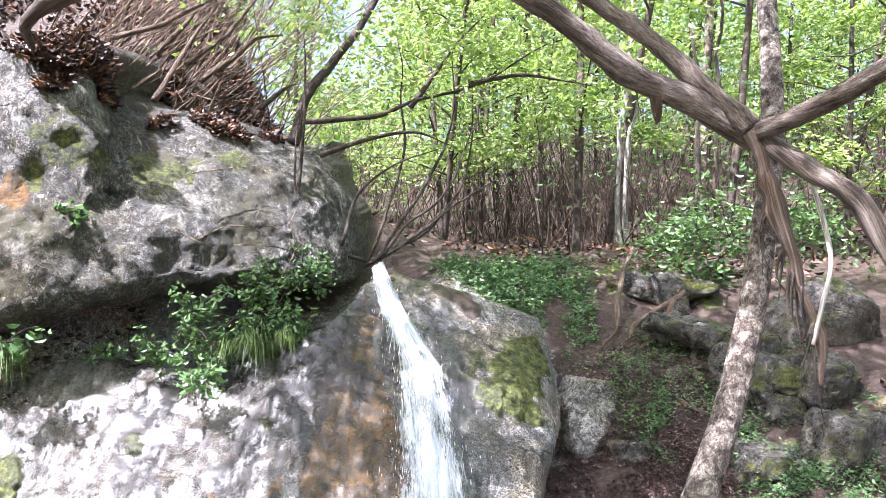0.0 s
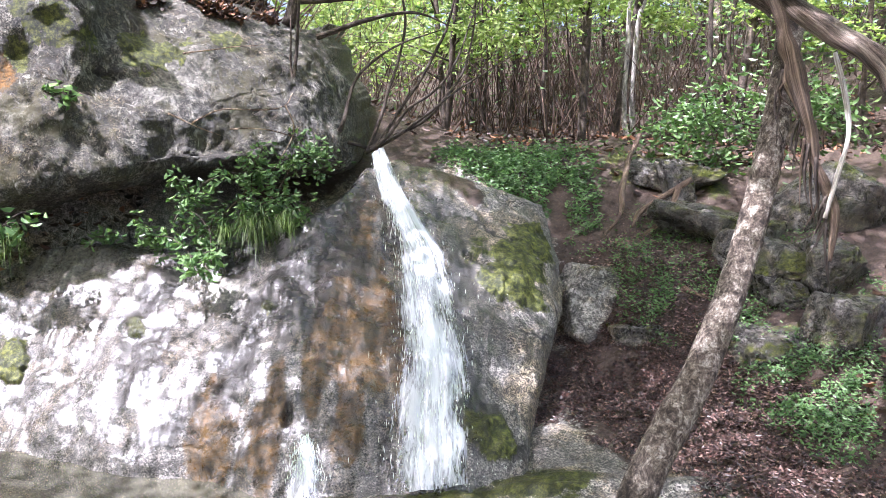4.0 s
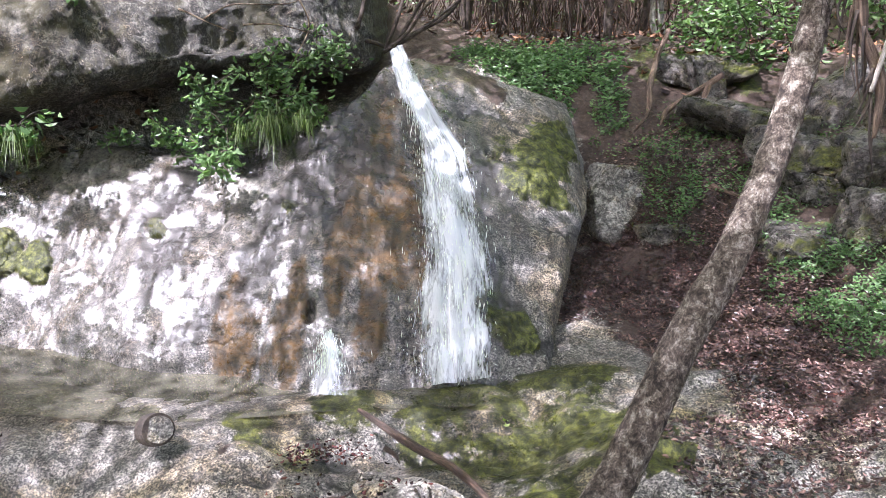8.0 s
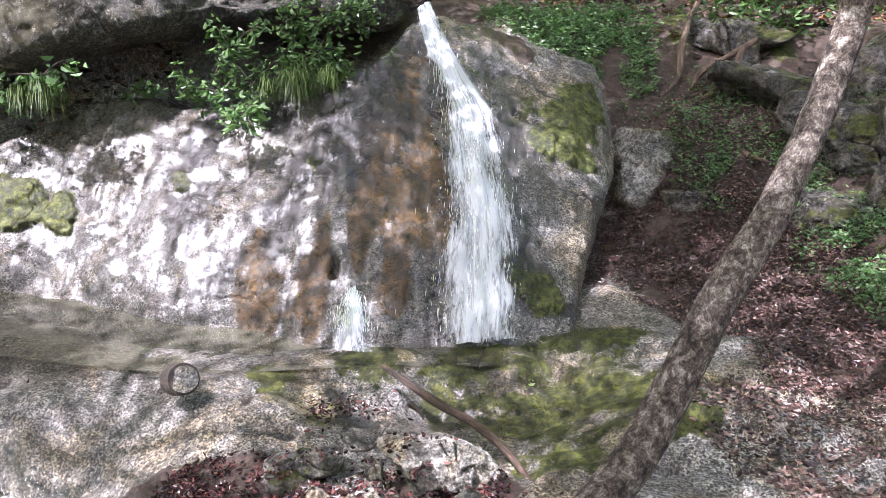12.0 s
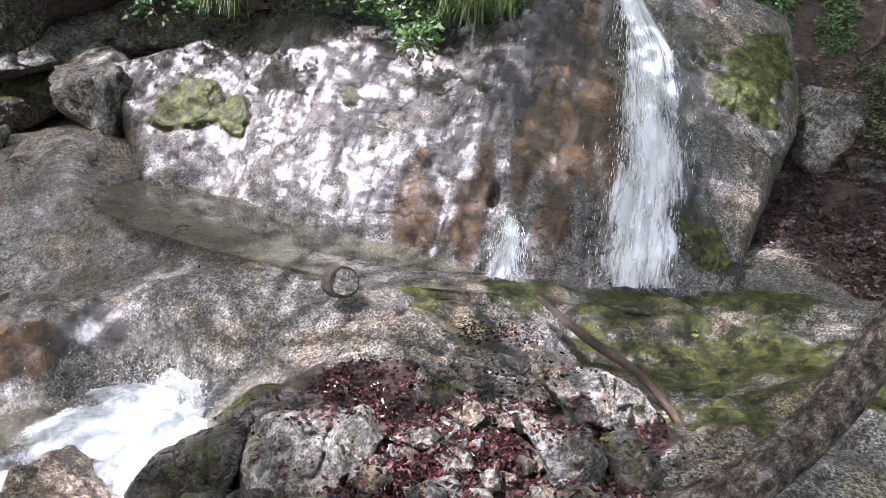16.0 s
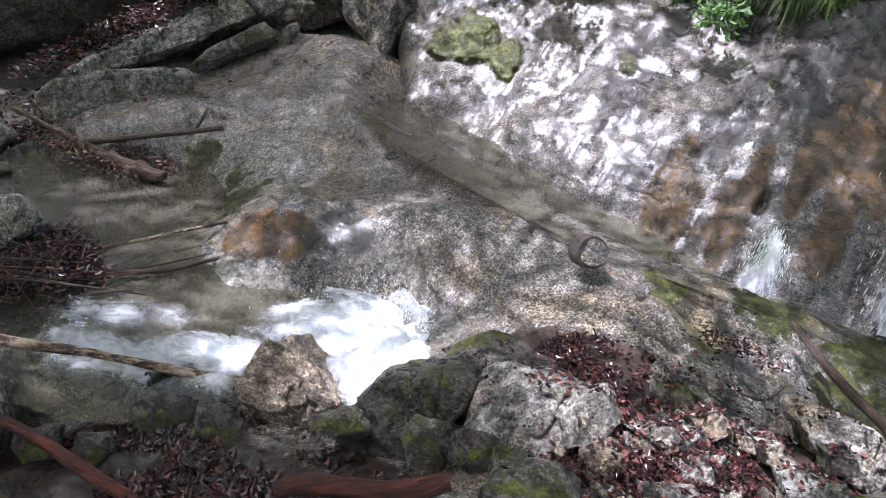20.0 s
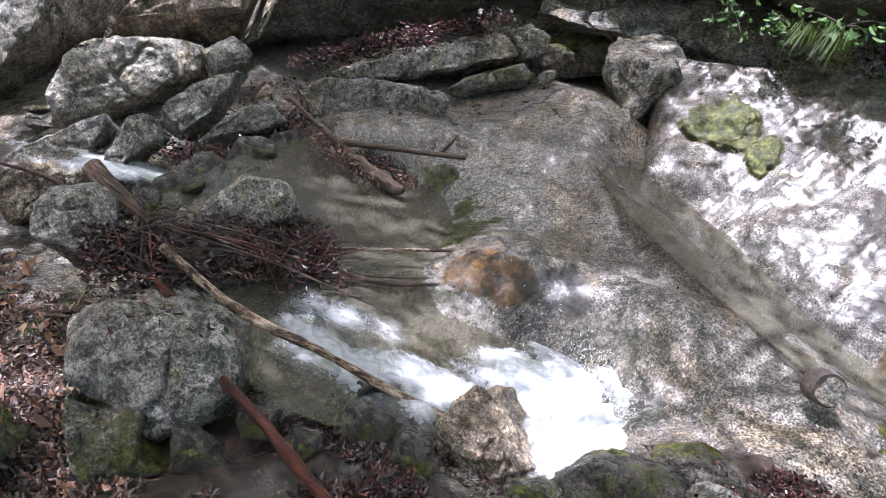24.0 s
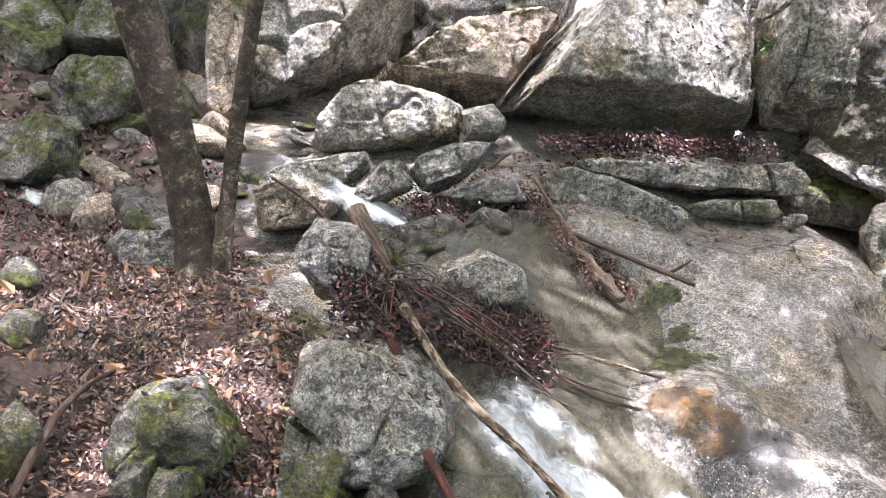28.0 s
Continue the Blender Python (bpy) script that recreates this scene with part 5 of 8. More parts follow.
block("boulder", (-6.42, 1.10, -1.35), [(-0.18, -0.51), (-0.17, 0.2), (-0.04, 0.53), (0.19, 0.53), (0.15, -0.13), (0.05, -0.61)], 0.50, UPSTREAM, MAT_ROCK_TAN, "smooth tan boulder behind the thin tree", 17, edge=16, rough=0.03)
block("ledge_stone", (-4.28, 3.41, -0.21), [(-0.62, 0.08), (-0.43, 0.13), (0.14, 0.12), (0.55, 0.05), (0.64, -0.05), (0.6, -0.14), (0.1, -0.13), (-0.41, -0.06), (-0.57, -0.0)], 0.55, UPSTREAM, MAT_ROCK, "long flat ledge stone with leaves lying on it", 8, edge=20, level=7)
block("boulder", (-3.96, 3.91, 0.17), [(-0.15, 0.09), (0.04, 0.11), (0.13, 0.0), (0.06, -0.11), (-0.09, -0.11)], 0.30, UPSTREAM, MAT_ROCK_PALE, "rounded stone at the ledge's end", 19, edge=12)
block("ledge_stone", (-3.88, 3.64, -0.11), [(-0.32, 0.03), (-0.09, 0.08), (0.21, 0.08), (0.28, -0.02), (0.16, -0.09), (-0.23, -0.07)], 0.40, UPSTREAM, MAT_ROCK_MOSS, "flat mossy stone under the ledge", 18, edge=20)
block("boulder", (-4.39, 2.09, -0.68), [(-0.28, 0.02), (-0.03, 0.14), (0.3, 0.16), (0.34, 0.06), (0.03, -0.06), (-0.12, -0.21), (-0.23, -0.11)], 0.40, UPSTREAM, MAT_ROCK, "leaning slab of grey rock below the pale boulder", 502, edge=24)
block("boulder", (-4.13, 2.19, -0.64), [(-0.22, 0.03), (-0.02, 0.1), (0.17, 0.07), (0.23, -0.04), (0.04, -0.09), (-0.2, -0.06)], 0.30, UPSTREAM, MAT_ROCK, "rounded grey stone with leaves caught round it", 503, edge=14)
block("boulder", (-4.11, 2.94, -0.48), [(-0.37, 0.2), (-0.19, 0.24), (0.11, 0.14), (0.46, -0.04), (0.41, -0.23), (0.14, -0.26), (-0.19, -0.11), (-0.38, 0.05)], 0.50, UPSTREAM, MAT_ROCK, "grey rock face under the ledge stone", 506, edge=18)
block("boulder", (-4.59, 1.38, -1.14), [(-0.33, -0.04), (-0.14, 0.09), (0.32, 0.16), (0.36, 0.06), (0.06, -0.11), (-0.27, -0.16)], 0.40, UPSTREAM, MAT_ROCK_PALE, "grey water-worn stone beside the small cascade", 30, group="stones by the cascade", edge=24)
block("boulder", (-4.36, 1.67, -0.91), [(-0.22, -0.09), (-0.03, 0.12), (0.15, 0.13), (0.16, -0.02), (-0.06, -0.13)], 0.35, UPSTREAM, MAT_ROCK, "grey water-worn stone beside the small cascade", 31, group="stones by the cascade", edge=28)
block("boulder", (-4.27, 1.22, -1.14), [(-0.24, 0.09), (0.03, 0.14), (0.24, 0.03), (0.15, -0.12), (-0.18, -0.15)], 0.40, UPSTREAM, MAT_ROCK_TAN, "grey water-worn stone beside the small cascade", 32, group="stones by the cascade", edge=18)
block("boulder", (-3.66, 1.67, -0.68), [(-0.19, 0.04), (0.01, 0.09), (0.17, 0.04), (0.11, -0.07), (-0.1, -0.1)], 0.35, UPSTREAM, MAT_ROCK_DARK, "grey water-worn stone beside the small cascade", 33, group="stones by the cascade", edge=16)
block("boulder", (-3.08, 1.61, -0.41), [(-0.2, 0.02), (-0.07, 0.14), (0.01, 0.1), (0.08, 0.13), (0.16, 0.01), (0.18, -0.14), (0.01, -0.16), (-0.17, -0.1)], 0.30, UPSTREAM, MAT_ROCK_PALE, "pointed grey stone with yellow moss beside driftwood", 11, edge=40)
block("boulder", (-3.09, 0.95, -0.51), [(-0.15, 0.04), (-0.08, 0.14), (0.07, 0.13), (0.16, 0.03), (0.13, -0.12), (-0.02, -0.15), (-0.12, -0.07)], 0.35, UPSTREAM, MAT_ROCK, "grey stone wedged beside driftwood", 40, edge=16)
block("boulder", (-2.44, 1.04, -0.61), [(-0.28, 0.11), (-0.17, 0.25), (-0.02, 0.25), (0.16, 0.13), (0.27, 0.02), (0.26, -0.15), (0.11, -0.26), (-0.1, -0.26), (-0.22, -0.08)], 0.50, UPSTREAM, MAT_ROCK_BIG, "big grey boulder with moss on its flank by the stream", 9, level=7, edge=20)
block("boulder", (-2.24, 0.81, -0.71), [(-0.09, 0.16), (-0.04, 0.12), (0.1, -0.03), (0.17, -0.13), (-0.04, -0.13), (-0.1, 0.01)], 0.30, UPSTREAM, MAT_ROCK_MOSS, "slanting mossy slab against the big boulder", 508, edge=20)
block("boulder", (-2.35, 0.37, -0.69), [(-0.2, -0.02), (-0.12, 0.13), (-0.01, 0.15), (0.1, 0.1), (0.17, -0.0), (0.18, -0.1), (0.04, -0.16), (-0.16, -0.1)], 0.35, UPSTREAM, MAT_ROCK_MOSS, "mossy green stone in the leaf litter", 10, edge=18)
block("boulder", (-5.35, 0.01, -1.97), [(-0.23, 0.2), (0.08, 0.26), (0.19, 0.12), (0.18, -0.12), (0.01, -0.27), (-0.23, -0.2)], 0.50, UPSTREAM, MAT_ROCK_MOSS, "green mossy boulder at the stream's edge", 70, edge=14)
block("boulder", (-6.31, 0.38, -2.02), [(-0.37, 0.05), (-0.09, 0.29), (0.24, 0.27), (0.39, 0.03), (0.24, -0.19), (-0.09, -0.28), (-0.31, -0.17)], 0.70, UPSTREAM, MAT_ROCK_MOSS, "mossy outcrop on the far bank", 71, edge=24)
block("boulder", (-7.13, 0.40, -1.86), [(-0.45, -0.17), (-0.17, 0.23), (0.31, 0.31), (0.35, -0.12), (-0.04, -0.25)], 0.70, UPSTREAM, MAT_ROCK_MOSS, "mossy outcrop on the far bank", 72, edge=24)
block("stone", (-3.96, 0.51, -1.41), [(-0.17, 0.05), (-0.07, 0.11), (0.15, 0.11), (0.21, -0.06), (0.02, -0.14), (-0.13, -0.08)], 0.30, UPSTREAM, MAT_ROCK, "flat grey stone on the leafy bank", 60, edge=32)
block("stone", (-2.14, 0.24, -0.64), [(-0.03, 0.03), (0.03, 0.04), (0.04, -0.03), (-0.04, -0.03)], 0.15, UPSTREAM, MAT_ROCK_MOSS, "small mossy stone among fallen leaves", 52, edge=16)
block("stone", (-2.10, 0.32, -0.59), [(-0.04, 0.04), (0.04, 0.04), (0.06, -0.04), (-0.06, -0.04)], 0.18, UPSTREAM, MAT_ROCK_MOSS, "small mossy stone among fallen leaves", 53, edge=16)
block("boulder", (-1.71, 1.85, -0.46), [(-0.17, -0.02), (-0.13, 0.09), (-0.02, 0.17), (0.09, 0.09), (0.22, 0.0), (0.18, -0.16), (-0.16, -0.16)], 0.40, PILE, MAT_ROCK_TAN, "brown-grey boulder in front of the foaming pool", 80, edge=18)
block("boulder", (-1.24, 1.90, -0.27), [(-0.2, -0.03), (-0.12, 0.08), (0.04, 0.14), (0.16, 0.16), (0.18, 0.08), (0.12, -0.05), (0.02, -0.19), (-0.19, -0.19)], 0.35, PILE, MAT_ROCK_DARK, "dark wet boulder with moss by the foaming pool", 81, edge=20)
block("boulder", (-0.90, 1.93, -0.21), [(-0.23, -0.06), (-0.18, 0.12), (-0.06, 0.2), (0.11, 0.2), (0.24, 0.05), (0.28, -0.12), (0.03, -0.22), (-0.19, -0.17)], 0.35, PILE, MAT_ROCK_BIG, "big grey boulder at the pile of stones", 82, edge=18)
block("stone", (-1.09, 2.18, -0.17), [(-0.21, -0.03), (-0.08, 0.06), (0.1, 0.05), (0.21, 0.01), (0.1, -0.03), (-0.13, -0.06)], 0.25, PILE, MAT_ROCK_DARK, "dark wet boulder before the leaf pile", 275, group="stones in the leaf pile", edge=24)
block("stone", (-0.75, 1.88, -0.01), [(-0.08, -0.02), (-0.03, 0.07), (0.03, 0.1), (0.09, 0.01), (0.04, -0.06), (-0.05, -0.09)], 0.14, PILE, MAT_ROCK_PALE, "pale angular stone in the leaf pile", 110, group="stones in the leaf pile", edge=36, level=5)
block("stone", (-0.57, 1.94, 0.02), [(-0.09, 0.0), (0.03, 0.04), (0.07, -0.0), (-0.0, -0.04)], 0.12, PILE, MAT_ROCK_PALE, "pale angular stone in the leaf pile", 111, group="stones in the leaf pile", edge=36, level=5)
block("stone", (-0.65, 1.79, -0.04), [(-0.08, 0.01), (-0.02, 0.05), (0.06, 0.03), (0.07, -0.03), (-0.02, -0.06)], 0.12, PILE, MAT_ROCK_TAN, "brown-stained angular stone in the leaf pile", 112, group="stones in the leaf pile", edge=36, level=5)
block("stone", (-0.48, 2.11, 0.02), [(-0.07, 0.01), (0.01, 0.05), (0.07, -0.0), (-0.01, -0.05)], 0.12, PILE, MAT_ROCK_TAN, "brown-stained angular stone in the leaf pile", 113, group="stones in the leaf pile", edge=36, level=5)
block("stone", (-0.31, 2.15, 0.02), [(-0.05, 0.02), (0.01, 0.04), (0.05, -0.01), (-0.01, -0.05)], 0.12, PILE, MAT_ROCK_PALE, "pale angular stone in the leaf pile", 114, group="stones in the leaf pile", edge=36, level=5)
block("stone", (-0.45, 1.87, 0.02), [(-0.06, 0.01), (0.03, 0.04), (0.05, -0.01), (-0.03, -0.04)], 0.12, PILE, MAT_ROCK, "rough grey stone in the leaf pile", 115, group="stones in the leaf pile", edge=36, level=5)
block("stone", (-0.35, 1.80, 0.04), [(-0.03, 0.03), (0.02, 0.04), (0.03, -0.03), (-0.02, -0.04)], 0.10, PILE, MAT_ROCK_PALE, "pale angular stone in the leaf pile", 116, group="stones in the leaf pile", edge=36, level=5)
block("stone", (-0.16, 2.01, 0.01), [(-0.1, 0.04), (-0.04, 0.1), (0.06, 0.08), (0.1, -0.0), (0.04, -0.12), (-0.05, -0.09)], 0.20, PILE, MAT_ROCK, "rough grey stone in the leaf pile", 117, group="stones in the leaf pile", edge=36, level=5)
block("stone", (0.01, 2.04, -0.00), [(-0.06, 0.05), (0.02, 0.08), (0.08, 0.01), (0.02, -0.08), (-0.06, -0.05)], 0.20, PILE, MAT_ROCK_MOSS, "mossy stone at the edge of the leaf pile", 118, group="stones in the leaf pile", edge=36, level=5)
block("stone", (-0.32, 2.30, 0.01), [(-0.03, 0.05), (0.03, 0.02), (0.03, -0.04), (-0.03, -0.03)], 0.10, PILE, MAT_ROCK_PALE, "pale angular stone in the leaf pile", 119, group="stones in the leaf pile", edge=36, level=5)
block("stone", (-0.45, 1.68, 0.01), [(-0.08, 0.03), (0.06, 0.05), (0.08, -0.03), (-0.06, -0.05)], 0.14, PILE, MAT_ROCK, "rough grey stone in the leaf pile", 120, group="stones in the leaf pile", edge=36, level=5)
block("stone", (-0.15, 2.15, 0.08), [(-0.05, 0.03), (0.03, 0.04), (0.05, -0.02), (-0.03, -0.05)], 0.10, PILE, MAT_ROCK_DARK, "dark wet stone in the leaf pile", 121, group="stones in the leaf pile", edge=36, level=5)
block("stone", (-0.81, 1.68, -0.14), [(-0.08, 0.04), (0.03, 0.05), (0.1, 0.0), (0.03, -0.06), (-0.08, -0.04)], 0.14, PILE, MAT_ROCK_MOSS, "mossy stone at the edge of the leaf pile", 122, group="stones in the leaf pile", edge=36, level=5)
block("stone", (-0.09, 2.38, -0.00), [(-0.2, 0.08), (-0.11, 0.12), (0.04, 0.09), (0.14, 0.02), (0.19, -0.09), (0.12, -0.16), (-0.03, -0.08), (-0.16, 0.01)], 0.25, PILE, MAT_ROCK_PALE, "large rough pale stone in the leaf pile", 120, group="stones in the leaf pile", edge=18)
block("stone", (-0.54, 2.42, -0.05), [(-0.15, 0.02), (-0.0, 0.05), (0.11, 0.01), (0.08, -0.05), (-0.04, -0.04)], 0.16, PILE, MAT_ROCK_MOSS, "yellow-green mossy stone in the leaf pile", 130, group="stones in the leaf pile", edge=18)
# packed rocks between the ledge and the stream
rub = random.Random(44)
for k in range(46):
    c = np.array((-5.04, 1.00, -1.68)) + np.array([rub.uniform(-1.5, 0.7), rub.uniform(-1.0, 0.7), 0])
    sz = rub.uniform(0.08, 0.2) if k % 4 else rub.uniform(0.22, 0.42)
    rock("stone", (c[0], c[1], float(ground_at(c[0], c[1])[0]) + sz * 0.1), (sz * 1.5, sz, sz * 0.6), rub.choice([MAT_ROCK, MAT_ROCK_TAN, MAT_ROCK_DARK, MAT_ROCK_DARK, MAT_ROCK_MOSS]), "flat grey stone in the stony bed by the trees", (rub.uniform(-20, 10), rub.uniform(-25, 5), rub.uniform(30, 100)), 400 + k, group="stones in the bed by the trees", level=3, cuts=14, boxy=0.8)
# near stones
stones([((-2.06, 1.57, -0.57), (0.2, 0.2, 0.2)), ((-1.89, 1.60, -0.55), (0.16, 0.16, 0.16)), ((-0.99, 1.73, -0.20), (0.2, 0.14, 0.16)), ((-1.90, 1.50, -0.53), (0.26, 0.22, 0.2)), ((-1.72, 1.52, -0.49), (0.2, 0.2, 0.16)), ((-2.06, 0.99, -0.63), (0.2, 0.18, 0.16)), ((-2.51, 0.98, -0.82), (0.3, 0.3, 0.2)), ((-2.06, 1.16, -0.56), (0.16, 0.16, 0.12)), ((-1.89, 1.24, -0.52), (0.15, 0.2, 0.12))], MAT_ROCK_DARK, "dark mossy stone at the water's edge", (0, -8, 30), "stones at the water's edge", 90, name="stone")
stones([((-0.56, 2.43, -0.10), (0.34, 0.2, 0.14)), ((-1.04, 2.38, -0.19), (0.2, 0.14, 0.1)), ((-0.74, 1.56, -0.04), (0.3, 0.2, 0.12)), ((-0.16, 1.81, 0.01), (0.2, 0.16, 0.12)), ((-1.11, 1.71, -0.23), (0.2, 0.2, 0.2)), ((-1.35, 1.65, -0.29), (0.2, 0.16, 0.12))], MAT_ROCK_MOSS, "yellow-green mossy stone in the leaf pile", (0, -5, 20), "stones in the leaf pile", 130, name="stone")
peb = random.Random(8)
for k in range(110):
    c = peb.choice([(-0.56, 2.02, -0.09), (-0.44, 2.24, -0.06), (-0.23, 1.97, -0.02), (-0.60, 1.78, -0.06), (-0.05, 2.15, -0.00)])
    x, y = c[0] + peb.gauss(0, 0.13), c[1] + peb.gauss(0, 0.12)
    s = peb.uniform(0.02, 0.06) if k % 4 else peb.uniform(0.06, 0.09)
    rock("stone", (x, y, float(ground_at(x, y)[0]) + s * 0.25), (s * 1.3, s, s * 0.8), peb.choice([MAT_ROCK, MAT_ROCK, MAT_ROCK_PALE, MAT_ROCK_DARK, MAT_ROCK_TAN, MAT_ROCK_TAN]), "small broken stone among wet leaves", (peb.uniform(-25, 25), peb.uniform(-25, 25), peb.uniform(0, 180)), 200 + k, group="stones in the leaf pile", level=3, cuts=22, boxy=0.85, lo=0.42, rough=0.06)
# right bank rocks
stones([((2.14, 4.86, 0.88), (0.8, 0.6, 0.3)), ((2.39, 4.74, 0.87), (0.6, 0.6, 0.4)), ((1.91, 5.40, 1.03), (0.9, 0.6, 0.4)), ((2.59, 5.44, 1.12), (1.0, 0.7, 0.7)), ((2.30, 4.28, 0.59), (0.5, 0.5, 0.4)), ((1.86, 4.35, 0.43), (0.5, 0.4, 0.24)), ((1.88, 6.27, 1.35), (0.8, 0.5, 0.3))], MAT_ROCK_DARK, "dark broken rock on the leafy bank", (10, 5, -20), "rocks on the right bank", 150, cuts=9, boxy=0.7)
# cut log lying on the shelf
log = empty("cut_log", (-1.11, 2.76, 0.06), "short round of cut log lying on the bedrock", "log")
ax = (Vector((-1.11, 2.76, 0.06)) - Vector((0.1, 0.3, 1.4))).normalized()
v, f = tube_data([tuple(ax * 0.0), tuple(ax * 0.05 + Vector((-0.02, 0, 0))), tuple(ax * 0.07 + Vector((-0.03, 0, 0)))], [0.06, 0.063, 0.06], rings=10, sides=24, knots=0.06)
mesh_object("bark", v, f, MAT_BARK_DARK, log, smooth_shade=False)
v, f = tube_data([tuple(ax * -0.012), tuple(ax * 0.004)], [0.05, 0.05], rings=2, sides=24, knots=0.05)
mesh_object("cut_face", v, f, MAT_ROCK, log, "pale sawn end of the log", smooth_shade=False)

# ---- sticks and driftwood ----
def stick(name, pts, radii, mat, label, **kw):
    ob = tube(name, pts, radii, mat, None, "", **kw)
    return tagged(ob, label, "stick")


branch = empty("fallen_branch", (-0.43, 2.88, 0.06), "brown fallen branch leaning over the mossy shelf", "stick")
b0 = np.array(branch.location)
tube("stem", [tuple(np.array(p) - b0) for p in ((-0.39, 3.02, 0.04), (-0.18, 2.87, -0.02), (-0.00, 2.72, -0.04), (0.12, 2.56, -0.06), (0.19, 2.42, -0.08), (0.26, 2.25, -0.10))], [0.01, 0.018, 0.016, 0.014, 0.013, 0.008], MAT_DEAD_DARK, branch, rings=50, sides=10, knots=0.15, wander=0.01)
tube("twig", [tuple(np.array(p) - b0) for p in ((-0.25, 2.74, 0.02), (-0.21, 2.71, 0.01), (-0.19, 2.67, -0.00))], [0.012, 0.008, 0.003], MAT_DEAD_DARK, branch, rings=8, sides=8)
stick("stick", [(-0.44, 2.57, -0.09), (-0.36, 2.55, -0.06), (-0.32, 2.61, -0.01)], [0.004, 0.004, 0.002], MAT_DEAD_DARK, "thin dark twig over the mossy rock", rings=12, sides=6)
stick("drift_log", [(-2.73, 1.09, -0.36), (-2.42, 1.23, -0.40), (-2.19, 1.43, -0.43), (-1.97, 1.61, -0.46), (-1.80, 1.81, -0.50)], [0.012, 0.017, 0.017, 0.016, 0.014], MAT_DEAD_PALE, "long pale driftwood pole with peeling bark across the stream", rings=80, sides=12, knots=0.3, wander=0.008)
stick("stick", [(-3.33, 1.06, -0.42), (-3.19, 1.10, -0.44), (-3.04, 1.19, -0.50)], [0.035, 0.035, 0.03], MAT_DEAD, "thick brown stub of driftwood", rings=20, sides=12, knots=0.2)
stick("stick", [(-2.23, 1.10, -0.49), (-1.97, 1.13, -0.47), (-1.76, 1.13, -0.45), (-1.53, 1.13, -0.42)], [0.012, 0.018, 0.02, 0.02], MAT_DEAD_RED, "wet red-brown log on the stony bank", rings=40, sides=12, knots=0.4, wander=0.012)
stick("stick", [(-2.66, 1.07, -0.46), (-2.57, 1.09, -0.47), (-2.50, 1.12, -0.50)], [0.018, 0.02, 0.012], MAT_DEAD_RED, "short red stick under the driftwood", rings=14, sides=10)
stick("stick", [(-2.76, 1.73, -0.44), (-2.69, 2.26, -0.44), (-2.64, 2.64, -0.45), (-2.61, 2.77, -0.45)], [0.008, 0.007, 0.006, 0.004], MAT_DEAD_PALE, "thin pale stick reaching over the stream", rings=30, sides=8, wander=0.012)
stick("stick", [(-2.63, 2.63, -0.45), (-2.70, 2.85, -0.44), (-2.78, 3.17, -0.42)], [0.006, 0.005, 0.003], MAT_DEAD_WHITE, "thin bleached twig over the stream", rings=14, sides=6)
stick("stick", [(-2.86, 1.28, -0.40), (-2.72, 1.48, -0.42), (-2.59, 1.71, -0.45), (-2.54, 1.91, -0.48)], [0.005, 0.006, 0.005, 0.003], MAT_DEAD_PALE, "thin bleached stick over the driftwood", rings=30, sides=8, wander=0.012)
stick("stick", [(-2.67, 1.77, -0.48), (-2.55, 2.01, -0.49), (-2.51, 2.18, -0.49), (-2.47, 2.38, -0.49)], [0.01, 0.012, 0.01, 0.006], MAT_DEAD_DARK, "dark wet stick lying in the stream", rings=30, sides=8, wander=0.015)
stick("stick", [(-3.85, 0.87, -0.71), (-3.66, 1.0, -0.66), (-3.47, 1.08, -0.64), (-3.27, 1.13, -0.62), (-3.0, 1.17, -0.52)], [0.006, 0.009, 0.012, 0.014, 0.014], MAT_DEAD_RED, "curved red-brown branch over the cascade", rings=24, sides=8, wander=0.015)
for pts in (((-2.91, 1.44, -0.41), (-2.76, 1.56, -0.43), (-2.60, 1.71, -0.47)), ((-2.75, 1.77, -0.46), (-2.63, 1.87, -0.48), (-2.54, 2.25, -0.49)), ((-3.82, 1.31, -0.73), (-3.59, 1.30, -0.71), (-3.35, 1.27, -0.69))):
    stick("stick", pts, [0.006, 0.007, 0.003], MAT_DEAD_DARK, "thin dark stick by the driftwood heap", rings=18, sides=7, wander=0.02)
for pts, shade in ((((-2.91, 1.15, -0.40), (-2.78, 1.36, -0.38), (-2.62, 1.60, -0.42)), MAT_DEAD_RED), (((-2.84, 1.17, -0.37), (-2.64, 1.47, -0.39), (-2.42, 1.78, -0.46)), MAT_DEAD_DARK), (((-2.88, 1.26, -0.36), (-2.75, 1.50, -0.37), (-2.64, 1.74, -0.42)), MAT_DEAD_DARK), (((-2.78, 1.35, -0.37), (-2.64, 1.62, -0.40), (-2.52, 1.90, -0.47)), MAT_DEAD_RED), (((-2.65, 1.50, -0.40), (-2.50, 1.70, -0.44), (-2.36, 1.90, -0.48)), MAT_DEAD_DARK)):
    stick("stick", pts, [0.004, 0.0045, 0.002], shade, "long thin wet stick across the driftwood heap", rings=22, sides=6, wander=0.012)
flog = empty("forked_log", (-4.28, 2.54, -0.53), "forked brown log with torn bark over the pool", "log")
f0 = np.array(flog.location)
tube("stem", [tuple(np.array(p) - f0) for p in ((-4.08, 2.35, -0.41), (-3.76, 2.44, -0.47), (-3.48, 2.49, -0.49), (-3.20, 2.56, -0.46))], [0.018, 0.024, 0.036, 0.03], MAT_DEAD, flog, rings=60, sides=16, knots=0.9, seed=2)
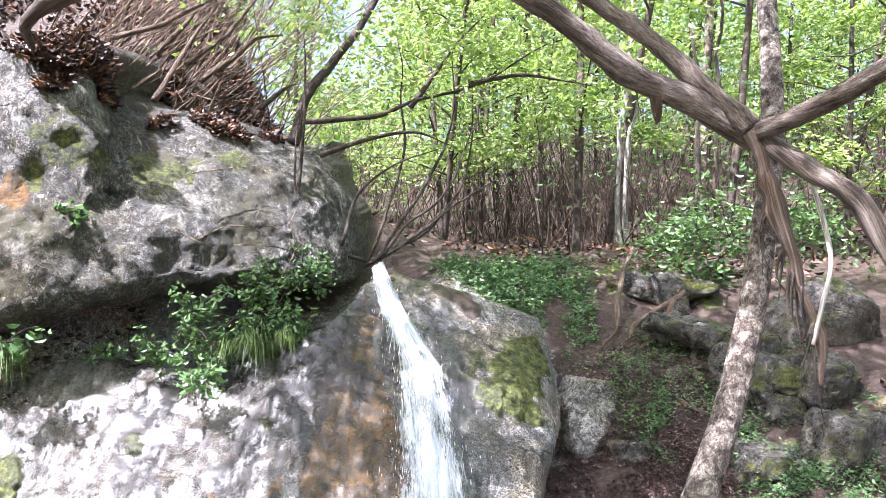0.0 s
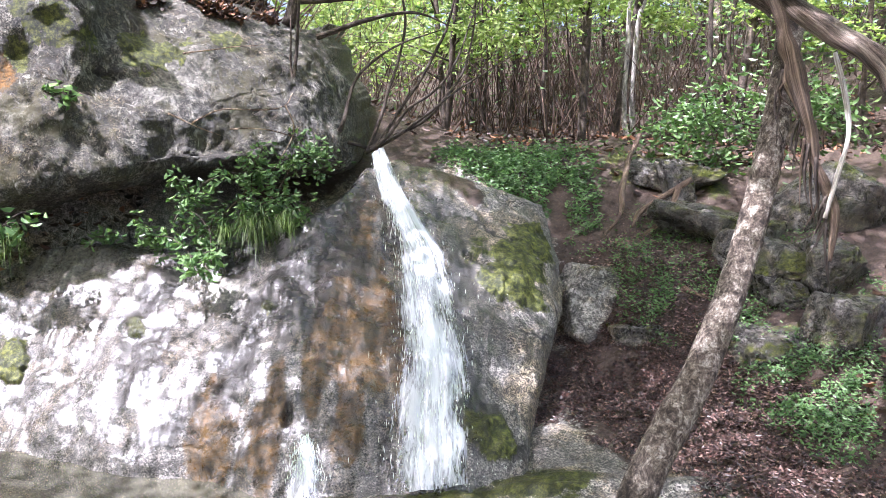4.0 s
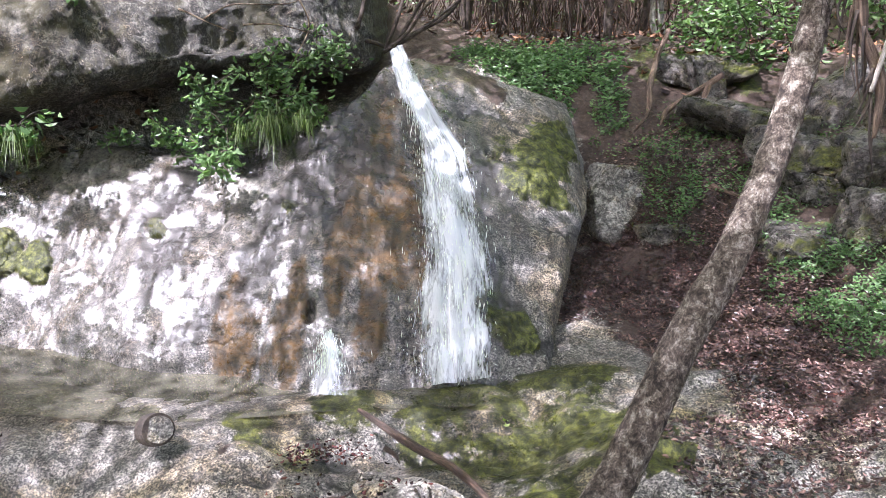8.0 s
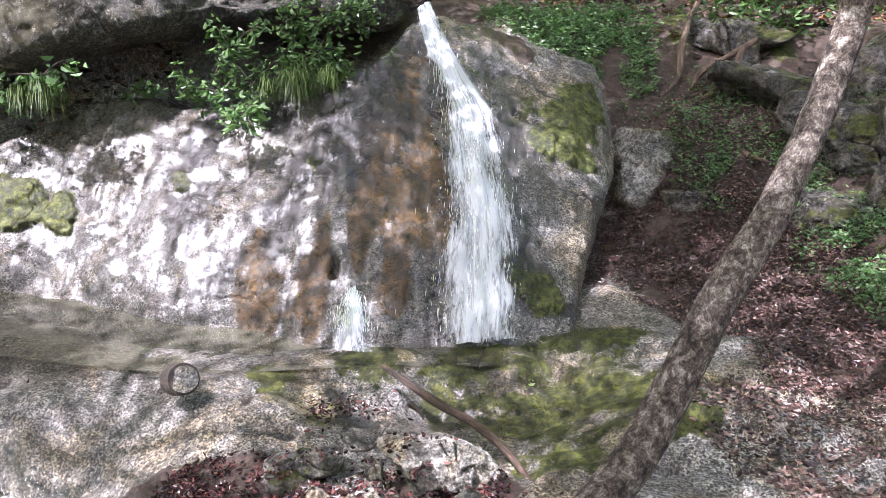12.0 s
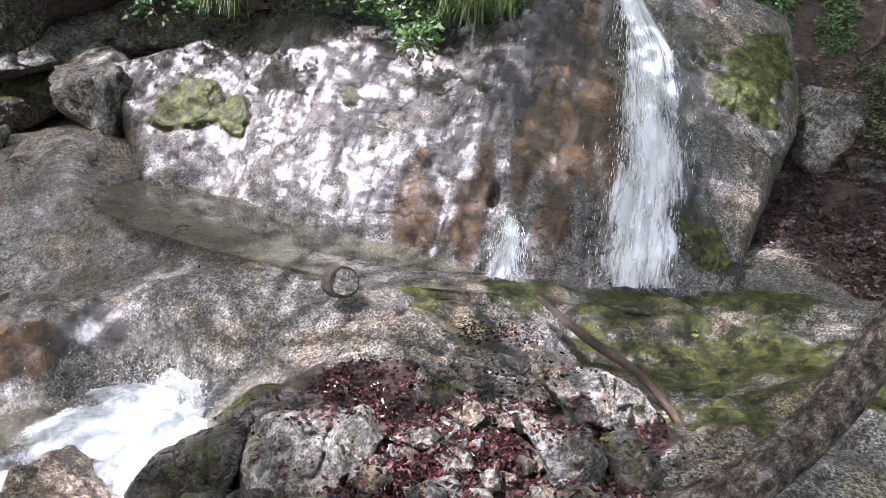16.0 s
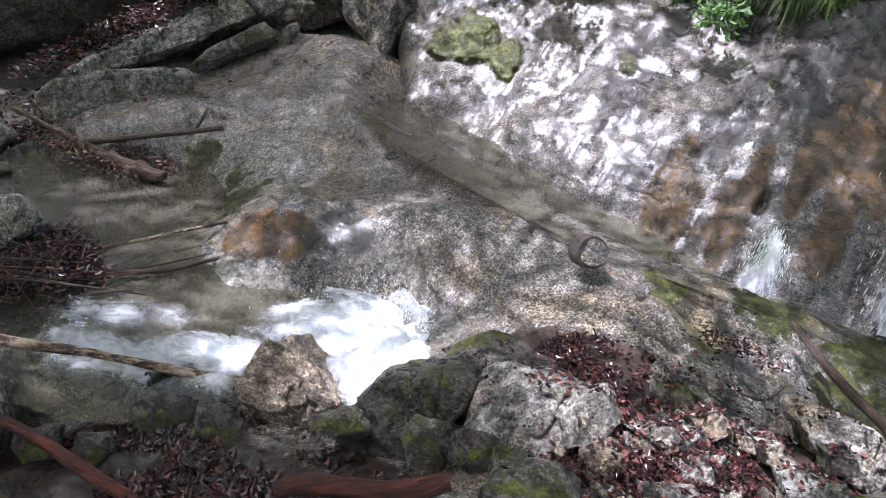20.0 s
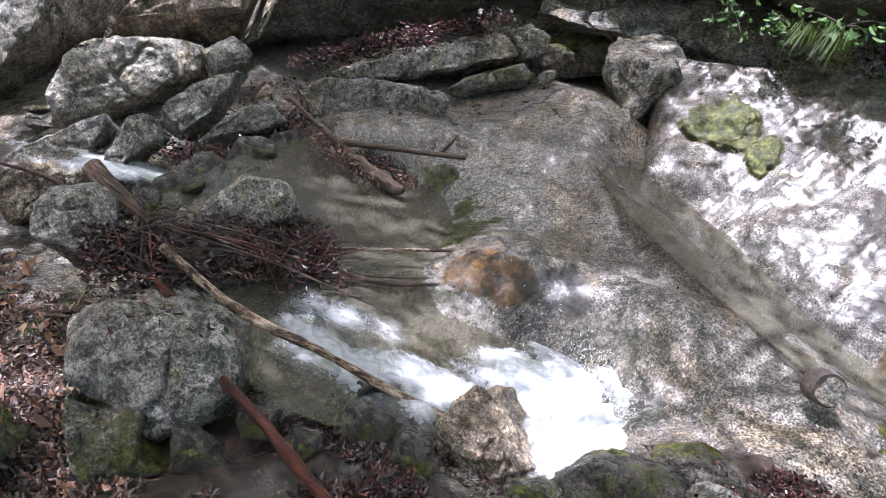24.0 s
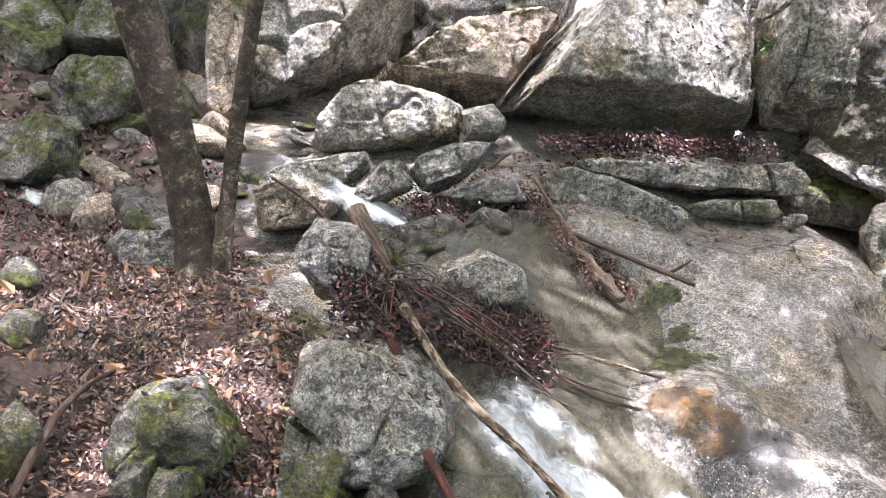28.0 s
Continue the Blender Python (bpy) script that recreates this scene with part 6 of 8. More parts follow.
tube("fork", [tuple(np.array(p) - f0) for p in ((-3.67, 2.47, -0.46), (-3.57, 2.59, -0.42), (-3.38, 2.74, -0.34), (-3.17, 2.89, -0.25))], [0.02, 0.018, 0.016, 0.01], MAT_DEAD_DARK, flog, rings=26, sides=10, knots=0.25, seed=3)
tube("twig", [tuple(np.array(p) - f0) for p in ((-3.29, 2.82, -0.30), (-3.28, 2.86, -0.22), (-3.28, 2.88, -0.17))], [0.01, 0.008, 0.003], MAT_DEAD_DARK, flog, rings=8, sides=6)
stick("stick", [(-3.36, 2.52, -0.61), (-3.24, 2.37, -0.66), (-3.04, 2.24, -0.66)], [0.006, 0.008, 0.005], MAT_DEAD_DARK, "dark twig standing in the pool", rings=14, sides=6, wander=0.02)
stick("stick", [(-1.28, 1.27, -0.24), (-1.23, 1.33, -0.22), (-1.04, 1.44, -0.18), (-0.94, 1.52, -0.13)], [0.018, 0.026, 0.03, 0.026], MAT_DEAD_RED, "reddish split log on the near bank", rings=24, sides=12, knots=0.2)
stick("stick", [(-2.25, 0.00, -0.87), (-2.50, 0.04, -0.93), (-2.66, 0.11, -0.99), (-3.00, 0.36, -1.11)], [0.012, 0.014, 0.012, 0.006], MAT_DEAD_DARK, "crooked dark stick on the leaf litter", rings=24, sides=8, wander=0.03)
stick("stick", [(-3.46, 0.08, -1.29), (-3.33, 0.18, -1.26), (-3.21, 0.28, -1.22)], [0.006, 0.007, 0.004], MAT_DEAD_PALE, "thin pale twig on the leaf litter", rings=14, sides=6, wander=0.02)
stick("stick", [(-5.37, 2.16, -1.15), (-4.72, 2.41, -0.88), (-4.79, 2.65, -0.66)], [0.014, 0.018, 0.012], MAT_DEAD_DARK, "dark branch over the cascade stones", rings=18, sides=8, wander=0.02)

tw = random.Random(91)
for k in range(34):
    x, y, a, h = tw.uniform(-3.9, -1.8), tw.uniform(-0.1, 0.95), tw.uniform(0, 6.28), tw.uniform(0.05, 0.16)
    pts = [on_ground(x + math.cos(a) * h * f, y + math.sin(a) * h * f, 0.0) for f in (-1.0, 0.1, 1.0)]
    pts = [(p[0] + tw.uniform(-0.015, 0.015), p[1] + tw.uniform(-0.015, 0.015), float(ground_at(p[0], p[1])[0]) + 0.008) for p in pts]
    r = tw.uniform(0.002, 0.006)
    tagged(stick("twig", pts, [r, r, r * 0.5], tw.choice([MAT_DEAD_DARK, MAT_DEAD, MAT_DEAD_PALE]), "thin broken twig lying in the leaf litter", rings=10, sides=6, wander=0.01), group="twigs on the bank")


heap = empty("driftwood_heap", (-2.80, 1.28, -0.46), "heap of dark wet twigs and leaves caught in the stream", "debris")
h0 = np.array(heap.location)
axis = np.array((-2.75, 1.89, -0.46)) - np.array((-2.85, 0.95, -0.46))
side = np.array((-2.64, 1.28, -0.46)) - np.array((-2.97, 1.39, -0.46))
core, cf = rock_data((float(np.linalg.norm(axis)) * 0.95, float(np.linalg.norm(side)) * 0.95, 0.11), 33, boxy=0.3, cuts=6, rough=0.25)
spin = math.atan2(axis[1], axis[0])
core = np.column_stack([core[:, 0] * math.cos(spin) - core[:, 1] * math.sin(spin), core[:, 0] * math.sin(spin) + core[:, 1] * math.cos(spin), core[:, 2]])
mesh_object("sodden_core", core + axis * 0.03, cf, MAT_MUD, heap, "dark mass of rotten leaves")
rs = random.Random(31)
for k in range(190):
    c = axis * rs.uniform(-0.36, 0.66) + side * rs.gauss(0, 0.28) + np.array([0, 0, rs.uniform(0.0, 0.07)])
    d = axis * rs.gauss(0.06, 0.1) + side * rs.gauss(0.0, 0.35) + np.array([0, 0, rs.gauss(0, 0.03)])
    r = rs.uniform(0.0012, 0.0042)
    tube("twig", [tuple(c - d * 0.5), tuple(c + np.array([rs.gauss(0, 0.006), rs.gauss(0, 0.006), 0.004])), tuple(c + d * 0.5)], [r, r * 0.9, r * 0.4], rs.choice([MAT_DEAD_DARK, MAT_DEAD_DARK, MAT_DEAD_RED]), heap, rings=8, sides=5, knots=0.1, seed=k)
rg = np.random.default_rng(12)
n = 6000
pl = np.outer(rg.uniform(-0.42, 0.6, n), axis) + np.outer(rg.normal(0, 0.27, n), side) + np.column_stack([np.zeros(n), np.zeros(n), rg.uniform(-0.02, 0.055, n)])
leaf_object("sodden_leaves", pl, rg.uniform(0.014, 0.036, n), MAT_SODDEN, 3, heap, droop=0.0, upright=0.4, width=0.35)

# ---- the pair of trees on the left bank ----
pair = empty("tree", (-3.80, 0.73, -1.36), "dark lichen-spotted tree trunk rising from leaf litter", "tree")
q0 = np.array(pair.location)
tube("trunk", [tuple(np.array(p) - q0) for p in ((-3.70, 0.74, -1.38), (-3.89, 0.69, -1.26), (-4.19, 0.51, -0.93), (-4.42, 0.29, -0.60), (-4.64, 0.10, -0.30), (-5.14, -0.29, 0.48))], [0.135, 0.105, 0.1, 0.1, 0.1, 0.08], MAT_BARK_SPOT, pair, rings=60, sides=20, knots=0.08)
for k, p in enumerate(((-3.75, 0.59, -1.39), (-3.67, 0.86, -1.29), (-3.74, 0.94, -1.25), (-3.59, 0.79, -1.33))):
    tube("root", [tuple(np.array((-3.89, 0.70, -1.26)) - q0), tuple((np.array((-3.83, 0.72, -1.32)) + np.array(p)) / 2 - q0), tuple(np.array(p) - q0)], [0.07, 0.045, 0.012], MAT_BARK_SPOT, pair, rings=12, sides=10, knots=0.15, seed=k)
thin = empty("tree", (-3.74, 0.80, -1.24), "thin pale-brown sapling trunk beside the larger tree", "tree")
q1 = np.array(thin.location)
tube("trunk", [tuple(np.array(p) - q1) for p in ((-3.72, 0.80, -1.27), (-3.85, 0.78, -1.12), (-4.06, 0.74, -0.84), (-4.28, 0.69, -0.49), (-4.51, 0.65, -0.13), (-4.93, 0.47, 0.91))], [0.055, 0.045, 0.04, 0.038, 0.038, 0.03], MAT_BARK_SPOT, thin, rings=50, sides=14, knots=0.08, seed=2)

# ---- water: foam and side cascade ----
def foam(name, centre, rx, ry, turn, height, label, seed, mat=MAT_FOAM, n=90):
    a, r = [q.ravel() for q in np.meshgrid(np.linspace(0, 2 * math.pi, n), np.linspace(0, 1, n // 2), indexing="ij")]
    x, y = r * np.cos(a) * rx, r * np.sin(a) * ry
    c, s = math.cos(radians(turn)), math.sin(radians(turn))
    p = np.column_stack([centre[0] + c * x - s * y, centre[1] + s * x + c * y, np.full(len(x), centre[2])])
    bumpy = (0.5 + 0.5 * fbm(p, 3.0, 3, seed)) * 0.8 + 0.3 * np.abs(fbm(p, 8.0, 3, seed + 1))
    p[:, 2] += height * (1 - r ** 2) * bumpy
    ob = big_mesh(name, p, grid_faces(n, n // 2), mat)
    give(ob, edge=np.clip(1.15 - r * 1.25 + 0.45 * fbm(p, 4.0, 4, seed + 3), -0.4, 1.3))
    uvl = ob.data.uv_layers.new(name="flow")
    idx = np.empty(len(ob.data.loops), np.int32)
    ob.data.loops.foreach_get("vertex_index", idx)
    uvl.data.foreach_set("uv", (p[idx][:, :2] * 4.0).ravel().astype(np.float32))
    return tagged(ob, label, "water", kind="structure")


foam("water", (-1.49, 2.31, -0.50), 0.74, 0.54, 28, 0.16, "churning white foam below the rock shelf", 3)
foam("water", (-1.61, 2.59, -0.46), 0.34, 0.26, 28, 0.18, "churning white foam below the rock shelf", 5, MAT_SPLASH)
foam("water", (-1.66, 2.2, -0.49), 0.55, 0.36, 28, 0.14, "churning white foam below the rock shelf", 7)
foam("water", (-1.94, 1.85, -0.50), 0.44, 0.13, 30, 0.05, "white water racing along the stones", 9)
foam("water", (-2.14, 1.62, -0.51), 0.46, 0.22, 35, 0.02, "streaks of foam drifting down the stream", 11, MAT_STREAK)
foam("water", (-2.41, 1.69, -0.51), 0.4, 0.24, 35, 0.01, "thin milky water over the pale bed", 13, MAT_STREAK)
foam("water", (-1.87, 1.65, -0.50), 0.16, 0.12, 35, 0.08, "white water racing along the stones", 12, MAT_SPLASH)
foam("water", (-4.22, 1.59, -0.97), 0.4, 0.12, 61, 0.07, "small white cascade between grey stones", 15)
foam("water", (-3.92, 1.44, -0.83), 0.34, 0.13, 66, 0.05, "thin white sheet of water sliding over the stones", 18)
foam("water", (-4.50, 1.30, -1.10), 0.26, 0.12, 40, 0.07, "small white cascade between grey stones", 16)
foam("water", (-4.82, -0.00, -1.9), 0.15, 0.08, 40, 0.03, "white water between mossy stones", 17, MAT_STREAK)
foam("water", (0.01, 3.60, -0.04), 0.34, 0.14, 0, 0.14, "splashing white water where the fall meets the pool", 19)
foam("water", (-0.56, 3.41, -0.05), 0.16, 0.07, 0, 0.03, "small white splash at the foot of the wall", 23)
film("water", [(0.19, 4.0, 0.05), (0.1, 3.97, 0.16), (0.0, 3.93, 0.3)], MAT_SPLASH, "thin white trickle splashing at the wall's foot", 0.02, 40, 20, 5)



def spatter(centre, spread, n, seed, label, size=0.012):
    """Drops thrown up round a splash."""
    rng = np.random.default_rng(seed)
    p = np.array(centre) + rng.normal(0, 1, (n, 3)) * np.array(spread)
    p[:, 2] = centre[2] + np.abs(p[:, 2] - centre[2])
    L = rng.normal(0, size, (n, 3))
    w = np.cross(L, rng.normal(size=(n, 3)))
    w = w / (np.linalg.norm(w, axis=1)[:, None] + 1e-9) * rng.uniform(0.0005, 0.0016, n)[:, None]
    v = np.stack([p, p + L * 0.5 + w, p + L, p + L * 0.5 - w], 1).reshape(-1, 3)
    ob = big_mesh("water_drops", v, np.arange(n)[:, None] * 4 + np.array([[0, 1, 2, 3]]), MAT_DROP, False)
    return tagged(ob, label, "water", kind="stuff")


spatter((-1.61, 2.44, -0.42), (0.22, 0.16, 0.06), 3200, 95, "white drops thrown up over the foaming pool", 0.007)
spatter((-0.01, 3.52, -0.02), (0.2, 0.06, 0.06), 900, 96, "fine spray where the fall meets the pool", 0.008)
spatter((-4.25, 1.56, -0.99), (0.14, 0.2, 0.03), 500, 97, "white drops over the small cascade", 0.01)

# ---- plants ----
def clump(name, centre, spread, count, size, mat, label, category, seed, stems=6, squash=0.7, group="", droop=0.35):
    """A leafy plant: thin stems from its root and leaves in sprays round their ends."""
    rng = np.random.default_rng(seed)
    e = empty(name, centre, label, category, group)
    items, pl, sz = [], [], []
    for k in range(stems):
        d = rng.normal(size=3) * np.array(spread)
        tip = d * 0.9
        tube("stem", [(0, 0, 0), tuple(tip * 0.5 + np.array([0, 0, 0.25 * spread[2]])), tuple(tip)], [0.005, 0.004, 0.002], MAT_BARK_DARK, e, rings=8, sides=5, knots=0.0)
        m = count // stems
        t = rng.uniform(0.35, 1.08, m)[:, None]
        pl.append(tip * t + rng.normal(size=(m, 3)) * np.array(spread) * 0.32)
        sz.append(rng.uniform(0.6, 1.15, m) * size)
    leaf_object("foliage", np.concatenate(pl), np.concatenate(sz), mat, seed, e, droop=droop, upright=0.45)
    return e


for k, (c, sp, n) in enumerate((((-1.44, 4.50, 1.21), (0.1, 0.06, 0.1), 90), ((-1.31, 4.42, 1.04), (0.12, 0.06, 0.09), 110), ((-1.13, 4.70, 1.37), (0.13, 0.07, 0.09), 130), ((-1.12, 4.59, 1.13), (0.12, 0.07, 0.1), 120), ((-0.90, 4.69, 1.18), (0.12, 0.07, 0.1), 140), ((-1.32, 4.19, 0.89), (0.09, 0.05, 0.07), 70), ((-1.59, 4.32, 0.99), (0.09, 0.05, 0.05), 70), ((-1.93, 4.45, 0.97), (0.06, 0.05, 0.04), 35), ((-0.89, 4.96, 1.43), (0.14, 0.08, 0.08), 90), ((-0.80, 5.28, 1.51), (0.1, 0.08, 0.07), 60))):
    clump("shrub", c, sp, int(n * 2.2), 0.05, MAT_LEAF_DARK, "green broad-leaved shrub hanging from the rock recess", "shrub", 300 + k, 7, group="shrubs in the recess")
clump("shrub", (-2.30, 4.09, 1.06), (0.12, 0.06, 0.07), 60, 0.07, MAT_FERN, "pale green plant with grass at the wall's top", "plant", 320, 6)
clump("shrub", (-2.21, 4.48, 1.76), (0.06, 0.05, 0.08), 40, 0.09, MAT_LEAF_DARK, "small broad-leaved plant in a crack of the cliff", "plant", 321, 5)
clump("seedling", (-0.73, 2.16, -0.10), (0.012, 0.012, 0.015), 7, 0.028, MAT_LEAF_YELLOW, "tiny bright green seedling in the leaf pile", "plant", 322, 3)
clump("seedling", (-0.36, 1.74, 0.01), (0.012, 0.012, 0.02), 9, 0.03, MAT_LEAF_YELLOW, "tiny bright green seedling in the leaf pile", "plant", 323, 3)
clump("seedling", (0.21, 2.81, 0.10), (0.01, 0.01, 0.01), 4, 0.035, MAT_LEAF_YELLOW, "single bright green leaf on the mossy shelf", "plant", 324, 2)

clump("shrub", (-2.65, 4.30, 0.94), (0.12, 0.08, 0.06), 70, 0.055, MAT_FERN, "pale green broad-leaved plant at the wall's top", "plant", 325, 6)
clump("shrub", (-2.95, 4.26, 0.86), (0.1, 0.07, 0.05), 50, 0.055, MAT_FERN, "pale green broad-leaved plant at the wall's top", "plant", 326, 5)
clump("shrub", (-4.69, 3.86, 0.80), (0.03, 0.03, 0.12), 60, 0.05, MAT_FERN, "small fern in the gap beside the large boulder", "plant", 327, 5)


def tuft(place, n, length, seed, label, group=""):
    rng = np.random.default_rng(seed)
    items = []
    for k in range(n):
        a = rng.uniform(0, 2 * math.pi)
        o = np.array([math.cos(a), math.sin(a), 0]) * length * rng.uniform(0.3, 0.9)
        b = rng.normal(0, length * 0.15, 3)
        w = 0.0025
        p = [b, b + o * 0.5 + [0, 0, length * 0.35], b + o + [0, 0, -length * rng.uniform(0.0, 0.9)]]
        side = np.cross(o, [0, 0, 1.0])
        side = side / (np.linalg.norm(side) + 1e-9) * w
        v = [p[0] - side, p[0] + side, p[1] + side, p[1] - side, p[2]]
        items.append((v, [(0, 1, 2, 3), (3, 2, 4)]))
    v, f = join_data(items)
    ob = mesh_object("grass_tuft", v, f, MAT_GRASS)
    ob.location = place
    return tagged(ob, label, "grass", group)


tuft((-1.06, 4.44, 1.02), 150, 0.2, 1, "hanging tuft of long grass under the shrub", "grass tufts")
tuft((-0.89, 4.53, 1.04), 90, 0.17, 2, "hanging tuft of long grass under the shrub", "grass tufts")
tuft((-2.32, 4.13, 0.95), 120, 0.18, 3, "tuft of long grass at the wall's top", "grass tufts")
tuft((-2.54, 4.29, 0.91), 120, 0.16, 5, "tuft of long grass at the wall's top", "grass tufts")
tuft((-1.21, 4.40, 1.00), 70, 0.14, 4, "hanging tuft of long grass under the shrub", "grass tufts")


def cover(name, patches, size, mat, label, category, seed, lift=0.04, **kw):
    """Leaves spread over patches of the ground: (centre, radius, count)."""
    rng = np.random.default_rng(seed)
    pl, sz = [], []
    for c, r, n in patches:
        a, q = rng.uniform(0, 2 * math.pi, n), np.sqrt(rng.uniform(0, 1, n)) * r
        x, y = c[0] + np.cos(a) * q, c[1] + np.sin(a) * q
        p = np.column_stack([x, y, ground_at(x, y)])
        keep = vnoise(p, 4.5, seed) + 0.35 * vnoise(p, 14.0, seed + 1) > -0.25
        p = p[keep]
        p[:, 2] += np.abs(rng.normal(0, lift, len(p)))
        pl.append(p)
        sz.append(size * rng.uniform(0.55, 1.25, len(p)))
    ob = leaf_object(name, np.concatenate(pl), np.concatenate(sz), mat, seed, **kw)
    return tagged(ob, label, category, kind="stuff")


cover("groundcover", [((0.48, 6.22, 1.37), 0.45, 1300), ((0.77, 6.09, 1.25), 0.4, 1300), ((0.27, 6.34, 1.41), 0.35, 800), ((0.84, 6.51, 1.32), 0.5, 1200), ((1.00, 5.85, 1.06), 0.22, 300), ((0.78, 6.19, 1.33), 0.5, 1600)], 0.04, MAT_FERN, "dense low green plants on the lip above the fall", "groundcover", 41, 0.05, droop=0.05, upright=0.35)
cover("groundcover", [((1.32, 4.90, 0.63), 0.16, 442), ((1.46, 4.73, 0.49), 0.2, 612), ((1.86, 4.48, 0.54), 0.2, 612), ((1.42, 5.54, 0.93), 0.3, 510), ((1.09, 5.61, 0.88), 0.18, 272), ((1.68, 5.35, 0.88), 0.3, 374), ((2.06, 4.16, 0.52), 0.3, 1360), ((2.02, 3.77, 0.30), 0.25, 1020), ((1.80, 3.75, 0.24), 0.14, 340), ((1.90, 4.10, 0.41), 0.2, 595), ((2.21, 4.94, 0.90), 0.4, 680), ((1.92, 3.54, 0.15), 0.16, 374), ((2.33, 4.52, 0.76), 0.3, 850), ((2.02, 4.03, 0.40), 0.4, 1870), ((2.06, 4.76, 0.72), 0.35, 1020), ((1.27, 5.13, 0.64), 0.14, 442), ((1.20, 5.59, 0.89), 0.2, 442), ((1.58, 4.82, 0.63), 0.25, 714)], 0.026, MAT_FERN, "scattered green seedlings and low plants on the right bank", "groundcover", 42, 0.04, droop=0.05, upright=0.4)
cover("leaf_litter", [((1.35, 4.15, 0.22), 0.6, 12000), ((1.49, 3.87, 0.19), 0.5, 9000), ((0.78, 4.81, 0.15), 0.25, 1500), ((1.03, 4.91, 0.35), 0.5, 3600), ((1.34, 5.11, 0.65), 0.45, 2600), ((1.79, 4.61, 0.50), 0.5, 1800), ((0.63, 4.25, 0.00), 0.18, 500), ((1.56, 3.21, 0.07), 0.4, 3000), ((1.21, 2.65, 0.06), 0.45, 3000), ((1.46, 5.30, 0.73), 0.6, 1200), ((2.01, 5.35, 0.93), 0.7, 1200)], 0.026, MAT_LITTER_DULL, "brown fallen leaves on the mound and right bank", "leaf litter", 43, 0.008, droop=0.0, upright=0.3)
cover("leaf_litter", [((-3.26, 0.29, -1.17), 0.55, 7000), ((-3.01, 0.58, -1.04), 0.45, 3800), ((-2.71, 0.18, -1.00), 0.5, 5000), ((-2.52, 0.65, -0.88), 0.3, 2000), ((-2.22, 0.54, -0.75), 0.35, 2000), ((-4.06, 0.05, -1.52), 0.6, 5000), ((-3.75, 0.52, -1.33), 0.5, 4000), ((-6.75, -0.10, -2.25), 0.8, 1200)], 0.03, MAT_LITTER_BANK, "brown and reddish fallen leaves on the left bank", "leaf litter", 44, 0.01, droop=0.0, upright=0.3, width=0.6)
cover("leaf_litter", [((-3.1, 0.4, -1.1), 0.7, 9000), ((-2.6, 0.25, -0.95), 0.5, 5000), ((-3.9, 0.2, -1.4), 0.7, 6000), ((-4.6, 0.4, -1.7), 0.7, 3500)], 0.024, MAT_LITTER_DULL, "crumbled dull brown leaves and bark bits on the left bank", "leaf litter", 49, 0.008, droop=0.0, upright=0.35, width=0.4)
cover("leaf_litter", [((-3.1, 0.4, -1.1), 0.75, 260), ((-2.6, 0.25, -0.95), 0.55, 150), ((-3.75, 0.6, -1.35), 0.45, 160), ((-2.3, 0.7, -0.7), 0.4, 80)], 0.075, MAT_LITTER_LARGE, "large curled tan and orange leaves on the left bank", "leaf litter", 52, 0.012, droop=0.15, upright=0.35, width=0.5)
cover("leaf_litter", [((1.3, 4.45, 0.3), 0.6, 9000), ((1.6, 3.7, 0.2), 0.55, 7000), ((1.6, 3.1, 0.1), 0.45, 4000), ((0.95, 4.85, 0.3), 0.4, 3500)], 0.017, MAT_SODDEN, "crumbled dark leaf bits on the mound beside the gully", "leaf litter", 50, 0.006, droop=0.0, upright=0.35, width=0.4)
cover("leaf_litter", [((-1.95, 0.75, -0.56), 0.4, 3600), ((-1.71, 1.15, -0.43), 0.35, 2600), ((-1.57, 1.47, -0.44), 0.25, 900), ((-1.23, 1.50, -0.33), 0.25, 800), ((-2.2, 0.75, -0.7), 0.4, 1800), ((-1.6, 1.25, -0.4), 0.45, 4500)], 0.026, MAT_SODDEN, "dark wet leaves and bark bits by the stream's edge", "leaf litter", 53, 0.008, droop=0.0, upright=0.35, width=0.5)
cover("leaf_litter", [((1.0, 4.6, 0.2), 0.35, 5000), ((1.2, 4.35, 0.2), 0.4, 6000), ((0.85, 4.45, 0.15), 0.25, 2200), ((1.5, 4.2, 0.25), 0.4, 4000)], 0.022, MAT_LITTER_DULL, "matted red-brown leaf bits on the mound's near side", "leaf litter", 54, 0.006, droop=0.0, upright=0.35, width=0.45)
cover("leaf_litter", [((1.0, 4.6, 0.2), 0.35, 2500), ((1.2, 4.35, 0.2), 0.4, 3000), ((0.85, 4.45, 0.15), 0.25, 1200)], 0.02, MAT_SODDEN, "dark matted leaf bits on the mound's near side", "leaf litter", 57, 0.006, droop=0.0, upright=0.35, width=0.45)
cover("leaf_litter", [((-5.17, 0.25, -1.88), 0.9, 1500), ((-4.44, 0.00, -1.71), 0.6, 900), ((-5.98, 0.05, -1.96), 0.9, 1300)], 0.05, MAT_LITTER_WET, "dark fallen leaves by the lower stream", "leaf litter", 47, 0.01, droop=0.0, upright=0.35)
cover("leaf_litter", [((-0.85, 2.31, -0.10), 0.22, 2200), ((-0.48, 2.04, -0.07), 0.34, 3600), ((-0.72, 1.85, -0.10), 0.27, 2000), ((-0.12, 2.29, -0.08), 0.24, 1400), ((-0.29, 1.85, -0.02), 0.32, 2400), ((-0.65, 2.24, -0.10), 0.27, 2200)], 0.021, MAT_LITTER_WET, "dark red wet leaves between the stones", "leaf litter", 45, 0.012, droop=0.0, upright=0.4)
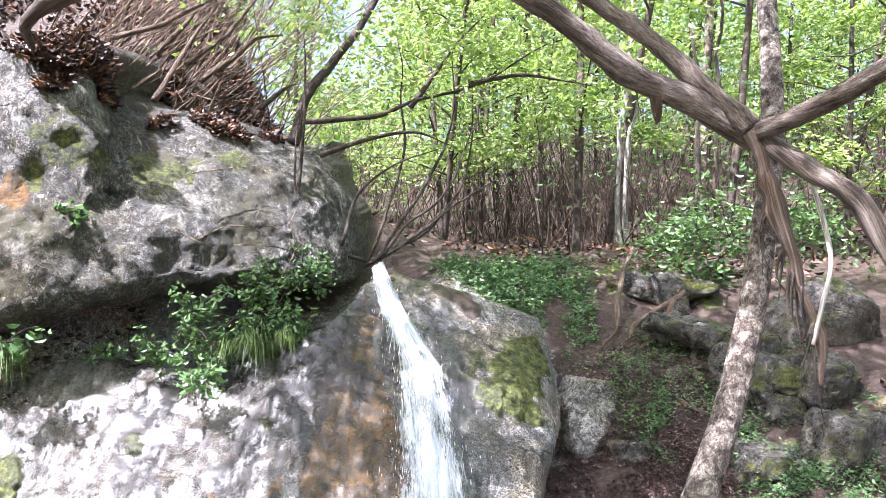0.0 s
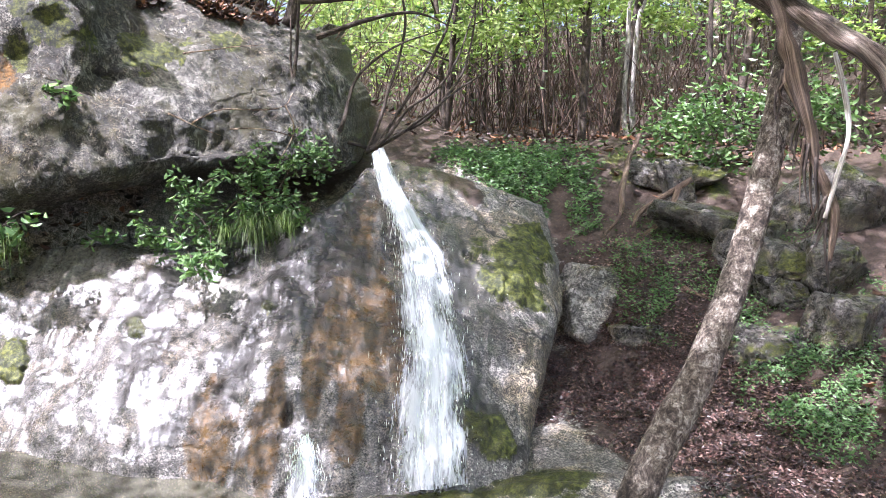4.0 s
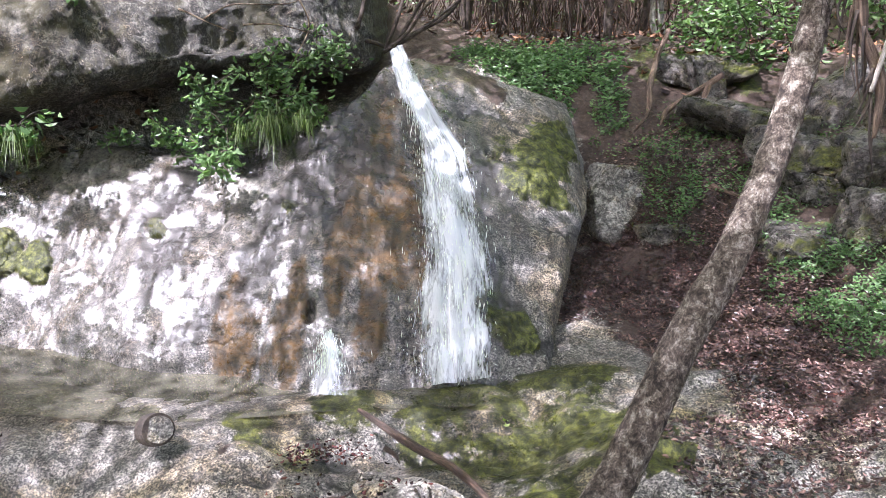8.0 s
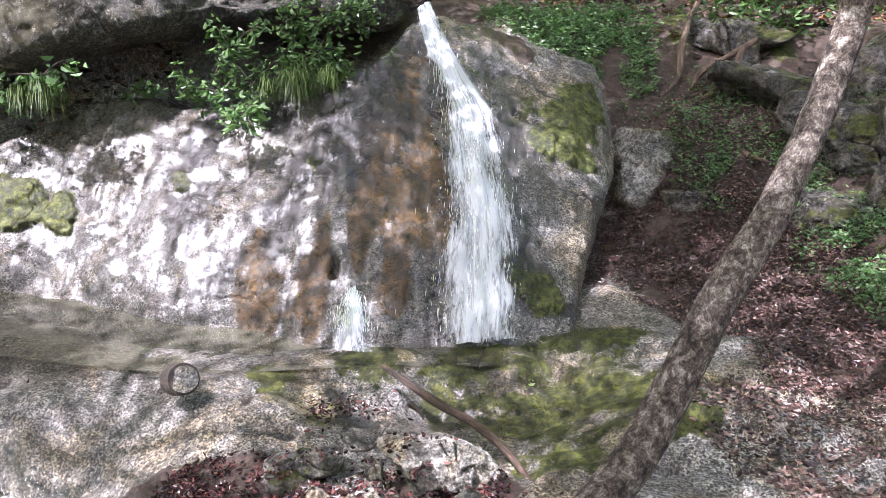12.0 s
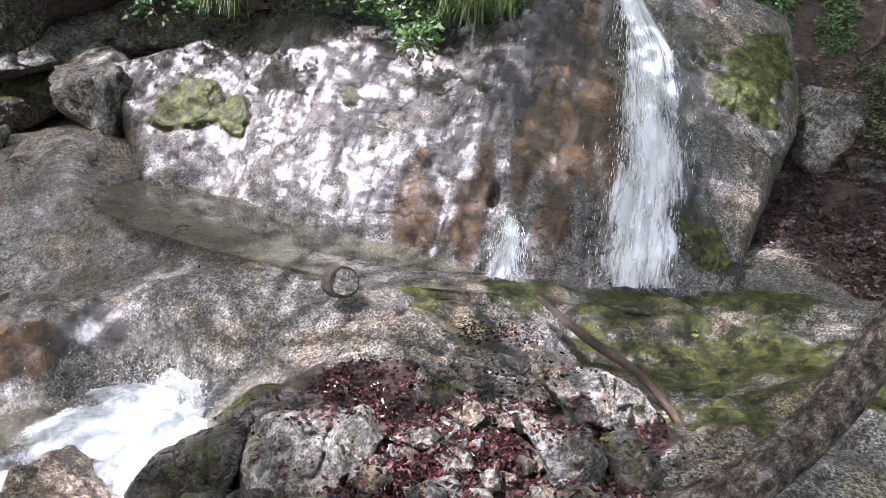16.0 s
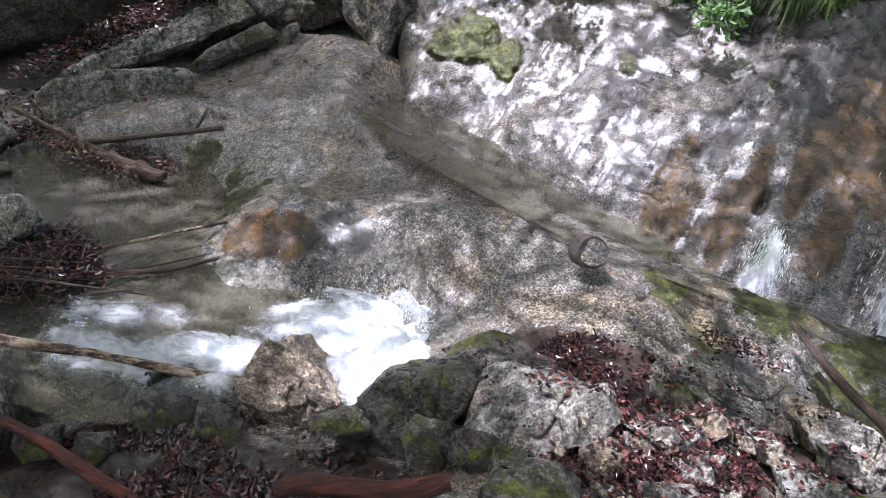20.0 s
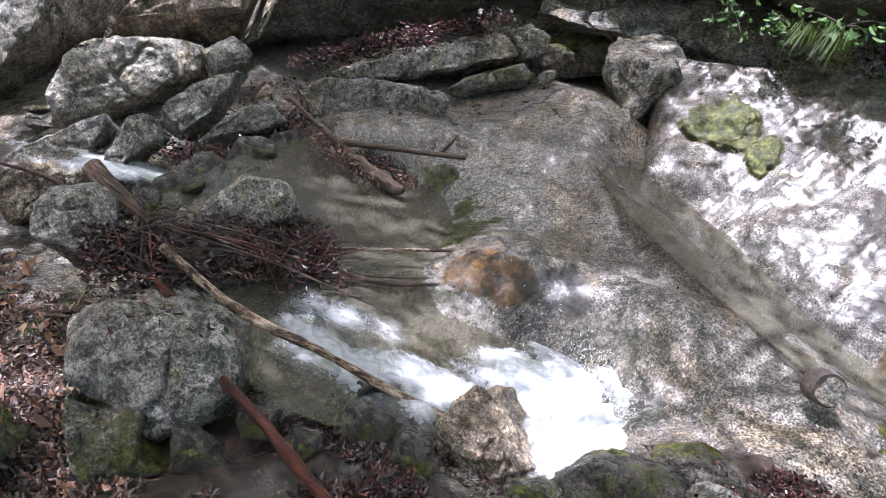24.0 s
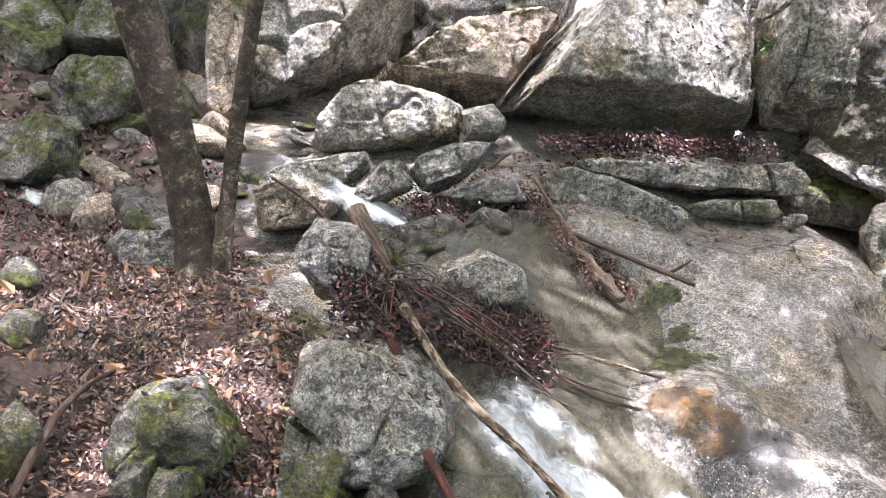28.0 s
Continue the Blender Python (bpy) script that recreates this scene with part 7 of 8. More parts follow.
cover("leaf_litter", [((0.5, 9.0), 2.2, 2500), ((3.0, 9.0), 2.2, 2500), ((2.0, 7.5), 1.5, 2000), ((-3.0, 7.4), 1.8, 6000), ((-2.83, 5.56, 3.09), 0.9, 3500), ((-2.47, 6.58, 3.23), 0.9, 3500), ((-3.25, 7.43, 4.23), 1.3, 3500), ((-1.96, 7.42, 3.07), 0.7, 1800)], 0.08, MAT_LITTER, "brown fallen leaves on the forest hillside", "leaf litter", 46, 0.01, droop=0.0, upright=0.3)

cover("leaf_litter", [((0.0, -3.0), 3.5, 9000), ((3.5, -1.0), 3.0, 7000), ((-4.0, -3.5), 3.0, 6000), ((4.5, 3.0), 2.5, 6000), ((0.6, 0.0), 1.0, 1800), ((-6.5, -1.5), 2.5, 4000)], 0.07, MAT_LITTER, "brown fallen leaves on the wood's floor", "leaf litter", 48, 0.01, droop=0.0, upright=0.3, width=0.6)

# leaves that settled on top of the stones
def settled(owner_labels, centre, spread, n, size, mat, label, seed, steep=0.35):
    rng = np.random.default_rng(seed)
    trees = []
    for ob in list(scene.collection.all_objects):
        if ob.type == "MESH" and ob.get("label", "") in owner_labels:
            m = ob.matrix_basis
            trees.append(BVHTree.FromPolygons([m @ v.co for v in ob.data.vertices], [tuple(p.vertices) for p in ob.data.polygons]))
    pl = []
    for _ in range(n):
        x, y = centre[0] + rng.normal(0, spread[0]), centre[1] + rng.normal(0, spread[1])
        z, up = float(ground_at(x, y)[0]), 1.0
        for t in trees:
            hit = t.ray_cast(Vector((x, y, 4.0)), Vector((0, 0, -1)))
            if hit[0] is not None and hit[0].z > z:
                z, up = hit[0].z, abs(hit[1].z)
        if up > steep + 0.3 * rng.random():
            pl.append((x, y, z + 0.004 + 0.006 * rng.random()))
    ob = leaf_object("leaf_litter", np.array(pl), size * rng.uniform(0.6, 1.3, len(pl)), mat, seed, droop=0.0, upright=0.3, width=0.5)
    return tagged(ob, label, "leaf litter", kind="stuff")


PILE_LABELS = {o.get("label", "") for o in scene.collection.all_objects if o.get("group", "") == "stones in the leaf pile"} | {"big grey boulder at the pile of stones"}
settled(PILE_LABELS, (-0.5, 2.05), (0.26, 0.2), 3000, 0.022, MAT_LITTER_WET, "dark red wet leaves lying over the pile of stones", 601, 0.55)
settled({"long flat ledge stone with leaves lying on it", "large cracked grey boulder above the ledge"}, (-4.5, 3.35), (0.35, 0.5), 1500, 0.035, MAT_LITTER_WET, "dark fallen leaves lying on the ledge stone", 602, 0.72)
settled({"big grey boulder with moss on its flank by the stream", "mossy green stone in the leaf litter"}, (-2.5, 0.75), (0.25, 0.4), 260, 0.03, MAT_LITTER, "few brown leaves lying on the boulders of the bank", 603)


# leaves on the ledge stone and on the cliff's crown
def scatter_between(name, a, b, width, n, size, mat, label, seed):
    rng = np.random.default_rng(seed)
    t = rng.uniform(0, 1, n)[:, None]
    p = np.array(a) * (1 - t) + np.array(b) * t + rng.normal(0, 1, (n, 3)) * np.array([width, width, 0.012])
    ob = leaf_object(name, p, size * rng.uniform(0.6, 1.2, n), mat, seed, droop=0.0, upright=0.4)
    return tagged(ob, label, "leaf litter", kind="stuff")


scatter_between("leaf_litter", (-4.70, 2.75, -0.47), (-4.06, 3.76, 0.29), 0.06, 1300, 0.036, MAT_LITTER_WET, "dark fallen leaves lying on the ledge stone", 51)
scatter_between("leaf_litter", (-4.25, 1.80, -0.88), (-3.74, 2.03, -0.63), 0.06, 700, 0.03, MAT_LITTER_WET, "dark wet leaves and bits caught between the rocks", 54)
scatter_between("leaf_litter", (-4.11, 2.15, -0.65), (-3.99, 2.55, -0.48), 0.06, 700, 0.03, MAT_LITTER_WET, "dark wet leaves and bits caught between the rocks", 55)
scatter_between("leaf_litter", (-3.79, 2.30, -0.44), (-3.32, 2.42, -0.47), 0.04, 420, 0.026, MAT_LITTER, "orange leaves caught along the torn log", 56)
scatter_between("leaf_litter", (-2.16, 2.70, -0.30), (-2.00, 2.76, -0.28), 0.05, 60, 0.026, MAT_LITTER_WET, "few dark leaves stuck on the slab", 57)
scatter_between("leaf_litter", (-1.83, 2.87, -0.10), (-1.77, 2.89, -0.10), 0.03, 24, 0.024, MAT_LITTER_WET, "few dark leaves stuck on the slab", 58)
scatter_between("leaf_litter", (-0.63, 2.79, -0.06), (-0.38, 2.86, -0.05), 0.05, 220, 0.022, MAT_LITTER_WET, "dark wet leaves on the mossy shelf", 59)
scatter_between("leaf_litter", (-3.62, 2.62, -0.48), (-3.28, 2.70, -0.48), 0.05, 160, 0.04, MAT_LITTER, "orange leaves caught on the forked log", 52)
scatter_between("leaf_litter", (-4.22, 2.45, -0.74), (-3.92, 2.60, -0.53), 0.07, 260, 0.045, MAT_LITTER, "brown leaves above the pool", 53)


def tree_kind(height, radius, leaf_count, seed, leaf=0.075, mat=MAT_LEAF, bark=MAT_BARK_DARK, low=0.35, wide=1.0, branches=14):
    """A slender forest tree at the origin: trunk, limbs, and leaves along the twigs."""
    rng = np.random.default_rng(seed)
    e = empty("tree", (0, 0, 0), "slender leafy forest tree with a thin bare trunk", "tree", "forest trees")
    bend = rng.normal(0, 0.06 * height, 2)
    line = [(0, 0, -0.3), (bend[0] * 0.1, bend[1] * 0.1, height * 0.3), (bend[0] * 0.5, bend[1] * 0.5, height * 0.65), (bend[0], bend[1], height)]
    v, f = tube_data(line, [radius * 1.2, radius, radius * 0.7, radius * 0.2], 20, 8, 0.1, seed)
    mesh_object("trunk", v, f, bark, e)
    spine = spline(line, 40)
    items, pl = [], []
    per = leaf_count // branches
    for k in range(branches):
        s = spine[int(40 * rng.uniform(low, 0.97))]
        a = rng.uniform(0, 2 * math.pi)
        ln = wide * rng.uniform(0.5, 1.4) * (1.15 - 0.5 * s[2] / height)
        d = np.array([math.cos(a), math.sin(a), rng.uniform(0.05, 0.6)]) * ln
        tip = s + d
        tube("limb", [tuple(s), tuple(s + d * 0.5 + [0, 0, 0.08]), tuple(tip)], [radius * 0.4, radius * 0.25, 0.003], bark, e, rings=7, sides=5, knots=0.0)
        for j in range(5):
            g = s + d * rng.uniform(0.35, 1.05) + rng.normal(0, 0.16 * ln, 3) * [1, 1, 0.45]
            m = per // 5
            pl.append(g + rng.normal(0, 0.2 * ln + 0.05, (m, 3)) * [1, 1, 0.28])
    pl = np.concatenate(pl)
    leaf_object("crown", pl, leaf * rng.uniform(0.6, 1.2, len(pl)), mat, seed, e, droop=0.1, upright=0.4)
    return e


KINDS = [tree_kind(6.5, 0.04, 3200, 401, low=0.2), tree_kind(8.0, 0.055, 3600, 402, mat=MAT_LEAF_YELLOW, low=0.4), tree_kind(5.0, 0.028, 2400, 403, low=0.12), tree_kind(9.5, 0.06, 4000, 404, low=0.3, bark=MAT_BARK, wide=1.3), tree_kind(3.2, 0.02, 900, 405, low=0.15, wide=0.7), tree_kind(7.0, 0.045, 3000, 406, low=0.3)]
for k in KINDS:
    k.location = (0, 0, 0)
place_rng = random.Random(77)
spots_used = []
first = {}
count = 0
tries = 0
while count < 80 and tries < 5000:
    tries += 1
    d = 7.6 + 24 * place_rng.random() ** 1.5
    a = place_rng.uniform(-22, 40)
    x, y = d * math.sin(radians(a)), d * math.cos(radians(a))
    if y < 7.4 or (x < -0.9 and y < 9.0) or (-13 < a < -2 and d < 15) or (-10.5 < a < -3.5):
        continue
    if any((x - p) ** 2 + (y - q) ** 2 < (0.22 + 0.02 * d) ** 2 for p, q in spots_used):
        continue
    spots_used.append((x, y))
    kind = place_rng.choice([0, 0, 1, 2, 2, 3, 4, 4, 5]) if d > 10 else place_rng.choice([2, 4, 4, 2, 0])
    m = pose(x, y, float(ground_at(x, y)[0]), place_rng.gauss(0, 4), place_rng.gauss(0, 4), place_rng.uniform(0, 360))
    if kind in first:
        copy_thing(KINDS[kind], m)
    else:
        KINDS[kind].matrix_basis = m
        first[kind] = True
    count += 1
# unseen trees behind the camera, added to cut sky light, and trees on the slopes
for x, y, k in ((3.6, -3.2, 3), (1.0, -4.4, 1), (5.8, 3.2, 1), (-2.6, -4.2, 5), (-7.5, 5.6, 1), (-4.6, 8.6, 0), (-3.0, 9.6, 2), (-6.2, 9.5, 3), (6.4, 6.2, 3), (4.9, 7.2, 0), (-11.0, 0.6, 3)):
    copy_thing(KINDS[k], pose(x, y, float(ground_at(x, y)[0]), place_rng.gauss(0, 3), place_rng.gauss(0, 3), place_rng.uniform(0, 360)))


def shade_canopy(owner, centre, spread, n, seed):
    """Unseen high foliage added to a tree to shade the stream: clumps of leaves with open gaps between."""
    rng = np.random.default_rng(seed)
    o = np.array(owner.location)
    s = np.array(SUN_DIR)
    pl = []
    for k in range(n):
        c = np.array(centre) + rng.uniform(-1, 1, 3) * np.array(spread)
        m = int(rng.integers(150, 300))
        pl.append(c + rng.normal(0, 1, (m, 3)) * np.array([0.4, 0.4, 0.2]) * rng.uniform(0.6, 1.2))
        if k % 3 == 0:
            hub = np.array(centre) - [0, 0, spread[2]]
            tube("limb", [tuple(hub - o), tuple((hub + c) / 2 - o + [0, 0, 0.2]), tuple(c - o)], [0.03, 0.018, 0.005], MAT_BARK_DARK, owner, rings=8, sides=5, knots=0.0)
    pl = np.concatenate(pl)
    keep = np.ones(len(pl), bool)
    wob = 1 + 0.38 * rng.normal(size=len(pl)) + 0.3 * vnoise(pl, 1.6, 5)
    for c, r in OPENINGS:
        d = pl - np.array(c)
        d = d - np.outer(d @ s, s)
        keep &= np.linalg.norm(d, axis=1) > r * wob
    pl = pl[keep] - o
    leaf_object("crown", pl, rng.uniform(0.07, 0.13, len(pl)), MAT_LEAF, seed, owner)


# gaps cut through the added foliage to let sun onto wall, shelf, boulders, bank
OPENINGS = [((2.0, 4.0, 0.4), 0.45), ((1.9, 4.4, 0.5), 0.25), ((1.3, 4.25, 0.25), 0.25), ((1.35, 3.6, 0.12), 0.25), ((1.6, 3.0, 0.1), 0.25), ((-1.5, 3.1, -0.05), 0.3), ((-0.9, 2.9, -0.05), 0.22), ((-0.3, 3.0, -0.05), 0.22), ((-1.5, 2.2, -0.4), 0.45), ((-1.9, 1.9, -0.5), 0.25), ((-1.9, 4.85, 1.75), 0.8), ((-1.3, 5.3, 1.8), 0.45), ((-2.4, 4.6, 2.2), 0.5), ((-1.69, 4.06, 0.40), 0.75), ((-2.10, 3.95, 0.35), 0.6), ((-1.32, 3.76, 0.2), 0.55), ((-1.17, 4.20, 0.66), 0.3), ((-0.31, 3.89, 0.41), 0.2), ((0.3, 4.6, 0.75), 0.3), ((0.45, 4.0, 0.4), 0.22), ((0.1, 5.2, 1.2), 0.2), ((-1.5, 2.75, -0.2), 0.28), ((-2.0, 2.72, -0.28), 0.22), ((-2.15, 2.2, -0.4), 0.22), ((-0.5, 4.3, 0.8), 0.2),
            ((-3.2, 2.35, -0.5), 0.3), ((-2.6, 2.4, -0.4), 0.3), ((1.3, 4.3, 0.25), 0.12), ((1.3, 3.0, 0.05), 0.2), ((1.6, 3.4, 0.1), 0.2), ((0.3, 3.1, 0.0), 0.3), ((0.7, 3.0, 0.0), 0.2),
            ((-1.20, 2.59, -0.20), 0.25), ((-1.50, 3.80, -0.10), 0.16), ((-1.35, 2.46, -0.40), 0.2), ((-5.18, 2.00, -0.79), 0.3), ((-4.59, 2.04, -0.71), 0.2), ((-3.99, 2.95, -0.36), 0.15), ((-1.92, 2.93, -0.30), 0.18), ((-2.45, 1.83, -0.52), 0.32), ((-2.24, 1.40, -0.52), 0.2), ((-2.22, 2.16, -0.38), 0.13), ((-1.84, 2.58, -0.30), 0.18), ((-1.85, 2.22, -0.35), 0.12), ((-1.65, 2.40, -0.45), 0.24), ((-2.34, 2.00, -0.50), 0.15), ((-1.42, 2.65, -0.20), 0.14), ((-1.58, 1.72, -0.36), 0.14),
            ((-2.25, 2.19, -0.45), 0.2), ((-5.38, 2.91, 0.05), 0.4), ((-4.99, 3.52, 0.51), 0.5), ((-4.98, 3.27, 0.10), 0.35), ((-5.83, 2.64, -0.26), 0.35), ((-5.28, 2.16, -0.83), 0.4), ((-6.21, 1.47, -0.98), 0.35), ((-6.04, 1.40, -1.41), 0.3), ((-5.68, 0.97, -1.83), 0.4), ((-5.07, 1.56, -1.30), 0.3), ((-4.79, 2.30, -0.87), 0.2), ((-4.15, 4.06, 0.94), 0.25), ((-2.41, 0.28, -0.83), 0.2), ((-2.84, 0.64, -0.89), 0.2), ((-2.28, 1.93, -0.45), 0.25), ((-2.85, 1.38, -0.20), 0.12), ((-2.86, 0.73, -0.30), 0.15), ((-4.22, 3.39, -0.12), 0.2), ((-3.36, 0.22, -1.23), 0.15), ((-2.72, 0.76, -0.80), 0.12), ((-2.52, 0.29, -0.87), 0.14),
            ((-2.06, 2.56, -0.35), 0.16), ((-0.75, 1.96, -0.07), 0.28), ((-0.01, 2.32, -0.00), 0.26), ((-0.34, 2.08, -0.00), 0.3), ((-0.29, 1.84, -0.03), 0.25), ((0.16, 2.51, -0.04), 0.2), ((-0.75, 2.44, -0.08), 0.1), ((-1.47, 2.63, -0.30), 0.12), ((0.30, 3.23, 0.00), 0.16), ((-0.38, 1.85, 0.03), 0.1), ((1.49, 3.87, 0.19), 0.15), ((-2.30, 4.48, 1.34), 0.3), ((-1.96, 3.80, 0.36), 0.3), ((0.34, 6.03, 1.37), 0.3), ((2.02, 4.03, 0.40), 0.25)]
# foliage out of view, set towards the sun from places to be darkened
shade_canopy(pair, (-5.6, 0.0, 5.2), (2.2, 2.4, 1.0), 62, 501)
shade_canopy(pair, (-6.6, 1.2, 5.0), (1.5, 1.5, 0.7), 24, 505)
shade_canopy(pair, (-8.4, -0.6, 5.0), (1.4, 1.6, 0.7), 16, 507)
shade_canopy(thin, (-3.3, 1.3, 4.8), (2.0, 2.4, 0.9), 34, 502)
shade_canopy(thin, (-4.3, -1.0, 5.0), (1.5, 1.2, 0.7), 34, 508)
shade_canopy(pair, tuple(np.array((-6.88, 0.04, -2.01)) + 5.5 * np.array(SUN_DIR)), (1.0, 1.0, 0.5), 38, 509)
shade_canopy(pair, tuple(np.array((-4.7, 0.1, -1.8)) + 5.6 * np.array(SUN_DIR)), (1.0, 0.8, 0.5), 18, 514)
shade_canopy(thin, tuple(np.array((-1.95, 1.05, -0.5)) + 5.0 * np.array(SUN_DIR)), (0.5, 0.4, 0.4), 9, 515)
shade_canopy(pair, tuple(np.array((-6.3, 0.9, -1.0)) + 5.2 * np.array(SUN_DIR)), (0.7, 0.7, 0.4), 13, 516)
# two unseen trees added behind the camera to carry more shading foliage
shade = copy_thing(KINDS[5], pose(-1.2, -2.4, float(ground_at(-1.2, -2.4)[0])))
shade_canopy(shade, (-1.6, 0.9, 5.2), (2.2, 2.6, 0.9), 34, 503)
shade = copy_thing(KINDS[3], pose(1.6, -2.2, float(ground_at(1.6, -2.2)[0])))
shade_canopy(shade, (-0.4, 2.3, 5.8), (2.4, 2.4, 0.8), 30, 504)
shade_canopy(shade, (-1.2, 2.6, 5.4), (1.3, 1.2, 0.6), 22, 506)
shade_canopy(shade, tuple(np.array((-3.36, 3.43, -0.28)) + 5.0 * np.array(SUN_DIR)), (1.0, 0.7, 0.4), 14, 512)
shade_canopy(shade, tuple(np.array((-0.86, 4.74, 1.04)) + 4.8 * np.array(SUN_DIR)), (0.45, 0.3, 0.3), 6, 513)
shade_canopy(shade, tuple(np.array((0.86, 6.08, 1.21)) + 5.0 * np.array(SUN_DIR)), (1.5, 1.2, 0.5), 20, 510)
shade_canopy(shade, tuple(np.array((1.34, 4.74, 0.36)) + 5.0 * np.array(SUN_DIR)), (0.9, 0.9, 0.5), 14, 511)


# the wood beyond, too far to tell tree from tree
def far_woods(name, n, near, far, a0, a1, top, size, mat, label, seed):
    rng = np.random.default_rng(seed)
    d = rng.uniform(near, far, n // 22)
    a = np.radians(rng.uniform(a0, a1, n // 22))
    x, y = d * np.sin(a), d * np.cos(a)
    open_sky = (np.degrees(a) > -9.6) & (np.degrees(a) < -4.0)
    z = ground_at(x, y) + rng.uniform(0.2, 1.0, len(x)) * np.where(open_sky, 1.6, top)
    c = np.column_stack([x, y, z])
    p = np.repeat(c, 22, axis=0) + rng.normal(0, 1, (len(c) * 22, 3)) * [0.6, 0.6, 0.28]
    ob = leaf_object(name, p, size * rng.uniform(0.6, 1.3, len(p)), mat, seed, droop=0.1, upright=0.4)
    return tagged(ob, label, "woods", kind="stuff")


far_woods("far_woods", 30000, 15, 30, -30, 44, 9.0, 0.2, MAT_LEAF, "distant bright green foliage of the wood", 81)
far_woods("far_woods", 12000, 10, 18, -14, 40, 5.0, 0.11, MAT_LEAF_YELLOW, "sunlit green foliage of the understorey", 82)
far_woods("far_woods", 4000, 8.2, 13, -8, 40, 2.0, 0.075, MAT_FERN, "low green saplings of the understorey", 83)

far_woods("far_woods", 14000, 26, 42, -12, 46, 6.0, 0.3, MAT_LEAF, "hazy green wood at the far end of the ravine", 84)
far_woods("far_woods", 4500, 12, 20, -4, 42, 2.6, 0.1, MAT_FERN, "low green saplings of the understorey", 85)
# woods added round the sides and back to block low sky light
far_woods("far_woods", 26000, 11, 20, -165, -30, 9.5, 0.24, MAT_LEAF, "green wood added to block low sky on the stream side", 86)
far_woods("far_woods", 26000, 10, 20, 46, 195, 9.5, 0.24, MAT_LEAF, "unseen green wood added to block low sky on the near side", 87)

# bare brush: thin brown stems on the hillside, grey dead sticks on the slope over the cliff
def brush(label, centre, spread, n, height, lean, mat, seed):
    rng = np.random.default_rng(seed)
    items = []
    for k in range(n):
        x, y = centre[0] + rng.normal(0, spread[0]), centre[1] + rng.normal(0, spread[1])
        b = np.array([x, y, float(ground_at(x, y)[0]) - 0.05])
        h = height * rng.uniform(0.5, 1.2)
        d = np.array([lean[0] + rng.normal(0, 0.3), lean[1] + rng.normal(0, 0.3), 1.0]) * h
        r = rng.uniform(0.003, 0.01)
        items.append(tube_data([tuple(b), tuple(b + d * 0.5 + rng.normal(0, 0.05, 3)), tuple(b + d)], [r, r * 0.7, r * 0.3], 6, 5, 0.0))
        for j in range(2):
            s = b + d * rng.uniform(0.4, 0.9)
            items.append(tube_data([tuple(s), tuple(s + rng.normal(0, 0.16, 3) * h * 0.5 + [0, 0, 0.12 * h])], [r * 0.5, r * 0.2], 3, 4, 0.0))
    v, f = join_data(items)
    ob = mesh_object("brush", v, f, mat)
    return tagged(ob, label, "brush", kind="stuff")


brush("bare brown stems on the forest hillside", (2.0, 9.8), (1.6, 1.3), 120, 1.3, (0, 0), MAT_BRUSH, 61)
brush("bare brown stems on the forest hillside", (4.5, 10.5), (1.5, 1.5), 80, 1.4, (0, 0), MAT_BRUSH, 62)
brush("grey dead sticks leaning over the cliff", (-2.6, 7.9), (0.9, 0.7), 150, 1.6, (0.7, -0.1), MAT_DEAD, 63)

brush("grey dead sticks leaning over the cliff", ((-2.64, 6.07, 3.23)[0], (-2.64, 6.07, 3.23)[1]), (0.5, 0.5), 170, 0.7, (0.8, 0.1), MAT_DEAD, 64)
brush("tangled grey dead branches above the cliff", ((-2.32, 6.84, 3.30)[0], (-2.32, 6.84, 3.30)[1]), (0.4, 0.4), 130, 0.9, (0.6, 0.4), MAT_DEAD, 65)
brush("bare brown stems on the forest hillside", (1.2, 9.4), (0.9, 0.8), 170, 1.2, (0, 0), MAT_BRUSH, 70)
brush("bare brown stems on the forest hillside", (0.6, 10.5), (1.2, 1.2), 160, 1.5, (0, 0), MAT_BRUSH, 66)
brush("bare brown stems on the forest hillside", (3.2, 12.5), (2.6, 1.6), 200, 2.0, (0, 0), MAT_BRUSH, 67)
brush("bare brown stems on the forest hillside", (6.5, 12.0), (2.0, 2.0), 140, 2.0, (0, 0), MAT_BRUSH, 68)

# bare-stemmed shrub at the cliff's corner with arching dark branches
arch = empty("bare_shrub", (-0.56, 5.87, 1.47), "dark bare-stemmed shrub arching over the head of the fall", "shrub")
a0 = np.array(arch.location)
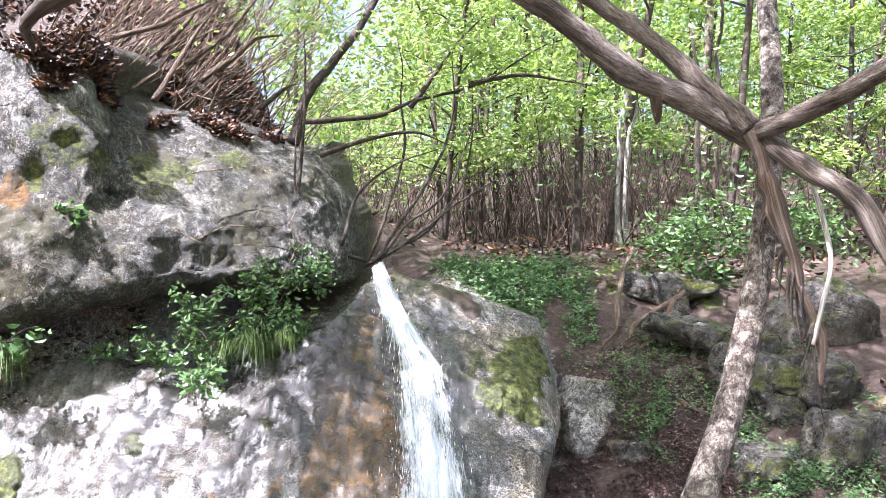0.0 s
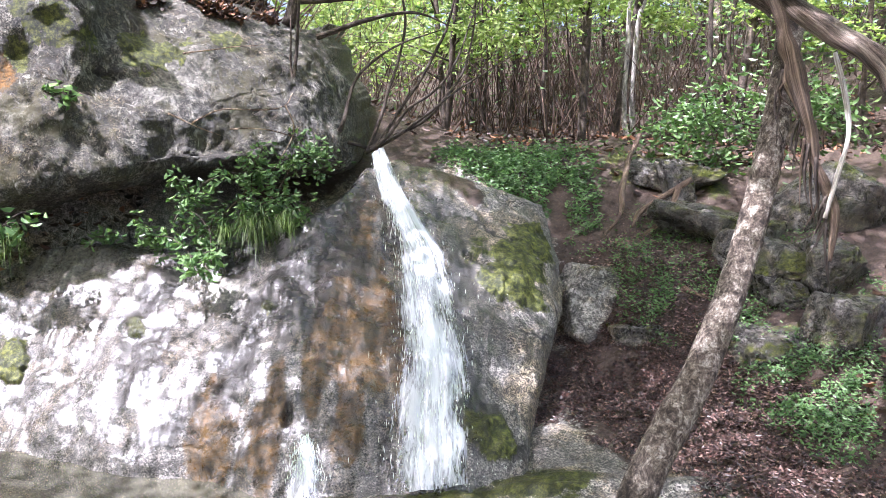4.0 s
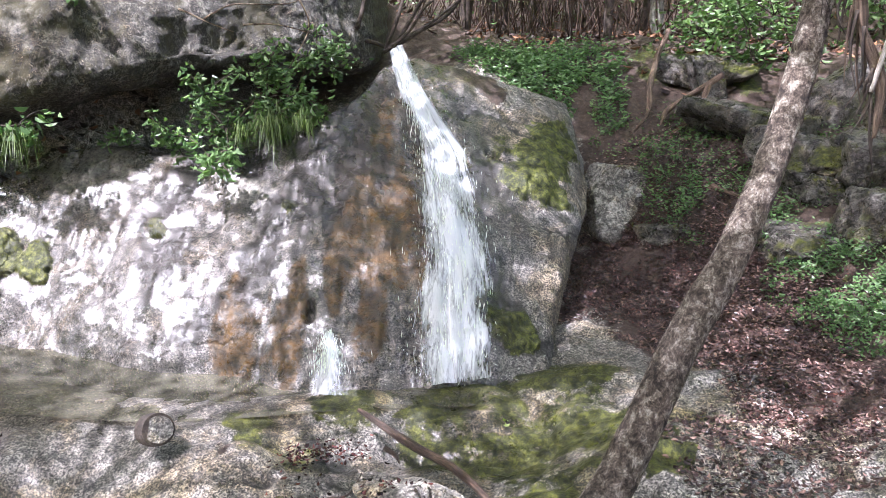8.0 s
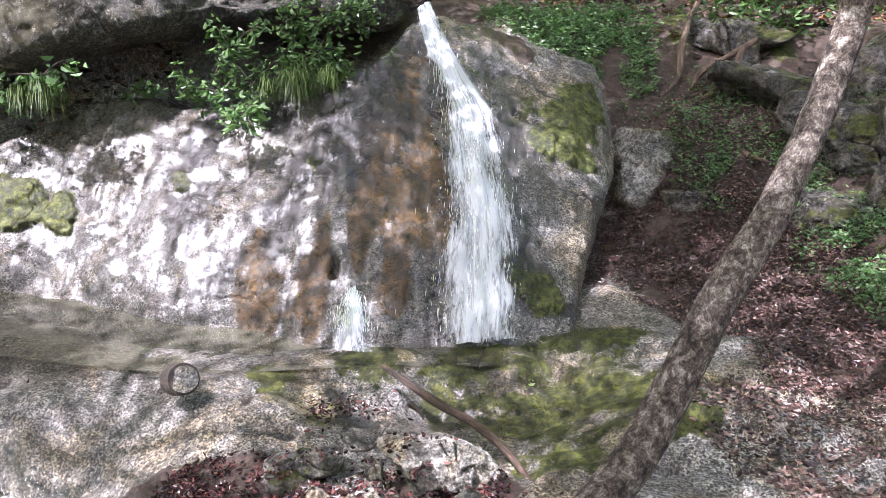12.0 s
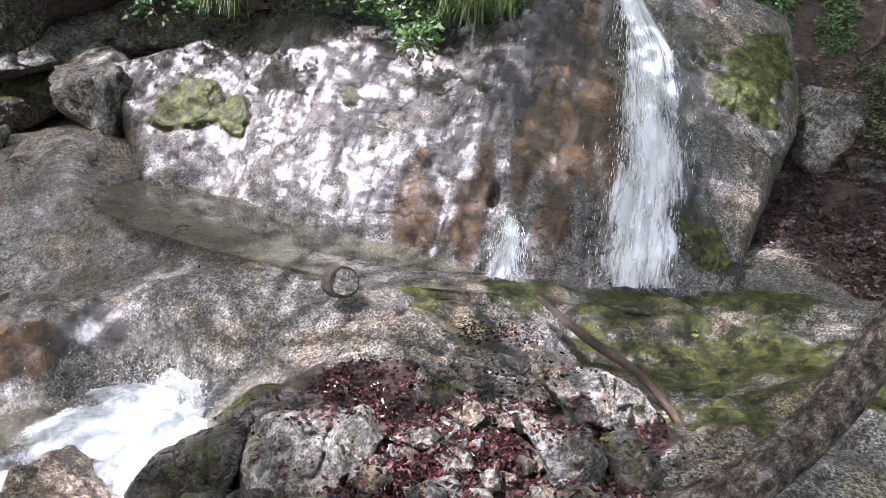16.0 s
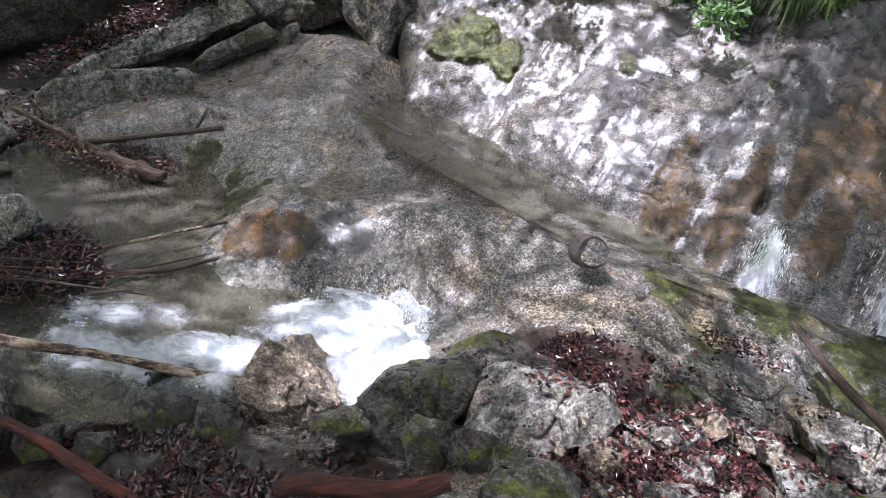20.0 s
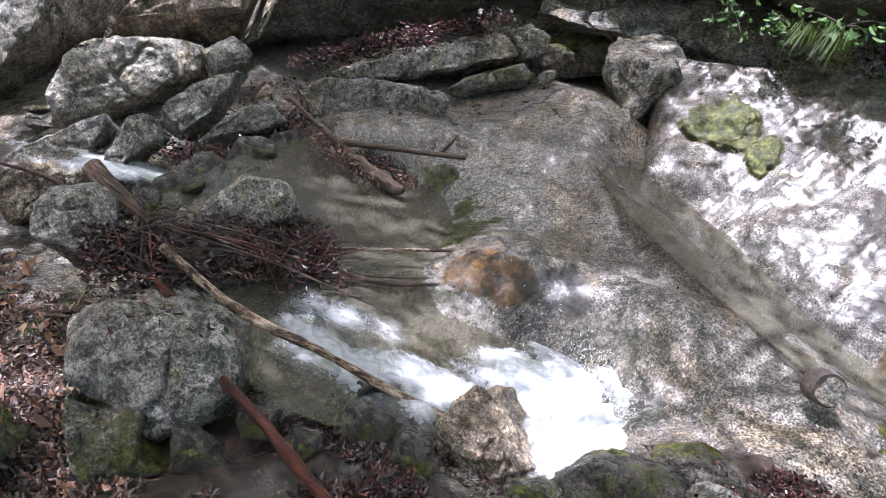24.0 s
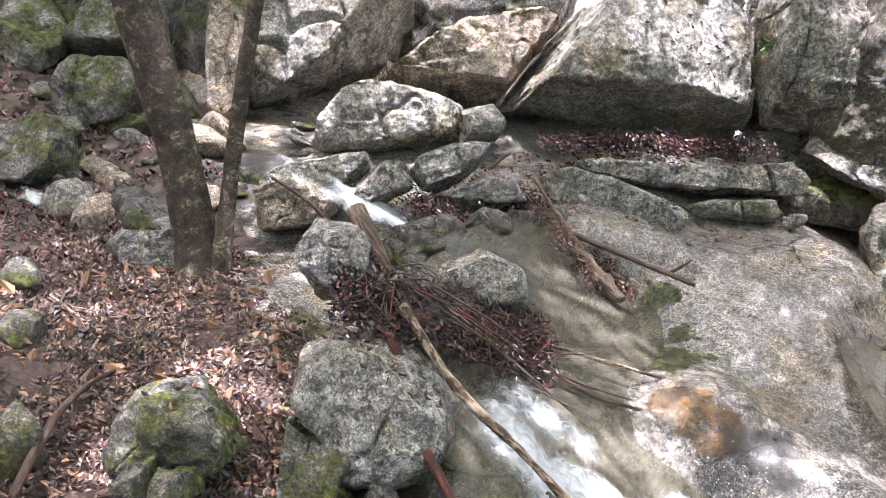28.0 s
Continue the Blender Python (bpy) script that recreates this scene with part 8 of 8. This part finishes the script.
for k, pts in enumerate((((-0.56, 5.87, 1.49), (-0.27, 5.90, 1.74), (0.03, 5.99, 2.10), (0.28, 6.11, 2.70)), ((-0.56, 5.87, 1.49), (-0.18, 6.00, 1.70), (0.08, 6.20, 1.94), (0.54, 6.35, 2.28)), ((-0.57, 5.77, 1.52), (-0.90, 5.53, 1.59), (-1.06, 5.49, 2.03), (-1.01, 5.53, 2.65)), ((-1.04, 5.40, 1.63), (-1.01, 5.49, 2.16), (-0.99, 5.51, 2.76), (-1.02, 5.52, 3.13)), ((-0.55, 5.98, 1.51), (-0.38, 6.18, 2.10), (-0.32, 6.31, 2.72), (-0.43, 6.36, 3.38)), ((-0.53, 5.98, 1.49), (-0.07, 6.28, 2.26), (0.06, 6.41, 2.75), (0.04, 6.41, 3.26)), ((-0.53, 5.98, 1.51), (-0.10, 6.10, 1.79), (0.20, 6.26, 2.40), (0.23, 6.27, 2.96)), ((-0.74, 5.55, 1.60), (-0.61, 5.76, 1.98), (-0.37, 5.87, 2.21), (-0.03, 5.96, 2.36)))):
    tube("stem", [tuple(np.array(p) - a0) for p in pts], [0.016, 0.012, 0.009, 0.003], MAT_BARK_DARK, arch, rings=24, sides=7, knots=0.1, seed=k, wander=0.05)
for pts in (((-1.54, 4.76, 1.63), (-1.35, 4.82, 1.73), (-1.03, 5.00, 1.76), (-0.95, 5.11, 1.88)), ((-1.33, 4.82, 1.60), (-1.08, 4.88, 1.62), (-0.83, 5.14, 1.56)), ((-1.67, 4.72, 1.68), (-1.53, 4.76, 1.63), (-1.36, 4.81, 1.58)), ((-1.03, 5.00, 1.76), (-0.96, 5.01, 1.60), (-1.04, 4.89, 1.38)), ((-1.64, 4.92, 2.05), (-1.37, 5.10, 2.14), (-1.18, 5.25, 2.18)), ((-1.76, 5.23, 2.61), (-1.55, 5.30, 2.60), (-1.21, 5.68, 2.75))):
    stick("twig", pts, [0.006, 0.005, 0.004, 0.002], MAT_DEAD_PALE, "thin pale bare twig hanging before the cliff", rings=20, sides=6, wander=0.04)
stick("root", [(-2.23, 4.59, 3.11), (-2.38, 4.55, 2.99), (-2.50, 4.57, 2.88), (-2.50, 4.66, 2.75)], [0.06, 0.055, 0.045, 0.012], MAT_DEAD_DARK, "thick dark root end over the cliff", rings=24, sides=12, knots=0.3)
for k, pts in enumerate((((-2.09, 5.44, 2.60), (-1.94, 5.73, 3.03), (-1.76, 6.08, 3.53)), ((-2.20, 5.85, 3.05), (-2.01, 6.05, 3.38), (-1.89, 6.21, 3.70)), ((-2.01, 5.93, 2.99), (-1.77, 6.15, 3.28), (-1.53, 6.41, 3.73)), ((-1.83, 5.81, 2.80), (-1.56, 6.03, 3.16), (-1.34, 6.25, 3.32)), ((-2.40, 5.53, 3.09), (-2.11, 5.83, 3.27), (-1.76, 6.07, 3.57)))):
    stick("stick", pts, [0.022, 0.018, 0.008], MAT_DEAD, "grey dead branch leaning on the littered slope", rings=20, sides=8, wander=0.04, knots=0.2, seed=k)
slant = empty("tree", (-1.26, 6.23, 2.45), "dark leaning tree on the cliff with long spreading limbs", "tree")
s0 = np.array(slant.location)
tube("trunk", [tuple(np.array(p) - s0) for p in ((-1.26, 6.23, 2.42), (-1.13, 6.30, 2.83), (-0.91, 6.46, 3.20), (-0.66, 6.67, 3.70), (-0.39, 6.86, 4.42))], [0.05, 0.042, 0.036, 0.03, 0.02], MAT_BARK_DARK, slant, rings=30, sides=12, wander=0.04)
for k, pts in enumerate((((-1.14, 6.13, 2.59), (-0.67, 6.19, 2.66), (-0.31, 6.20, 2.77), (0.23, 6.17, 2.96), (0.93, 6.12, 3.31)), ((-0.31, 6.20, 2.77), (-0.05, 6.24, 3.12), (0.30, 6.22, 3.54)), ((-0.97, 6.09, 2.35), (-0.48, 6.13, 2.52), (0.02, 6.25, 2.47)), ((-1.46, 6.05, 2.68), (-1.31, 6.16, 2.84), (-1.20, 6.17, 2.89)), ((0.18, 6.17, 2.94), (0.59, 6.23, 3.05), (1.21, 6.35, 3.00)))):
    tube("limb", [tuple(np.array(p) - s0) for p in pts], [0.024, 0.018, 0.012, 0.005], MAT_BARK_DARK, slant, rings=24, sides=8, seed=k, wander=0.04)
rg = np.random.default_rng(9)
lp = np.concatenate([np.array(c) - s0 + rg.normal(0, 1, (n, 3)) * [0.5, 0.4, 0.2] for c, n in (((-0.14, 6.21, 3.21), 260), ((0.31, 6.17, 3.35), 260), ((0.87, 6.34, 3.32), 220), ((-0.16, 6.49, 3.70), 160), ((-1.47, 6.40, 3.45), 140), ((0.43, 6.38, 2.85), 160))])
leaf_object("crown", lp, rg.uniform(0.05, 0.09, len(lp)), MAT_LEAF_YELLOW, 71, slant)
for k, (b, h, r, mat) in enumerate((((1.78, 7.88, 1.46), 3.0, 0.03, MAT_BARK_PALE), ((1.96, 8.25, 1.54), 4.2, 0.035, MAT_BARK_PALE), ((1.11, 9.01, 1.50), 3.0, 0.025, MAT_BARK_DARK), ((2.27, 6.91, 1.40), 2.2, 0.03, MAT_BARK_DARK), ((0.30, 10.06, 2.00), 3.5, 0.05, MAT_BARK_DARK), ((2.88, 8.18, 1.90), 3.6, 0.03, MAT_BARK_DARK))):
    z = float(ground_at(b[0], b[1])[0])
    tagged(stick("sapling", [(b[0], b[1], z - 0.1), (b[0] + 0.05, b[1], z + h * 0.4), (b[0] - 0.03, b[1], z + h)], [r, r * 0.8, r * 0.4], mat, "thin bare sapling on the hillside", rings=20, sides=8, wander=0.08), category="tree", group="bare saplings")
for pts in (((1.57, 6.45, 1.66), (1.38, 5.98, 1.30), (1.33, 5.78, 1.13), (1.17, 5.50, 0.95)), ((1.80, 5.77, 1.34), (1.47, 5.64, 1.12), (1.32, 5.47, 1.00)), ((1.48, 5.19, 0.75), (1.54, 4.95, 0.70), (1.65, 4.69, 0.66)), ((1.69, 5.69, 1.28), (1.58, 5.51, 1.09), (1.40, 5.44, 0.94))):
    stick("root", pts, [0.02, 0.022, 0.016, 0.008], MAT_DEAD, "crooked pale root on the mossy bank", rings=20, sides=8, wander=0.04, knots=0.2)
for k, c in enumerate(((2.07, 6.27, 1.82), (2.35, 6.28, 1.78), (2.91, 5.93, 1.84), (2.81, 6.19, 1.97), (2.01, 6.71, 1.87), (1.91, 6.47, 1.65), (2.30, 6.33, 1.61))):
    clump("shrub", c, (0.28, 0.22, 0.2), 260, 0.07, MAT_LEAF_DARK, "dark green leafy shrub on the bank", "shrub", 340 + k, 8, group="shrubs on the bank", droop=0.1)
